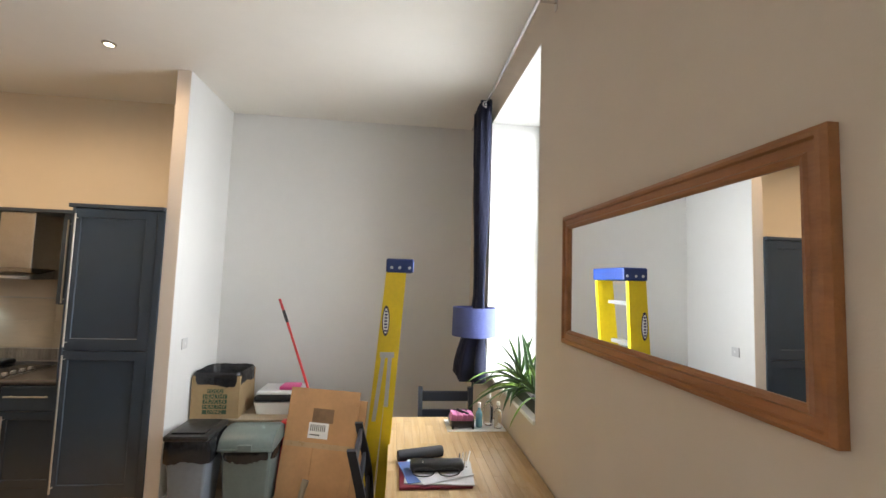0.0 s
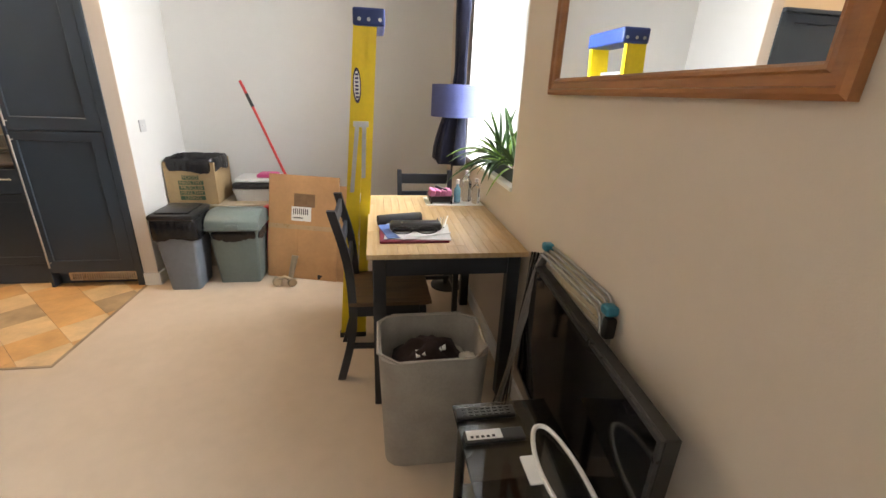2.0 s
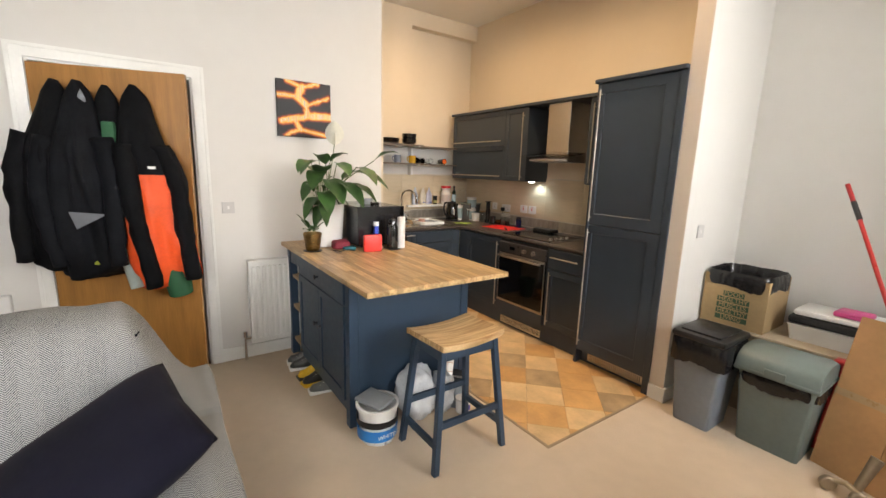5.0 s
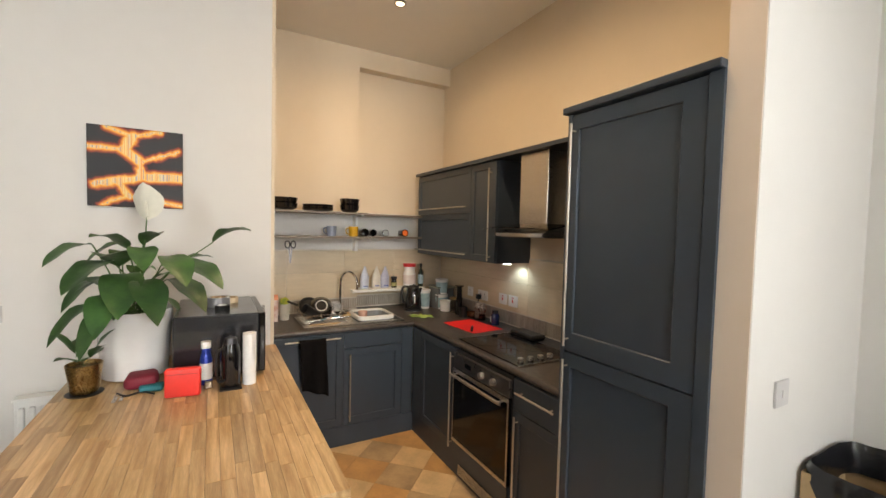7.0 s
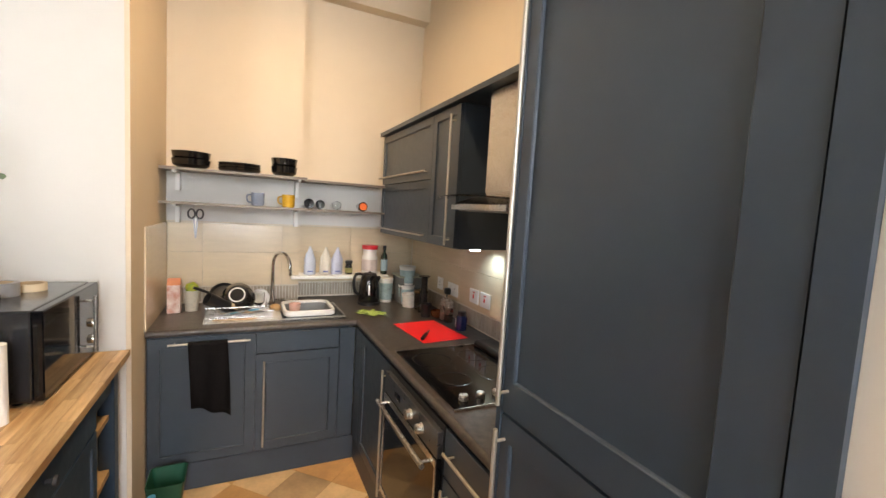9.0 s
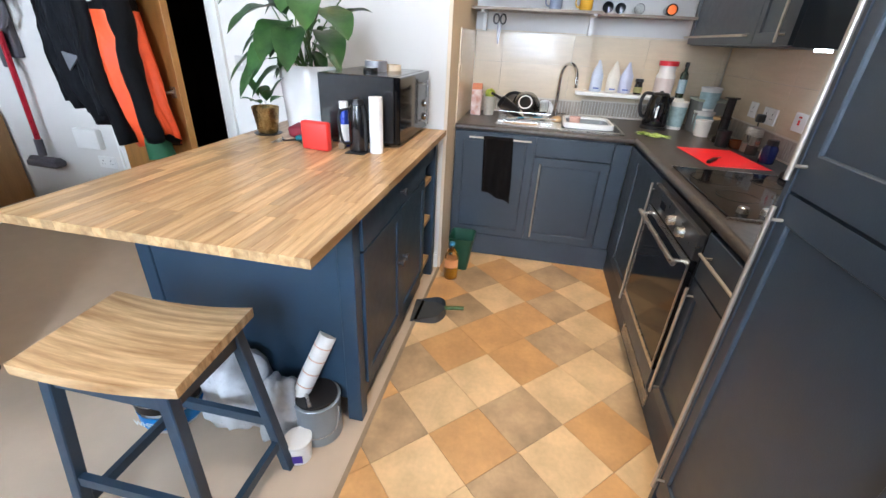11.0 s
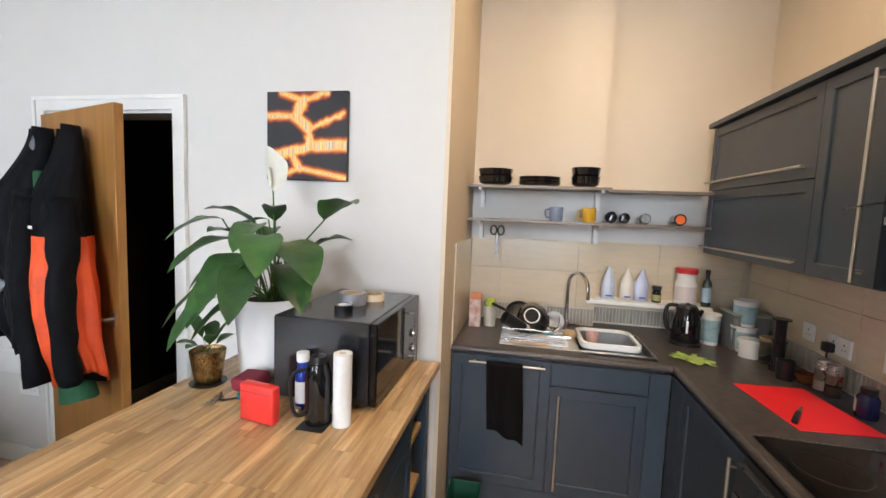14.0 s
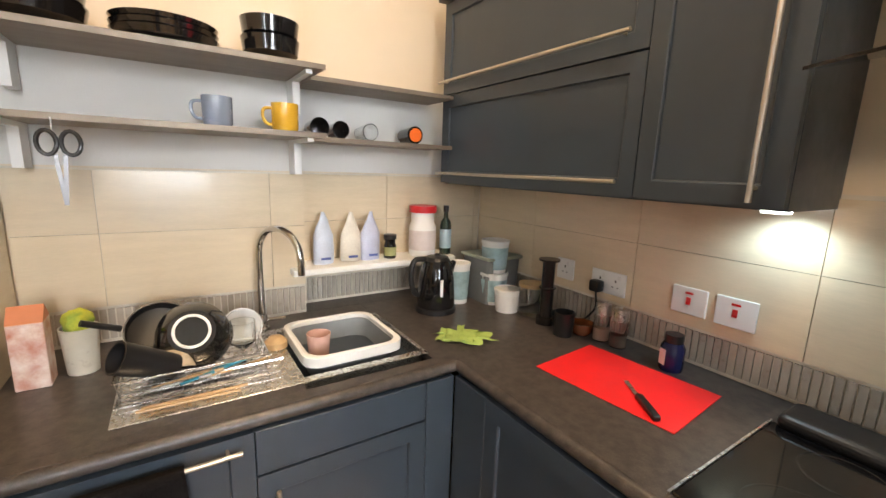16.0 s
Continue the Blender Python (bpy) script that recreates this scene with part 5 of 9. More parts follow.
    l.new(math_node("MULTIPLY_ADD", near, 20.0, 0.16), ramp.inputs["Fac"])
    # stripes inside the bright lines
    wv = n.new("ShaderNodeTexNoise")
    wv.noise_dimensions = "1D"
    wv.inputs["Scale"].default_value = 120
    l.new(y, wv.inputs["W"])
    hue = n.new("ShaderNodeValToRGB")
    hc = hue.color_ramp
    hc.interpolation = "CONSTANT"
    hc.elements[0].position, hc.elements[0].color = 0.0, (0.05, 0.25, 0.55, 1)
    hc.elements[1].position, hc.elements[1].color = 0.40, (0.75, 0.12, 0.04, 1)
    for pos, col in ((0.46, (0.85, 0.70, 0.35, 1)), (0.53, (0.80, 0.35, 0.06, 1)), (0.60, (0.55, 0.62, 0.66, 1))):
        e = hc.elements.new(pos)
        e.color = col
    l.new(wv.outputs["Fac"], hue.inputs["Fac"])
    inside = math_node("LESS_THAN", near, -0.008)
    mix = n.new("ShaderNodeMix")
    mix.data_type = "RGBA"
    l.new(math_node("MULTIPLY", inside, 0.62), mix.inputs["Factor"])
    l.new(ramp.outputs[0], mix.inputs["A"])
    l.new(hue.outputs[0], mix.inputs["B"])
    l.new(mix.outputs["Result"], b.inputs["Base Color"])
    return m


part("canvas", moved(rounded(0.0, 0.022, -0.213, 0.213, -0.213, 0.213, 0.002, 1), Matrix.Translation((XW + 0.001, 1.88, 1.925))), BLACK, pc)
face = part("painted_face", boxes((XW + 0.0235, XW + 0.0245, 1.669, 2.091, 1.714, 2.136)), painted_canvas(), pc)
face.data.transform(Matrix.Translation((-0.024, 0, -0.21)))
face.matrix_basis = Matrix.Translation((0.024, 0, 0.21))


# ---- soft things ----
def herringbone():
    m = bpy.data.materials.new("herringbone throw")
    m.use_nodes = True
    n, l = m.node_tree.nodes, m.node_tree.links
    b = n["Principled BSDF"]
    b.inputs["Roughness"].default_value = 0.9
    b.inputs["Specular IOR Level"].default_value = 0.15
    tc, sep = n.new("ShaderNodeTexCoord"), n.new("ShaderNodeSeparateXYZ")
    l.new(tc.outputs["UV"], sep.inputs[0])

    def mt(op, a, c=None, d=None):
        q = n.new("ShaderNodeMath")
        q.operation = op
        for k, v in enumerate((a, c, d)):
            if v is None:
                continue
            if isinstance(v, (int, float)):
                q.inputs[k].default_value = v
            else:
                l.new(v, q.inputs[k])
        return q.outputs[0]
    u, v = sep.outputs["X"], sep.outputs["Y"]
    col = mt("DIVIDE", u, 0.055)
    zig = mt("MULTIPLY", mt("ABSOLUTE", mt("SUBTRACT", mt("FRACT", col), 0.5)), 0.055)
    line = mt("FRACT", mt("DIVIDE", mt("ADD", v, zig), 0.0075))
    dark = mt("GREATER_THAN", line, 0.5)
    band = mt("GREATER_THAN", mt("FRACT", mt("DIVIDE", u, 0.11)), 0.5)
    amount = mt("MULTIPLY", dark, mt("MULTIPLY_ADD", band, 0.07, 0.74))
    mix = n.new("ShaderNodeMix")
    mix.data_type = "RGBA"
    mix.inputs["A"].default_value, mix.inputs["B"].default_value = (0.40, 0.405, 0.40, 1), (0.03, 0.036, 0.048, 1)
    l.new(amount, mix.inputs["Factor"])
    no = n.new("ShaderNodeTexNoise")
    no.inputs["Scale"].default_value = 500
    l.new(tc.outputs["Object"], no.inputs["Vector"])
    bu = n.new("ShaderNodeBump")
    bu.inputs["Strength"].default_value, bu.inputs["Distance"].default_value = 0.5, 0.004
    l.new(no.outputs["Fac"], bu.inputs["Height"])
    l.new(bu.outputs[0], b.inputs["Normal"])
    l.new(mix.outputs["Result"], b.inputs["Base Color"])
    return m


def step(a, b, x):
    t = min(1, max(0, (x - a) / (b - a)))
    return t * t * (3 - 2 * t)


prof = smooth_curve([(-2.39, 0, 0.58), (-2.385, 0, 0.75), (-2.375, 0, 0.86), (-2.31, 0, 0.935), (-2.15, 0, 0.940), (-2.045, 0, 0.87), (-2.01, 0, 0.66), (-1.97, 0, 0.52),
                     (-1.85, 0, 0.482), (-1.60, 0, 0.475), (-1.42, 0, 0.475), (-1.345, 0, 0.455), (-1.328, 0, 0.40), (-1.322, 0, 0.37)], 5)
ss = [0.0]
for p, q in zip(prof, prof[1:]):
    ss.append(ss[-1] + (q - p).length)
rows_y = [-0.885 + 1.855 * i / 60 for i in range(61)] + [0.978, 0.981, 0.983]
bm = bmesh.new()
uvl = bm.loops.layers.uv.new("UVMap")
grid = []
for j, y in enumerate(rows_y):
    line = []
    for i, p in enumerate(prof):
        x, z = p.x, p.z
        arm = step(0.66, 0.80, y)
        if z > 0.56:
            z = 0.56 + (z - 0.56) * (1 - 0.97 * step(0.68, 0.93, y))
        if z < 0.575 and x > -2.2:
            lift = 0.545 - 0.02 * step(-1.6, -1.35, x)
            if x > -1.36:
                lift = z + 0.02
            z = z + max(0.0, lift - z) * arm
        k = j - 60
        if k > 0:
            z -= (0.035 + 0.02 * math.sin(x * 9)) * k * 0.8 if z < 0.6 or x > -2.0 else 0.12 * k
            z = max(z, 0.40)
        wob = noise.noise(Vector((x * 3.0, y * 4.0, 1.7))) * 0.016 + abs(noise.noise(Vector((x * 2.2 + y * 1.2, y * 7.0, 4.1)))) * 0.022 - 0.006 + noise.noise(Vector((x * 9, y * 11, 5))) * 0.004
        z += wob + 0.008
        if i > len(prof) - 8:
            x += noise.noise(Vector((y * 9, 2.0, 0))) * 0.012 + 0.012
        line.append(bm.verts.new((x, y, z)))
    grid.append(line)
for j in range(len(grid) - 1):
    for i in range(len(prof) - 1):
        f = bm.faces.new((grid[j][i], grid[j][i + 1], grid[j + 1][i + 1], grid[j + 1][i]))
        for lp, (a, b) in zip(f.loops, ((j, i), (j, i + 1), (j + 1, i + 1), (j + 1, i))):
            lp[uvl].uv = (rows_y[a] if a <= 60 else 0.97 + 0.05 * (a - 60), ss[b])
edge = [v.co.copy() for v in (g[-1] for g in grid[:61])]
HERR = herringbone()
thr = thing("sofa_throw", "grey and white herringbone throw with tasselled edge, draped over the sofa", "throw", -1.85, 0.05, 0.40)
ob = part("cloth", bm, HERR, thr, smooth="all")
sol = ob.modifiers.new("thickness", "SOLIDIFY")
sol.thickness, sol.offset = 0.004, 1
TASSEL = material("off-white yarn", (0.62, 0.59, 0.54), 0.9, vary=0.1, scale=30)
rng = random.Random(11)
tms = []
for k in range(5):
    c = tube([(0, 0, 0.004), (0.008 * rng.uniform(-1, 1), 0.01 * rng.uniform(-1, 1), -0.025), (0.012 * rng.uniform(0, 1.4), 0.016 * rng.uniform(-1, 1), -0.062)], 0.005, 5, radii=[0.0035, 0.0055, 0.007])
    me = bpy.data.meshes.new("tassel")
    c.to_mesh(me)
    c.free()
    me.materials.append(TASSEL)
    tms.append(me)
inv = place_of(thr).inverted()
for k in range(100):
    f = k / 99 * 59.5
    p = edge[int(f)].lerp(edge[int(f) + 1], f - int(f))
    t = new("tassel", tms[k % 5])
    t.parent = thr
    t.matrix_basis = inv @ Matrix.Translation(p + Vector((0.004, 0, 0))) @ pose(0, 0, 0, 0, 0, rng.uniform(-40, 40))


def pillow(name, centre, u, v, thick, mat, label):
    u, v = Vector(u), Vector(v)
    w = u.cross(v).normalized() * thick
    bm = bmesh.new()
    N = 26
    top, bot = [], []
    for i in range(N + 1):
        ra, rb = [], []
        for j in range(N + 1):
            a, b = 2 * i / N - 1, 2 * j / N - 1
            h = ((1 - a ** 4) * (1 - b ** 4)) ** 0.5
            pin = 1 - 0.06 * (1 - abs(a * b))
            p = Vector(centre) + u * a * pin / 2 + v * b * pin / 2
            wr = (noise.noise(p * 7) * 0.030 + noise.noise(Vector((p.x * 30, p.y * 9, p.z * 9))) * 0.010 + noise.noise(p * 24) * 0.005) * h
            ra.append(bm.verts.new(p + w * h / 2 + w.normalized() * wr))
            rb.append(ra[-1] if h == 0 else bm.verts.new(p - w * h / 2))
        top.append(ra)
        bot.append(rb)
    for i in range(N):
        for j in range(N):
            bm.faces.new((top[i][j], top[i][j + 1], top[i + 1][j + 1], top[i + 1][j]))
            q = [bot[i][j], bot[i + 1][j], bot[i + 1][j + 1], bot[i][j + 1]]
            if len(set(q)) > 2:
                try:
                    bm.faces.new(q)
                except ValueError:
                    pass
    return whole(name, bm, mat, label, "cushion", (centre[0], centre[1], min(vv.co.z for vv in bm.verts)), smooth="all")


VELVET = material("dark navy velvet", (0.007, 0.007, 0.016), 0.8, vary=0.15, scale=8, sheen=0.03, spec=0.12)
pillow("cushion", (-1.725, 0.645, 0.632), (0.42, 0.12, -0.095), (0.16, -0.45, -0.20), 0.19, VELVET, "dark navy velvet cushion propped on the throw")
pillow("cushion", (-1.67, -0.02, 0.60), (0.36, 0.14, -0.03), (-0.15, 0.42, 0.02), 0.16, VELVET, "dark navy velvet cushion lying flat on the throw")
whole("tissue", crumple(rounded(-1.49, -1.42, 0.07, 0.13, 0.495, 0.518, 0.009), 0.013, 45, 2), WHITEP, "crumpled white tissue on the throw", "tissue", (-1.46, 0.22, 0.495), smooth=True)

# coats on the door
DM = place_of(door)


def garment(name, label, u, top, bottom, w_top, w_bot, depth, mats, lean=0.0, out=0.045, seed=0, hood=True, split=None):
    """A coat hung from its hood on the door: rings narrowing to the hook, creased, with two hanging sleeves."""
    base = DM @ Vector((out, u, bottom))
    g = thing(name, label, "coat", base.x, base.y, base.z, -LEAF, group="coats on the door")
    H = top - bottom
    n, K = 64, 34
    bm = bmesh.new()
    rings = []
    rng = random.Random(seed)
    ph = [rng.uniform(0, 6) for _ in range(4)]
    for k in range(K + 1):
        f = k / K
        z = H * (1 - f)
        if f < 0.10:
            w = 0.03 + (w_top * 0.36) * math.sin(f / 0.10 * math.pi / 2)
        elif f < 0.52:
            w = 0.03 + w_top * (0.36 + 0.56 * (f - 0.10) / 0.42)
        else:
            w = 0.03 + w_top * 0.92 + (w_bot - w_top) * (f - 0.52) / 0.48
        d = depth * (0.35 + 0.65 * step(0.0, 0.4, f)) * (1 - 0.25 * step(0.8, 1, f))
        ring = []
        for i in range(n):
            a = 2 * math.pi * i / n
            fold = 1 + (0.34 * noise.noise(Vector((2.2 * math.cos(a), 2.2 * math.sin(a), 2.6 * f + ph[0]))) + 0.18 * noise.noise(Vector((5 * math.cos(a), 5 * math.sin(a), 6 * f + ph[1]))) + 0.09 * math.sin(6 * a + ph[2] + 2 * f) + 0.02 * math.sin(13 * a + ph[1])) * step(0.04, 0.45, f)
            yy = w / 2 * math.cos(a) * (1 + 0.4 * (fold - 1)) + lean * f
            xx = d / 2 + d / 2 * math.sin(a) * fold
            zz = z + 0.05 * math.sin(2 * a + ph[3]) * step(0.7, 1, f)
            ring.append(bm.verts.new((max(xx, 0.002), yy, zz)))
        rings.append(ring)
    lo = split
    for k, (a, b) in enumerate(zip(rings, rings[1:])):
        for i in range(n):
            f = bm.faces.new((a[i], a[(i + 1) % n], b[(i + 1) % n], b[i]))
            if lo and k / K > lo:
                f.material_index = 1
    bm.faces.new(rings[0])
    bm.faces.new(rings[-1][::-1])
    part("body", bm, mats, g, local=True, smooth="all")
    for s in (-1, 1):
        q, o = (0.25, 0.22) if split and s < 0 else (1.0, 0.0)
        pts = smooth_curve([(depth * (0.6 + o), s * w_top * 0.40 * q, H * 0.70), (depth * (0.75 + o), s * w_top * 0.52 * q + lean * 0.4, H * 0.52), (depth * (0.85 + o), s * w_top * 0.50 * q + lean * 0.7, H * 0.28), (depth * (0.8 + o), s * w_top * 0.44 * q + lean * 1.2, H * rng.uniform(-0.02, 0.06))], 6)
        part("sleeve", crumple(crumple(tube(pts, 0.05, 18, radii=[0.058 - 0.016 * i / (len(pts) - 1) for i in range(len(pts))]), 0.016, 11, seed + s), 0.007, 26, seed), mats[0] if isinstance(mats, list) else mats, g, local=True, smooth="all")
    return g


COATB = material("black shell fabric", (0.005, 0.0055, 0.007), 0.8, vary=0.2, scale=8, bump=0.5, bump_scale=14, spec=0.12)
COATG = material("charcoal fabric", (0.008, 0.009, 0.012), 0.8, vary=0.2, scale=8, bump=0.5, bump_scale=14, spec=0.12)
ORANGE = material("bright orange fabric", (0.80, 0.085, 0.012), 0.6, vary=0.1, scale=8, bump=0.3, bump_scale=18)
GREENF = material("green fabric", (0.012, 0.10, 0.04), 0.7, bump=0.2, bump_scale=20)
PALEF = material("pale grey-green fabric", (0.36, 0.42, 0.40), 0.7)
for hu in (0.13, 0.25, 0.37, 0.49):
    hp = DM @ Vector((0.035, hu, 1.86))
    hk = thing("coat_hook", "small steel hook on the oak door", "hook", hp.x, hp.y, hp.z, -LEAF, group="door hooks")
    part("prong", tube([(0.0, 0, 0.0), (0.03, 0, -0.005), (0.045, 0, 0.03)], 0.004, 8), STEEL, hk, local=True, smooth=True)
    part("plate", boxes((0.0, 0.003, -0.012, 0.012, -0.03, 0.03)), STEEL, hk, local=True)
g1 = garment("coat", "long black coat with a yellow band under its hood", 0.15, 1.93, 0.88, 0.28, 0.32, 0.23, COATB, -0.04, 0.05, 1)
part("yellow_band", moved(lathe([(0.076, -0.018), (0.080, 0.0), (0.076, 0.018)], 24), pose(0.055, -0.005, 0.80) @ Matrix.Diagonal((0.75, 1.0, 1, 1))), material("mustard trim", (0.62, 0.36, 0.02), 0.6), g1, "mustard yellow band", local=True, smooth=True)
g2 = garment("coat", "charcoal jacket with a grey hem panel", 0.27, 1.93, 0.82, 0.32, 0.34, 0.25, COATG, 0.02, 0.07, 2)
bm = bmesh.new()
tri = [[bm.verts.new((x, y, z)) for y, z in ((-0.03, 0.37), (0.15, 0.355), (0.0, 0.27))] for x in (0.238, 0.246)]
bm.faces.new(tri[0])
bm.faces.new(tri[1])
for i in range(3):
    bm.faces.new((tri[0][i], tri[0][(i + 1) % 3], tri[1][(i + 1) % 3], tri[1][i]))
part("grey_panel", bm, material("grey fabric", (0.16, 0.17, 0.19), 0.8), g2, "grey panel", local=True)
part("hood_lining", crumple(moved(lathe([(0.0, -0.10), (0.022, -0.06), (0.026, 0.0), (0.020, 0.05), (0, 0.09)], 16), pose(0.095, 0.035, 0.97) @ Matrix.Diagonal((0.6, 1, 1, 1))), 0.008, 20, 3), material("grey fleece", (0.20, 0.22, 0.25), 0.9), g2, "pale grey lining in the hood", local=True, smooth=True)
g3 = garment("coat", "black coat with a green collar lining, half hidden", 0.39, 1.92, 0.80, 0.26, 0.30, 0.15, COATB, 0.03, 0.05, 3)
part("green_lining", crumple(rounded(0.12, 0.15, 0.0, 0.07, 0.68, 0.90, 0.01), 0.01), GREENF, g3, "green lining", local=True, smooth=True)
part("pale_sleeve", crumple(tube([(0.10, 0.05, 0.30), (0.12, 0.06, 0.1), (0.13, 0.10, -0.10)], 0.045, 12), 0.01), PALEF, g3, "pale grey-green sleeve end", local=True, smooth=True)
g4 = garment("coat", "black and bright orange hooded waterproof jacket", 0.54, 1.93, 0.74, 0.36, 0.40, 0.22, [COATB, ORANGE], 0.10, 0.06, 4, split=0.42)
part("badge", boxes((0.236, 0.239, -0.02, 0.02, 0.60, 0.615), (0.236, 0.239, 0.10, 0.14, 0.70, 0.715)), WHITEP, g4, "small plain white badges", local=True)
part("lime_hem", crumple(rounded(0.09, 0.20, 0.10, 0.26, -0.015, 0.03, 0.01), 0.01, 16, 2), material("lime fabric", (0.30, 0.34, 0.03), 0.7), g1, "lime green hem", local=True, smooth=True)
part("green_hem", crumple(tube([(0.09, 0.16, 0.06), (0.11, 0.17, -0.02), (0.11, 0.18, -0.10)], 0.07, 16), 0.012), GREENF, g4, "green garment showing below the hem", local=True, smooth=True)

# curtain and rail
NAVYC = material("dark navy curtain", (0.010, 0.012, 0.032), 0.8, vary=0.12, scale=5, sheen=0.1, spec=0.2)
cu = thing("curtain", "dark navy curtain drawn together beside the window", "curtain", 0.69, 3.62, 0.95)
bm = bmesh.new()
rings = []
for k in range(25):
    f = k / 24
    z = 3.14 - (3.14 - 0.95) * f
    w = 0.36 - 0.13 * math.sin(min(1, f / 0.62) * math.pi / 2) if f < 0.72 else 0.23 + 0.22 * ((f - 0.72) / 0.28)
    cy = 3.60 - 0.02 * f
    ring = []
    for i in range(73):
        s = i / 72
        ring.append(bm.verts.new((0.695 - 0.065 * step(0.7, 1, f) + (0.045 - 0.02 * step(0.3, 0.7, f) + 0.075 * step(0.7, 1, f)) * math.sin(s * 2 * math.pi * 6.5), cy + (s - 0.5) * w + 0.012 * math.sin(s * 30 + f * 5), z)))
    rings.append(ring)
for a, b in zip(rings, rings[1:]):
    for i in range(72):
        bm.faces.new((a[i], a[i + 1], b[i + 1], b[i]))
cl = part("cloth", bm, NAVYC, cu, smooth="all")
so = cl.modifiers.new("thickness", "SOLIDIFY")
so.thickness = 0.004
for i in range(6):
    yy = 3.44 + 0.062 * i
    part("eyelet", moved(lathe([(0.018, -0.002), (0.028, -0.002), (0.028, 0.002), (0.018, 0.002), (0.018, -0.002)], 18), pose(0.685, yy, 3.10, 90)), CHROME, cu, smooth=True)
rl = thing("curtain_rail", "slim chrome curtain rail with brackets above the window", "curtain rail", 0.685, 3.0, 3.10)
part("pole", tube([(0.685, 2.12, 3.10), (0.685, 4.02, 3.10)], 0.011, 14), CHROME, rl, smooth=True)
for yy in (2.20, 3.93):
    part("bracket", join(tube([(0.685, yy, 3.10), (0.779, yy, 3.10)], 0.006, 10), boxes((0.773, 0.7795, yy - 0.015, yy + 0.015, 3.06, 3.14))), CHROME, rl, smooth=True)
part("finial", moved(lathe([(0, -0.02), (0.018, -0.012), (0.02, 0.008), (0, 0.02)], 16), pose(0.685, 2.11, 3.10, 90)), CHROME, rl, smooth=True)

# lamp behind the table
fl = thing("floor_lamp", "floor lamp with a dark twisted iron stem and blue drum shade", "floor lamp", 0.642, 3.46, 0)
part("base", lathe([(0, 0), (0.13, 0), (0.13, 0.012), (0.03, 0.03), (0.012, 0.05), (0, 0.05)], 32, (0.642, 3.46, 0)), BLACK, fl, smooth=True)
part("pole", tube([(0.642, 3.46, 0.03), (0.642, 3.46, 1.30)], 0.008, 12), BLACK, fl, smooth=True)
for k in range(4):
    pts = [(0.642 + 0.035 * math.sin(math.pi * t / 12) * math.cos(k * math.pi / 2 + t * 0.35), 3.46 + 0.035 * math.sin(math.pi * t / 12) * math.sin(k * math.pi / 2 + t * 0.35), 0.93 + 0.16 * t / 12) for t in range(13)]
    part("twist", tube(pts, 0.004, 6), BLACK, fl, smooth=True)
SHADE = material("blue lamp shade cloth", (0.055, 0.070, 0.21), 0.8, vary=0.05, scale=10, bump=0.2, bump_scale=300)
part("shade", lathe([(0.168, 0.0), (0.165, 0.215), (0.161, 0.215), (0.164, 0.0), (0.168, 0.0)], 48, (0.642, 3.46, 1.285)), SHADE, fl, "blue drum shade", smooth=True)
part("cross_arm", tube([(0.582, 3.46, 1.17), (0.702, 3.46, 1.17)], 0.005, 8), STEEL, fl, smooth=True)

# laundry basket
FELT = material("grey-beige felt", (0.35, 0.315, 0.27), 0.9, vary=0.08, scale=8, bump=0.2, bump_scale=150)
lb = thing("laundry_basket", "tall soft grey-beige fabric laundry basket, part full", "basket", 0.28, 1.80, 0)
part("body", crumple(tapered(0.075, 0.495, 1.62, 1.97, 0.0, 0.52, 0.02, r=0.07, wall=0.012), 0.008, 5, 3), FELT, lb, smooth=True)
part("rim_piping", tube([(0.145, 1.618, 0.523), (0.425, 1.618, 0.527), (0.49, 1.68, 0.526), (0.497, 1.90, 0.526), (0.43, 1.972, 0.52), (0.14, 1.972, 0.52), (0.074, 1.91, 0.524), (0.072, 1.69, 0.522)], 0.006, 8, close=True), FELT, lb, smooth=True)


def lump(name, label, category, cx, cy, z0, rx, ry, h, mat, seed, amount=0.03):
    bm = bmesh.new()
    bmesh.ops.create_uvsphere(bm, u_segments=28, v_segments=14, radius=1)
    for v in bm.verts:
        d = noise.noise(v.co * 2.1 + Vector((seed, 0, 0))) * amount * 8 + noise.noise(v.co * 5 + Vector((0, seed, 0))) * amount * 4
        v.co *= 1 + d
        v.co = Vector((cx + v.co.x * rx, cy + v.co.y * ry, z0 + max(0, (v.co.z + 1) / 2) * h))
    return whole(name, bm, mat, label, category, (cx, cy, z0), smooth="all")


lump("dark_garment", "crumpled black garment in the basket", "clothes", 0.27, 1.80, 0.17, 0.17, 0.135, 0.32, material("black jersey", (0.018, 0.007, 0.006), 0.9, bump=0.4, bump_scale=30), 3)
tg = whole("garment_print", crumple(boxes(*[(0.22 + 0.022 * k, 0.235 + 0.022 * k, 1.725 + 0.008 * k, 1.765 + 0.008 * k, 0.468, 0.476) for k in range(6)]), 0.006, 30), WHITEP, "white printed bars on the black garment", "print", (0.28, 1.75, 0.468))
for k, (x, y) in enumerate(((0.13, 1.70), (0.42, 1.74), (0.40, 1.85), (0.44, 1.80))):
    lump("sock", "crumpled off-white sock in the basket", "clothes", x, y, 0.33, 0.04, 0.035, 0.10, material("off-white cotton", (0.62, 0.57, 0.48), 0.9), 7 + k)

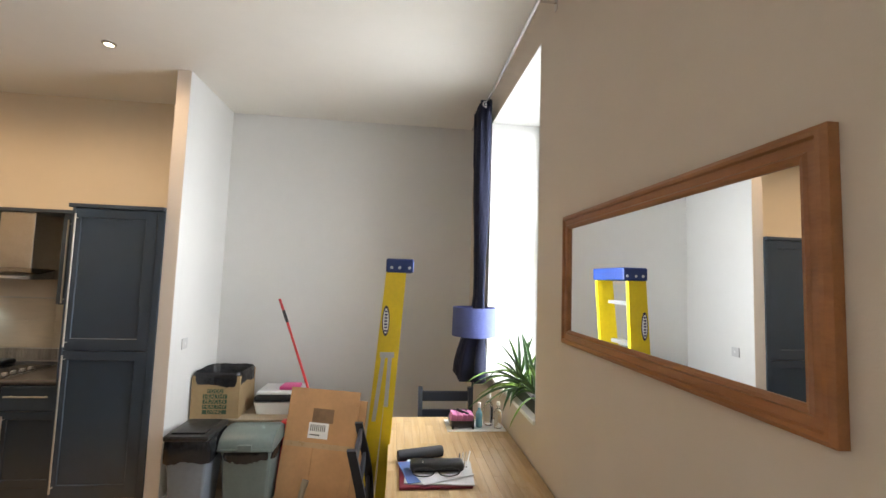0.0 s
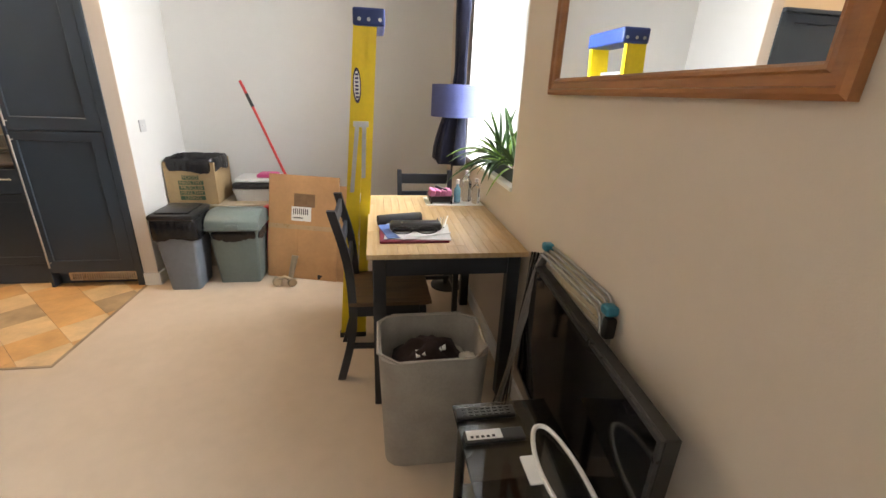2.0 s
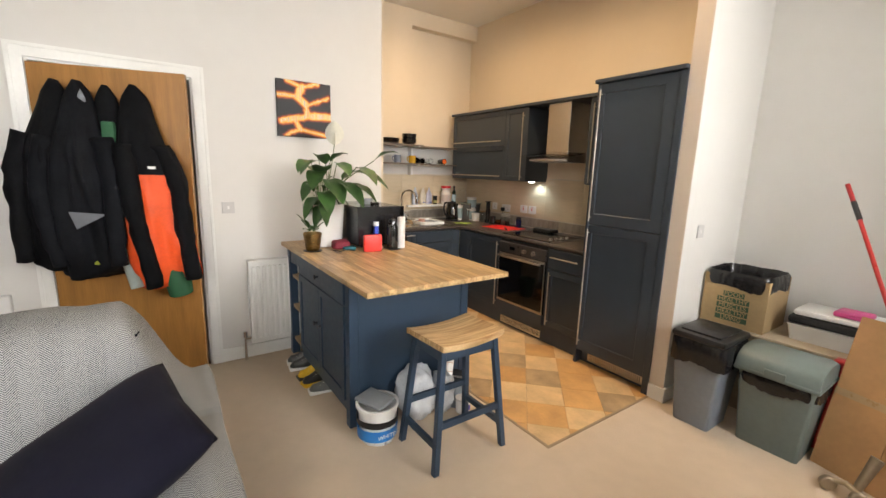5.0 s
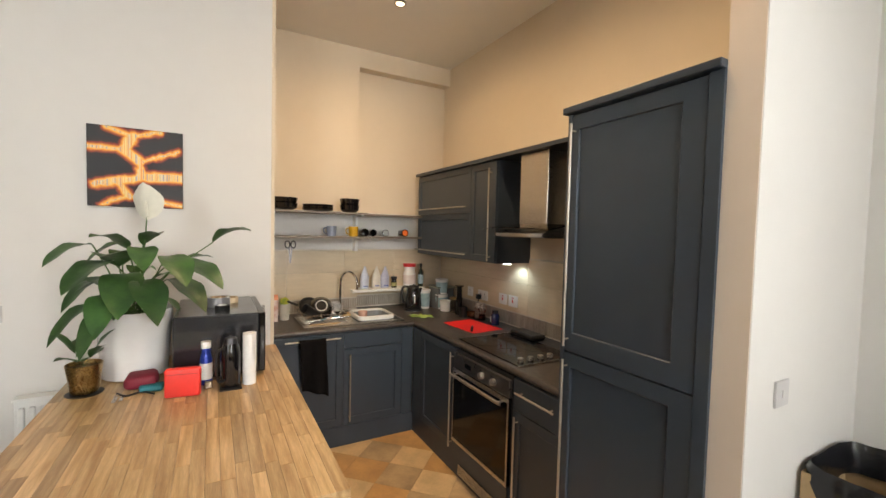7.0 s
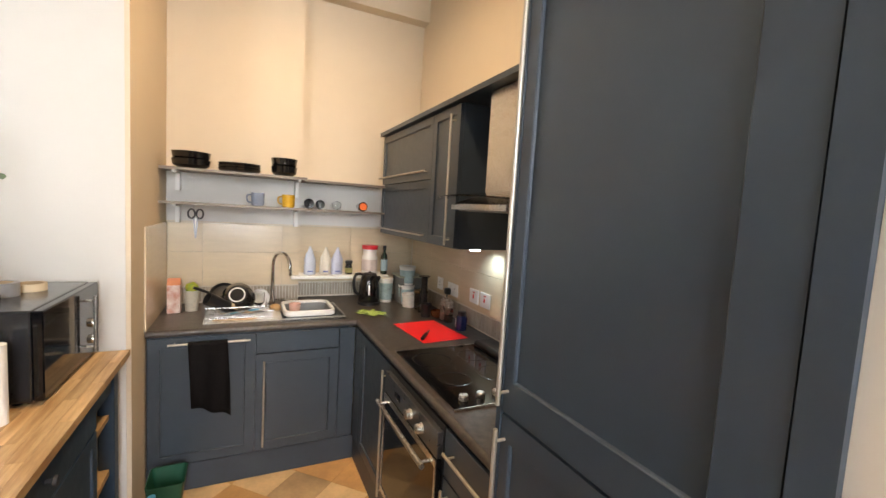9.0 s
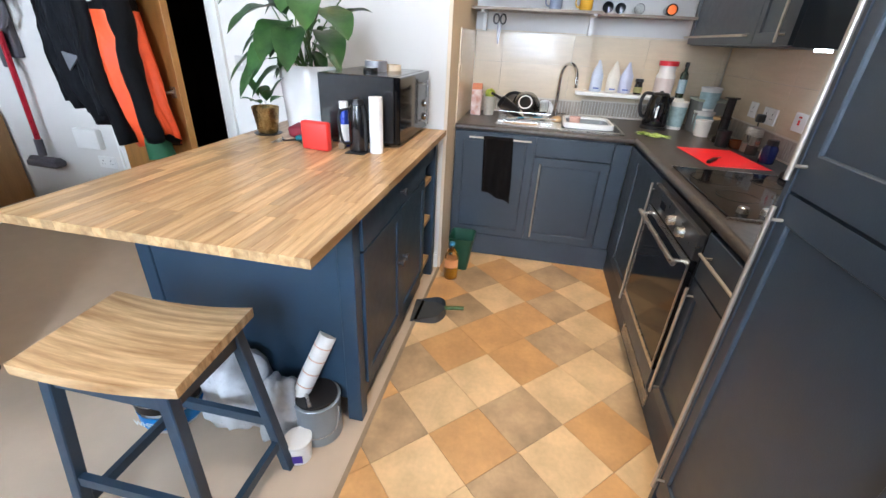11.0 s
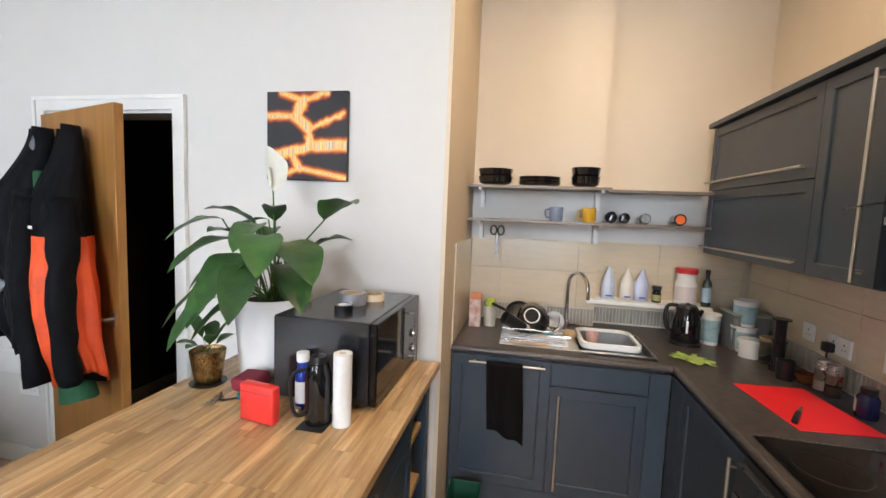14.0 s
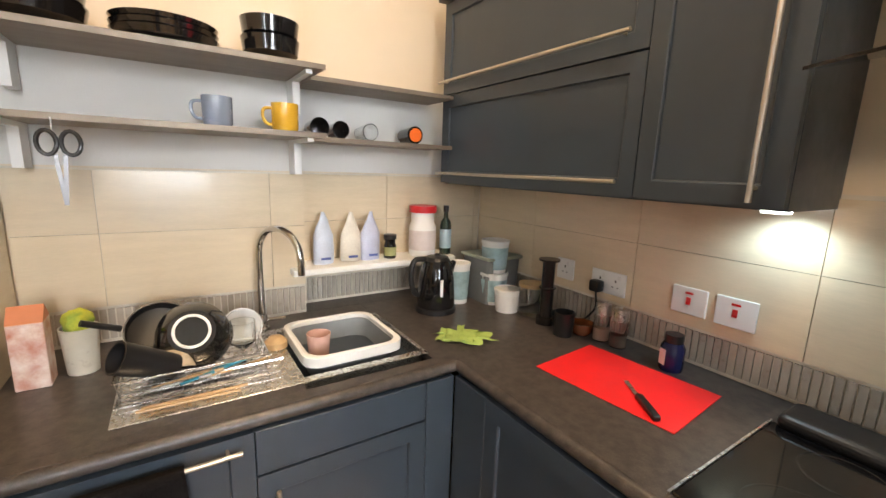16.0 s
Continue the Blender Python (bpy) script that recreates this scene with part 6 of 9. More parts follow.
# television and its glass stand
tv = thing("television", "large flat black television mounted low on the wall", "television", 0.71, 1.43, 0.22)
part("screen", boxes((0.690, 0.694, 0.945, 1.925, 0.245, 0.775)), BLACKGLASS, tv, "glossy black screen")
part("casing", rounded(0.6945, 0.735, 0.93, 1.94, 0.225, 0.79, 0.004, 1), BLACK, tv)
part("bezel", boxes((0.686, 0.694, 0.93, 1.94, 0.777, 0.79), (0.686, 0.694, 0.93, 1.94, 0.225, 0.243), (0.686, 0.694, 0.93, 0.943, 0.2432, 0.7768), (0.686, 0.694, 1.927, 1.94, 0.2432, 0.7768)), material("dark grey bezel", (0.045, 0.045, 0.048), 0.3, 0.5), tv)
part("back_box", rounded(0.7355, 0.757, 0.98, 1.36, 0.28, 0.62, 0.004, 1), BLACK, tv)
tv.matrix_basis = pose(0.71, 1.43, 0.22, 0, 0, -4.6)
ts = thing("glass_stand", "low smoked glass television stand with steel tubes", "stand", 0.50, 0.95, 0)
SMOKE = glass("smoked glass", (0.20, 0.21, 0.21))
part("glass_top", rounded(0.31, 0.625, 0.50, 1.42, 0.485, 0.495, 0.003, 1), SMOKE, ts)
part("glass_shelf", rounded(0.33, 0.62, 0.53, 1.39, 0.20, 0.208, 0.002, 1), SMOKE, ts)
for x in (0.335, 0.60):
    for y in (0.56, 1.36):
        part("leg", tube([(x, y, 0), (x, y, 0.4845)], 0.016, 14), BLACK, ts, smooth=True)
whole("remote_control", join(rounded(0.31, 0.50, 1.34, 1.385, 0.4955, 0.512, 0.005), boxes(*[(0.33 + 0.02 * i, 0.342 + 0.02 * i, 1.345 + 0.013 * j, 1.353 + 0.013 * j, 0.5122, 0.515) for i in range(8) for j in range(3)])), BLACK,
      "long black remote control with rows of buttons", "remote control", (0.40, 1.36, 0.4955))
rc = thing("remote_control", "remote control with a white key area", "remote control", 0.40, 1.27, 0.4955)
part("case", rounded(0.32, 0.50, 1.245, 1.29, 0.4955, 0.512, 0.005), BLACK, rc)
part("key_area", boxes((0.325, 0.43, 1.25, 1.285, 0.5122, 0.514)), WHITEP, rc)
part("key_bars", boxes(*[(0.335 + 0.016 * i, 0.344 + 0.016 * i, 1.255, 1.263, 0.5141, 0.515) for i in range(5)]), BLACK, rc)
whole("small_remote", rounded(0.46, 0.50, 1.10, 1.19, 0.4955, 0.503, 0.003), WHITEP, "small flat white remote", "remote control", (0.48, 1.15, 0.4955))
whole("bent_tube_handle", tube(smooth_curve([(0.54, 0.85, 0.502), (0.50, 1.12, 0.502), (0.53, 1.27, 0.505), (0.58, 1.27, 0.505), (0.61, 1.12, 0.502), (0.60, 0.85, 0.502)], 6), 0.007, 10), WHITEP,
      "white bent metal tube lying on the glass stand", "tube", (0.56, 1.0, 0.495), smooth=True)
whole("black_case", rounded(0.34, 0.50, 0.85, 1.06, 0.2085, 0.26, 0.008), BLACK, "black box on the lower glass shelf", "case", (0.42, 0.95, 0.2085))

# folded clothes airer between the television and the wall
TEAL = material("teal plastic", (0.02, 0.22, 0.32), 0.4)
ar = thing("clothes_airer", "folded silver clothes airer with teal joints leaning on the wall", "clothes airer", 0.757, 1.6, 0)
for k in range(4):
    x, z = 0.768 - 0.011 * k, 0.885 - 0.013 * k
    part("frame_tube", tube(smooth_curve([(x - 0.13 + 0.02 * k, 1.93 + 0.02 * k, 0.006), (x - 0.02, 1.87, 0.70), (x - 0.002, 1.84, z - 0.02), (x, 1.80, z), (x, 1.45, z + 0.004), (x, 1.375, z - 0.006), (x - 0.004, 1.345, z - 0.06), (x - 0.006, 1.34, 0.70)], 5), 0.0058, 10),
         material("grey enamel tube", (0.40, 0.39, 0.37), 0.35, 0.6) if k == 0 else bpy.data.materials["grey enamel tube"], ar, smooth=True)
for k in range(7):
    x = 0.770 - 0.005 * k
    part("rod", tube([(x, 1.83, 0.83 - 0.02 * k), (x, 1.37, 0.835 - 0.02 * k)], 0.0022, 6), STEEL, ar, smooth=True)
for k in range(14):
    part("hanging_rod", tube(smooth_curve([(0.765 - 0.004 * k, 1.86 + 0.002 * k, 0.84), (0.71 + 0.004 * (k % 5), 1.90 + 0.004 * k, 0.48), (0.62 + 0.007 * k, 1.93 + 0.006 * ((k * 3) % 7), 0.03 + 0.012 * (k % 5))], 3), 0.0036, 6), BLACK if k % 3 else STEEL, ar, smooth=True)
for y, z in ((1.835, 0.889), (1.352, 0.868)):
    part("joint", rounded(0.734, 0.776, y - 0.022, y + 0.022, z - 0.024, z + 0.008, 0.010, 3), TEAL, ar, "teal plastic joint", smooth=True)
part("joint_tail", rounded(0.734, 0.770, 1.322, 1.352, 0.775, 0.842, 0.008, 2), BLACK, ar, "black plastic end of the joint", smooth=True)

# on the dining table
PAPER = material("printed paper", (0.62, 0.62, 0.62), 0.7, vary=0.08, scale=12)
bk = thing("notebook_stack", "red notebook with loose papers on top", "notebook", 0.26, 2.34, TZ)
part("red_cover", rounded(0.09, 0.42, 2.20, 2.47, TZ + 0.0005, TZ + 0.012, 0.002, 1), material("dark red cover", (0.18, 0.012, 0.03), 0.5), bk)
part("paper_sheet", moved(boxes((-0.16, 0.16, -0.125, 0.125, 0.0125, 0.0165)), pose(0.28, 2.34, TZ, 0, 0, -5)), PAPER, bk)
part("blue_sheet", moved(boxes((-0.10, 0.06, -0.13, 0.09, 0.0170, 0.0195)), pose(0.20, 2.37, TZ, 0, 0, 12)), material("blue print", (0.10, 0.17, 0.42), 0.6), bk)
part("top_sheet", moved(boxes((-0.13, 0.13, -0.09, 0.09, 0.020, 0.0215)), pose(0.29, 2.33, TZ, 0, 0, 20)), PAPER, bk)
gc = thing("glasses_case", "black zipped case with folded dark glasses before it", "case", 0.27, 2.36, TZ + 0.022)
part("shell", rounded(0.14, 0.40, 2.31, 2.39, TZ + 0.022, TZ + 0.065, 0.018, 3), BLACK, gc, smooth=True)
part("stud", lathe([(0, 0), (0.006, 0), (0.005, 0.003), (0, 0.003)], 12, (0.20, 2.33, TZ + 0.065)), CHROME, gc)
gl = thing("spectacles", "dark framed spectacles lying on the papers", "spectacles", 0.27, 2.27, TZ + 0.022)
for k in (0, 1):
    cx = 0.20 + 0.12 * k
    part("rim", tube([(cx + 0.05 * math.cos(t * math.pi / 8), 2.27, TZ + 0.046 + 0.02 * math.sin(t * math.pi / 8)) for t in range(16)], 0.003, 6, close=True), BLACK, gl, smooth=True)
part("bridge", tube([(0.25, 2.27, TZ + 0.05), (0.27, 2.27, TZ + 0.05)], 0.003, 6), BLACK, gl)
part("arms", tube([(0.15, 2.272, TZ + 0.05), (0.16, 2.305, TZ + 0.03)], 0.003, 6), BLACK, gl)
whole("speaker_bar", moved(lathe([(0, -0.12), (0.026, -0.12), (0.028, -0.11), (0.028, 0.11), (0.026, 0.12), (0, 0.12)], 24), pose(0.20, 2.52, TZ + 0.029, 0, 90, 15)), material("charcoal mesh", (0.035, 0.036, 0.04), 0.8, bump=0.4, bump_scale=300),
      "charcoal cylinder speaker lying on the table", "speaker", (0.20, 2.52, TZ), smooth=True)
pens = thing("pens", "bundle of pens poking from the papers", "pens", 0.41, 2.42, TZ + 0.022)
for k in range(4):
    part("pen", tube([(0.38 + 0.012 * k, 2.36, TZ + 0.026), (0.40 + 0.018 * k, 2.48, TZ + 0.040 + 0.004 * k)], 0.004, 8), [BLACK, STEEL, BRASS, WHITEP][k], pens, smooth=True)
tr = thing("desk_tray", "black tray of pink packets at the far end of the table", "tray", 0.49, 3.0, TZ)
part("tray_body", tapered(0.41, 0.57, 2.94, 3.08, TZ + 0.012, TZ + 0.05, 0.004), BLACK, tr)
for x in (0.42, 0.55):
    part("foot", boxes((x, x + 0.012, 2.935, 2.947, TZ + 0.0005, TZ + 0.045)), BLACK, tr)
for k in range(4):
    part("pink_packet", moved(rounded(-0.018, 0.018, -0.05, 0.05, 0, 0.06, 0.006), pose(0.43 + 0.035 * k, 3.01, TZ + 0.025, 0, 12)), material("pink card", (0.62, 0.20, 0.38), 0.5), tr)
part("dark_brush", tube([(0.46, 3.02, TZ + 0.10), (0.56, 2.97, TZ + 0.07)], 0.009, 10), BLACK, tr, smooth=True)
whole("white_mat", boxes((0.39, 0.76, 2.90, 3.12, TZ + 0.0003, TZ + 0.003)), WHITEP, "thin white mat on the table", "mat", (0.57, 3.0, TZ))
CLEARP = glass("clear plastic", (0.93, 0.96, 0.97), 0.05)


def bottle(name, label, x, y, z, r, h, body, cap, cap_h=0.03, category="bottle", neck=0.4, band=None):
    b = thing(name, label, category, x, y, z)
    part("vessel", lathe([(0, 0), (r * 0.92, 0), (r, h * 0.03), (r, h * 0.68), (r * 0.85, h * 0.78), (r * neck, h * 0.88), (r * neck, h), (0, h)], 24, (x, y, z)), body, b, smooth=True)
    part("cap", lathe([(0, 0), (r * neck * 1.2, 0), (r * neck * 1.2, cap_h), (0, cap_h)], 20, (x, y, z + h + 0.0005)), cap, b, smooth=True)
    if band:
        part("label_band", lathe([(r + 0.0006, h * 0.15), (r + 0.0006, h * 0.6)], 24, (x, y, z)), band, b, smooth=True)
    return b


bottle("spray_bottle", "small bottle of pale blue liquid with white cap", 0.60, 2.98, TZ + 0.0035, 0.022, 0.12, material("pale blue liquid", (0.20, 0.45, 0.60), 0.15, coat=0.5), WHITEP)
bottle("pump_bottle", "clear plastic bottle on the table", 0.67, 3.02, TZ + 0.0035, 0.032, 0.17, CLEARP, WHITEP, 0.03)
bottle("pump_bottle", "clear plastic bottle on the table", 0.72, 2.96, TZ + 0.0035, 0.026, 0.14, CLEARP, WHITEP, 0.02)


# ---- plants ----
def leaf(base, tip, width, arch=0.04, n=8, curl=0.12, hang=None, start=0.0):
    """One leaf blade with a folded midrib, from base to tip; arch lifts its middle."""
    base, tip = Vector(base), Vector(tip)
    d = tip - base
    side = d.cross(Vector((0, 0, 1)))
    side = side.normalized() if side.length > 1e-4 else Vector((1, 0, 0))
    bm = bmesh.new()
    rows = []
    for i in range(n + 1):
        t = i / n
        p = base.lerp(tip, t) + Vector((0, 0, arch * 4 * t * (1 - t)))
        tt = max(0.0, (t - start) / (1 - start)) if start < 1 else 0
        w = width / 2 * (math.sin(math.pi * min(1, tt ** 0.88)) ** 0.72 if 0 < tt < 1 else 0.0) + 0.0008
        up = side.cross(d).normalized()
        wave = 0.08 * math.sin(t * 13) * w
        rows.append([bm.verts.new(p - side * w + up * (w * curl * 2 + wave)), bm.verts.new(p - side * w * 0.5 + up * w * curl), bm.verts.new(p),
                     bm.verts.new(p + side * w * 0.5 + up * w * curl), bm.verts.new(p + side * w + up * (w * curl * 2 - wave))])
    for a, b in zip(rows, rows[1:]):
        for k in range(4):
            bm.faces.new((a[k], a[k + 1], b[k + 1], b[k]))
    return bm


LEAF_D = material("dark glossy leaf", (0.024, 0.074, 0.020), 0.36, vary=0.2, scale=14, each=0.5, fine=0.08, bump=0.15, bump_scale=40, second=(0.048, 0.125, 0.028))
STEM = material("green stem", (0.06, 0.14, 0.03), 0.5)
SOIL = material("dark soil", (0.025, 0.018, 0.012), 0.95, vary=0.3, scale=40, fine=0.4, bump=0.8, bump_scale=120)
PX, PY, PZ = -3.50, 1.925, 0.8805
pl = thing("peace_lily", "leafy peace lily with one white flower in a white pot", "plant", PX, PY, PZ)
part("pot", lathe([(0, 0), (0.120, 0), (0.135, 0.01), (0.156, 0.315), (0.153, 0.325), (0.148, 0.315), (0.14, 0.28), (0, 0.28)], 40, (PX, PY, PZ)), WHITEC, pl, "plain white ceramic pot", smooth=True)
part("soil", lathe([(0, 0.294), (0.141, 0.294), (0.140, 0.282)], 24, (PX, PY, PZ)), SOIL, pl)
zt = PZ + 0.30
main = [((-3.20, 2.42, 1.60), 0.115, 0.05), ((-3.08, 2.36, 1.33), 0.175, 0.10), ((-3.14, 2.28, 1.22), 0.15, 0.13), ((-3.25, 1.80, 1.56), 0.10, 0.05), ((-3.22, 1.66, 1.44), 0.09, 0.05),
        ((-3.02, 1.92, 1.23), 0.17, 0.16), ((-2.98, 2.08, 1.20), 0.15, 0.17), ((-3.10, 1.70, 1.33), 0.15, 0.10), ((-3.05, 2.16, 1.36), 0.12, 0.10), ((-3.28, 1.70, 1.24), 0.09, 0.12),
        ((-3.45, 1.74, 1.42), 0.09, 0.08), ((-3.55, 2.26, 1.45), 0.10, 0.08), ((-3.62, 1.85, 1.48), 0.09, 0.05), ((-3.30, 2.05, 1.58), 0.08, 0.02), ((-3.22, 1.84, 1.48), 0.12, 0.06),
        ((-3.12, 1.84, 1.15), 0.11, 0.15), ((-3.18, 1.68, 1.12), 0.075, 0.14), ((-3.08, 1.80, 1.08), 0.07, 0.15), ((-3.22, 1.76, 1.06), 0.065, 0.13), ((-3.15, 2.00, 1.42), 0.10, 0.06)]
rng = random.Random(4)
for k, (tip, w, arch) in enumerate(main):
    tip = Vector(tip)
    if w > 0.14:
        tip = tip.lerp(Vector((PX, PY, tip.z)), 0.14)
    root = Vector((PX + rng.uniform(-0.04, 0.05), PY + rng.uniform(-0.05, 0.05), zt))
    flat = Vector((tip.x - root.x, tip.y - root.y, 0))
    L = min(max(0.19, 1.6 * w), 0.8 * flat.length)
    joint = tip - flat.normalized() * L + Vector((0, 0, 0.05 + arch * 0.7 if tip.z < 1.45 else -0.06))
    part("stalk", tube(smooth_curve([root, root.lerp(joint, 0.5) + Vector((0, 0, 0.03)), joint], 4), 0.003, 6), STEM, pl, smooth=True)
    part("leaf", leaf(joint, tip, w * (1.12 if w < 0.14 else 0.92), 0.02 + arch * 0.15, n=10), LEAF_D, pl, smooth="all")
for k in range(16):
    a = rng.uniform(0, 2 * math.pi)
    r = rng.uniform(0.12, 0.24)
    tip = Vector((PX + 0.05 + r * math.cos(a) * 0.8, PY - 0.04 + r * math.sin(a), rng.uniform(1.12, 1.40)))
    tip.x = max(tip.x, XW + 0.05)
    root = Vector((PX + rng.uniform(-0.04, 0.04), PY + rng.uniform(-0.04, 0.04), zt))
    joint = root.lerp(tip, 0.45) + Vector((0, 0, 0.08))
    part("stalk", tube([root, joint], 0.0025, 5), STEM, pl, smooth=True)
    part("leaf", leaf(joint, tip, rng.uniform(0.06, 0.095), 0.03, n=8), LEAF_D, pl, smooth="all")
part("flower_stem", tube(smooth_curve([(PX, PY, zt), (-3.43, 1.97, 1.50), (-3.40, 1.985, 1.66)], 5), 0.003, 6), STEM, pl, smooth=True)
FLOWER = material("cream-white petal", (0.72, 0.70, 0.60), 0.5, vary=0.05)
part("spathe", moved(leaf((0, 0, 0), (0.03, -0.012, 0.175), 0.135, 0.0, n=10, curl=0.25), Matrix.Translation((-3.40, 1.985, 1.64))), FLOWER, pl, "white flower", smooth="all")
part("spadix", tube([(-3.385, 1.985, 1.66), (-3.375, 1.982, 1.73)], 0.007, 8), FLOWER, pl, smooth=True)
GOLD = material("hammered gold metal", (0.42, 0.29, 0.12), 0.28, 1.0, vary=0.2, scale=30, bump=0.6, bump_scale=60)
gp = thing("gold_potted_plant", "small leafy plant in a hammered gold pot", "plant", -3.30, 1.755, 0.8805)
part("pot", lathe([(0, 0), (0.045, 0), (0.050, 0.01), (0.066, 0.125), (0.063, 0.127), (0.058, 0.11), (0, 0.11)], 30, (-3.30, 1.755, 0.8865)), GOLD, gp, "hammered gold pot", smooth=True)
part("saucer", lathe([(0, 0), (0.065, 0), (0.068, 0.004), (0, 0.005)], 24, (-3.30, 1.755, 0.8805)), BLACK, gp)
for k in range(7):
    a = k * 0.9
    tip = Vector((-3.30 + 0.11 * math.cos(a), 1.755 + 0.11 * math.sin(a), 1.05 + 0.05 * (k % 3)))
    part("leaf", leaf((-3.30, 1.755, 0.995), tip, 0.055, 0.02, n=7, start=0.3), LEAF_D, gp, smooth="all")
# planter on the window sill
wp = thing("sill_planter", "spiky aloe and spider plants in a dark window trough", "plant", 0.86, 2.75, 0.996)
part("trough", tapered(0.80, 0.93, 2.46, 3.02, 0.996, 1.075, 0.01), material("dark green trough", (0.03, 0.055, 0.04), 0.5), wp)
part("soil", boxes((0.806, 0.924, 2.47, 3.01, 1.04, 1.055)), SOIL, wp)
ALOE = material("aloe leaf", (0.055, 0.125, 0.035), 0.45, vary=0.2, scale=20, each=0.3)
SPID = material("striped light leaf", (0.20, 0.36, 0.06), 0.5, vary=0.3, scale=30, each=0.3)
for k in range(64):
    y0 = 2.50 + 0.50 * rng.random()
    a = rng.uniform(0, 2 * math.pi)
    r = rng.uniform(0.08, 0.26)
    droopy = rng.random() < 0.5
    dx = r * math.cos(a) * (0.7 if not droopy else 1) - (0.13 if droopy else 0.06)
    tip = Vector((0.865 + dx, y0 + r * math.sin(a), 1.05 + (rng.uniform(-0.12, 0.05) if droopy else rng.uniform(0.08, 0.34))))
    if tip.z < 1.03:
        tip.x = min(tip.x, 0.74)
    part("leaf", leaf((0.865, y0, 1.05), tip, rng.uniform(0.014, 0.026), 0.06 if droopy else 0.02, n=8, curl=0.5), ALOE if k % 3 else SPID, wp, smooth="all")


# ---- on the island ----
mw = thing("microwave", "large black microwave oven standing on the island", "microwave", -3.52, 2.26, 0.8805)
MX0, MX1, MWY0, MWY1, MWZ1 = -3.79, -3.24, 2.08, 2.475, 1.195
part("casing", rounded(MX0, MX1, MWY0, MWY1 - 0.03, 0.895, MWZ1, 0.006, 2), material("black metal casing", (0.014, 0.015, 0.018), 0.22, vary=0.1, fine=0.03, coat=0.3), mw)
for x in (MX0 + 0.04, MX1 - 0.04):
    for y in (MWY0 + 0.05, MWY1 - 0.08):
        part("foot", lathe([(0, 0), (0.014, 0), (0.014, 0.014), (0, 0.014)], 12, (x, y, 0.8805)), BLACK, mw)
part("door", rounded(MX0, MX1 - 0.0, MWY1 - 0.0295, MWY1, 0.897, MWZ1 - 0.002, 0.004, 1), BLACKGLASS, mw, "black glass door")
part("handle", join(tube([(MX0 + 0.15, MWY1 + 0.03, 0.93), (MX0 + 0.15, MWY1 + 0.03, 1.16)], 0.008, 12), tube([(MX0 + 0.15, MWY1, 0.95), (MX0 + 0.15, MWY1 + 0.03, 0.95)], 0.005, 8), tube([(MX0 + 0.15, MWY1, 1.14), (MX0 + 0.15, MWY1 + 0.03, 1.14)], 0.005, 8)), STEEL, mw, "steel handle", smooth=True)
part("dial", moved(lathe([(0, 0), (0.02, 0), (0.018, 0.018), (0, 0.018)], 20), pose(MX0 + 0.07, MWY1, 0.96, -90)), CHROME, mw, smooth=True)
part("dial", moved(lathe([(0, 0), (0.02, 0), (0.018, 0.018), (0, 0.018)], 20), pose(MX0 + 0.07, MWY1, 1.03, -90)), CHROME, mw, smooth=True)
part("front_trim", boxes((MX1 - 0.003, MX1 + 0.001, MWY0 + 0.03, MWY1 - 0.06, 0.93, 0.934)), BLACKGLOSS, mw)


def ring_roll(name, label, x, y, z, r_out, r_in, h, mat, core):
    t = thing(name, label, "tape", x, y, z, group="rolls of tape")
    part("tape", lathe([(r_in + 0.002, 0), (r_out, 0), (r_out, h), (r_in + 0.002, h), (r_in + 0.002, 0)], 32, (x, y, z)), mat, t, smooth=True)
    part("core", lathe([(r_in, 0), (r_in + 0.0015, 0), (r_in + 0.0015, h), (r_in, h), (r_in, 0)], 24, (x, y, z)), core, t, smooth=True)


CARDCORE = material("card core", (0.45, 0.33, 0.2), 0.8)
ring_roll("tape_roll", "roll of silver duct tape on the microwave", -3.50, 2.27, MWZ1 + 0.0005, 0.055, 0.037, 0.048, material("silver tape", (0.32, 0.33, 0.35), 0.35, 0.3), CARDCORE)
ring_roll("tape_roll", "roll of cream masking tape on the microwave", -3.60, 2.32, MWZ1 + 0.0005, 0.048, 0.038, 0.028, material("masking tape", (0.62, 0.50, 0.34), 0.6), CARDCORE)
ring_roll("tape_roll", "small roll of black tape on the microwave", -3.38, 2.285, MWZ1 + 0.0005, 0.035, 0.020, 0.024, BLACKGLOSS, WHITEP)
kt = thing("paper_roll", "white roll standing on the island", "roll", -3.14, 2.395, 0.8805)
part("paper", lathe([(0.012, 0), (0.030, 0), (0.030, 0.24), (0.012, 0.24), (0.012, 0)], 28, (-3.14, 2.395, 0.8805)), material("soft white paper", (0.82, 0.81, 0.79), 0.9), kt, smooth=True)
fk = thing("thermal_flask", "glossy black coffee flask on a black mat", "flask", -3.13, 2.315, 0.8805)
part("mat", boxes((-3.19, -3.07, 2.27, 2.36, 0.8805, 0.884)), BLACK, fk)
part("vessel", lathe([(0, 0), (0.040, 0), (0.042, 0.01), (0.042, 0.16), (0.034, 0.19), (0.032, 0.20), (0, 0.20)], 28, (-3.13, 2.315, 0.8845)), BLACKGLOSS, fk, smooth=True)
part("lid", lathe([(0, 0), (0.030, 0), (0.026, 0.022), (0.008, 0.028), (0, 0.034)], 24, (-3.13, 2.315, 1.085)), BLACK, fk, smooth=True)
part("handle", tube(smooth_curve([(-3.10, 2.29, 1.07), (-3.07, 2.26, 1.06), (-3.065, 2.255, 1.0), (-3.075, 2.265, 0.93), (-3.10, 2.29, 0.92)], 5), 0.006, 8), BLACK, fk, smooth=True)
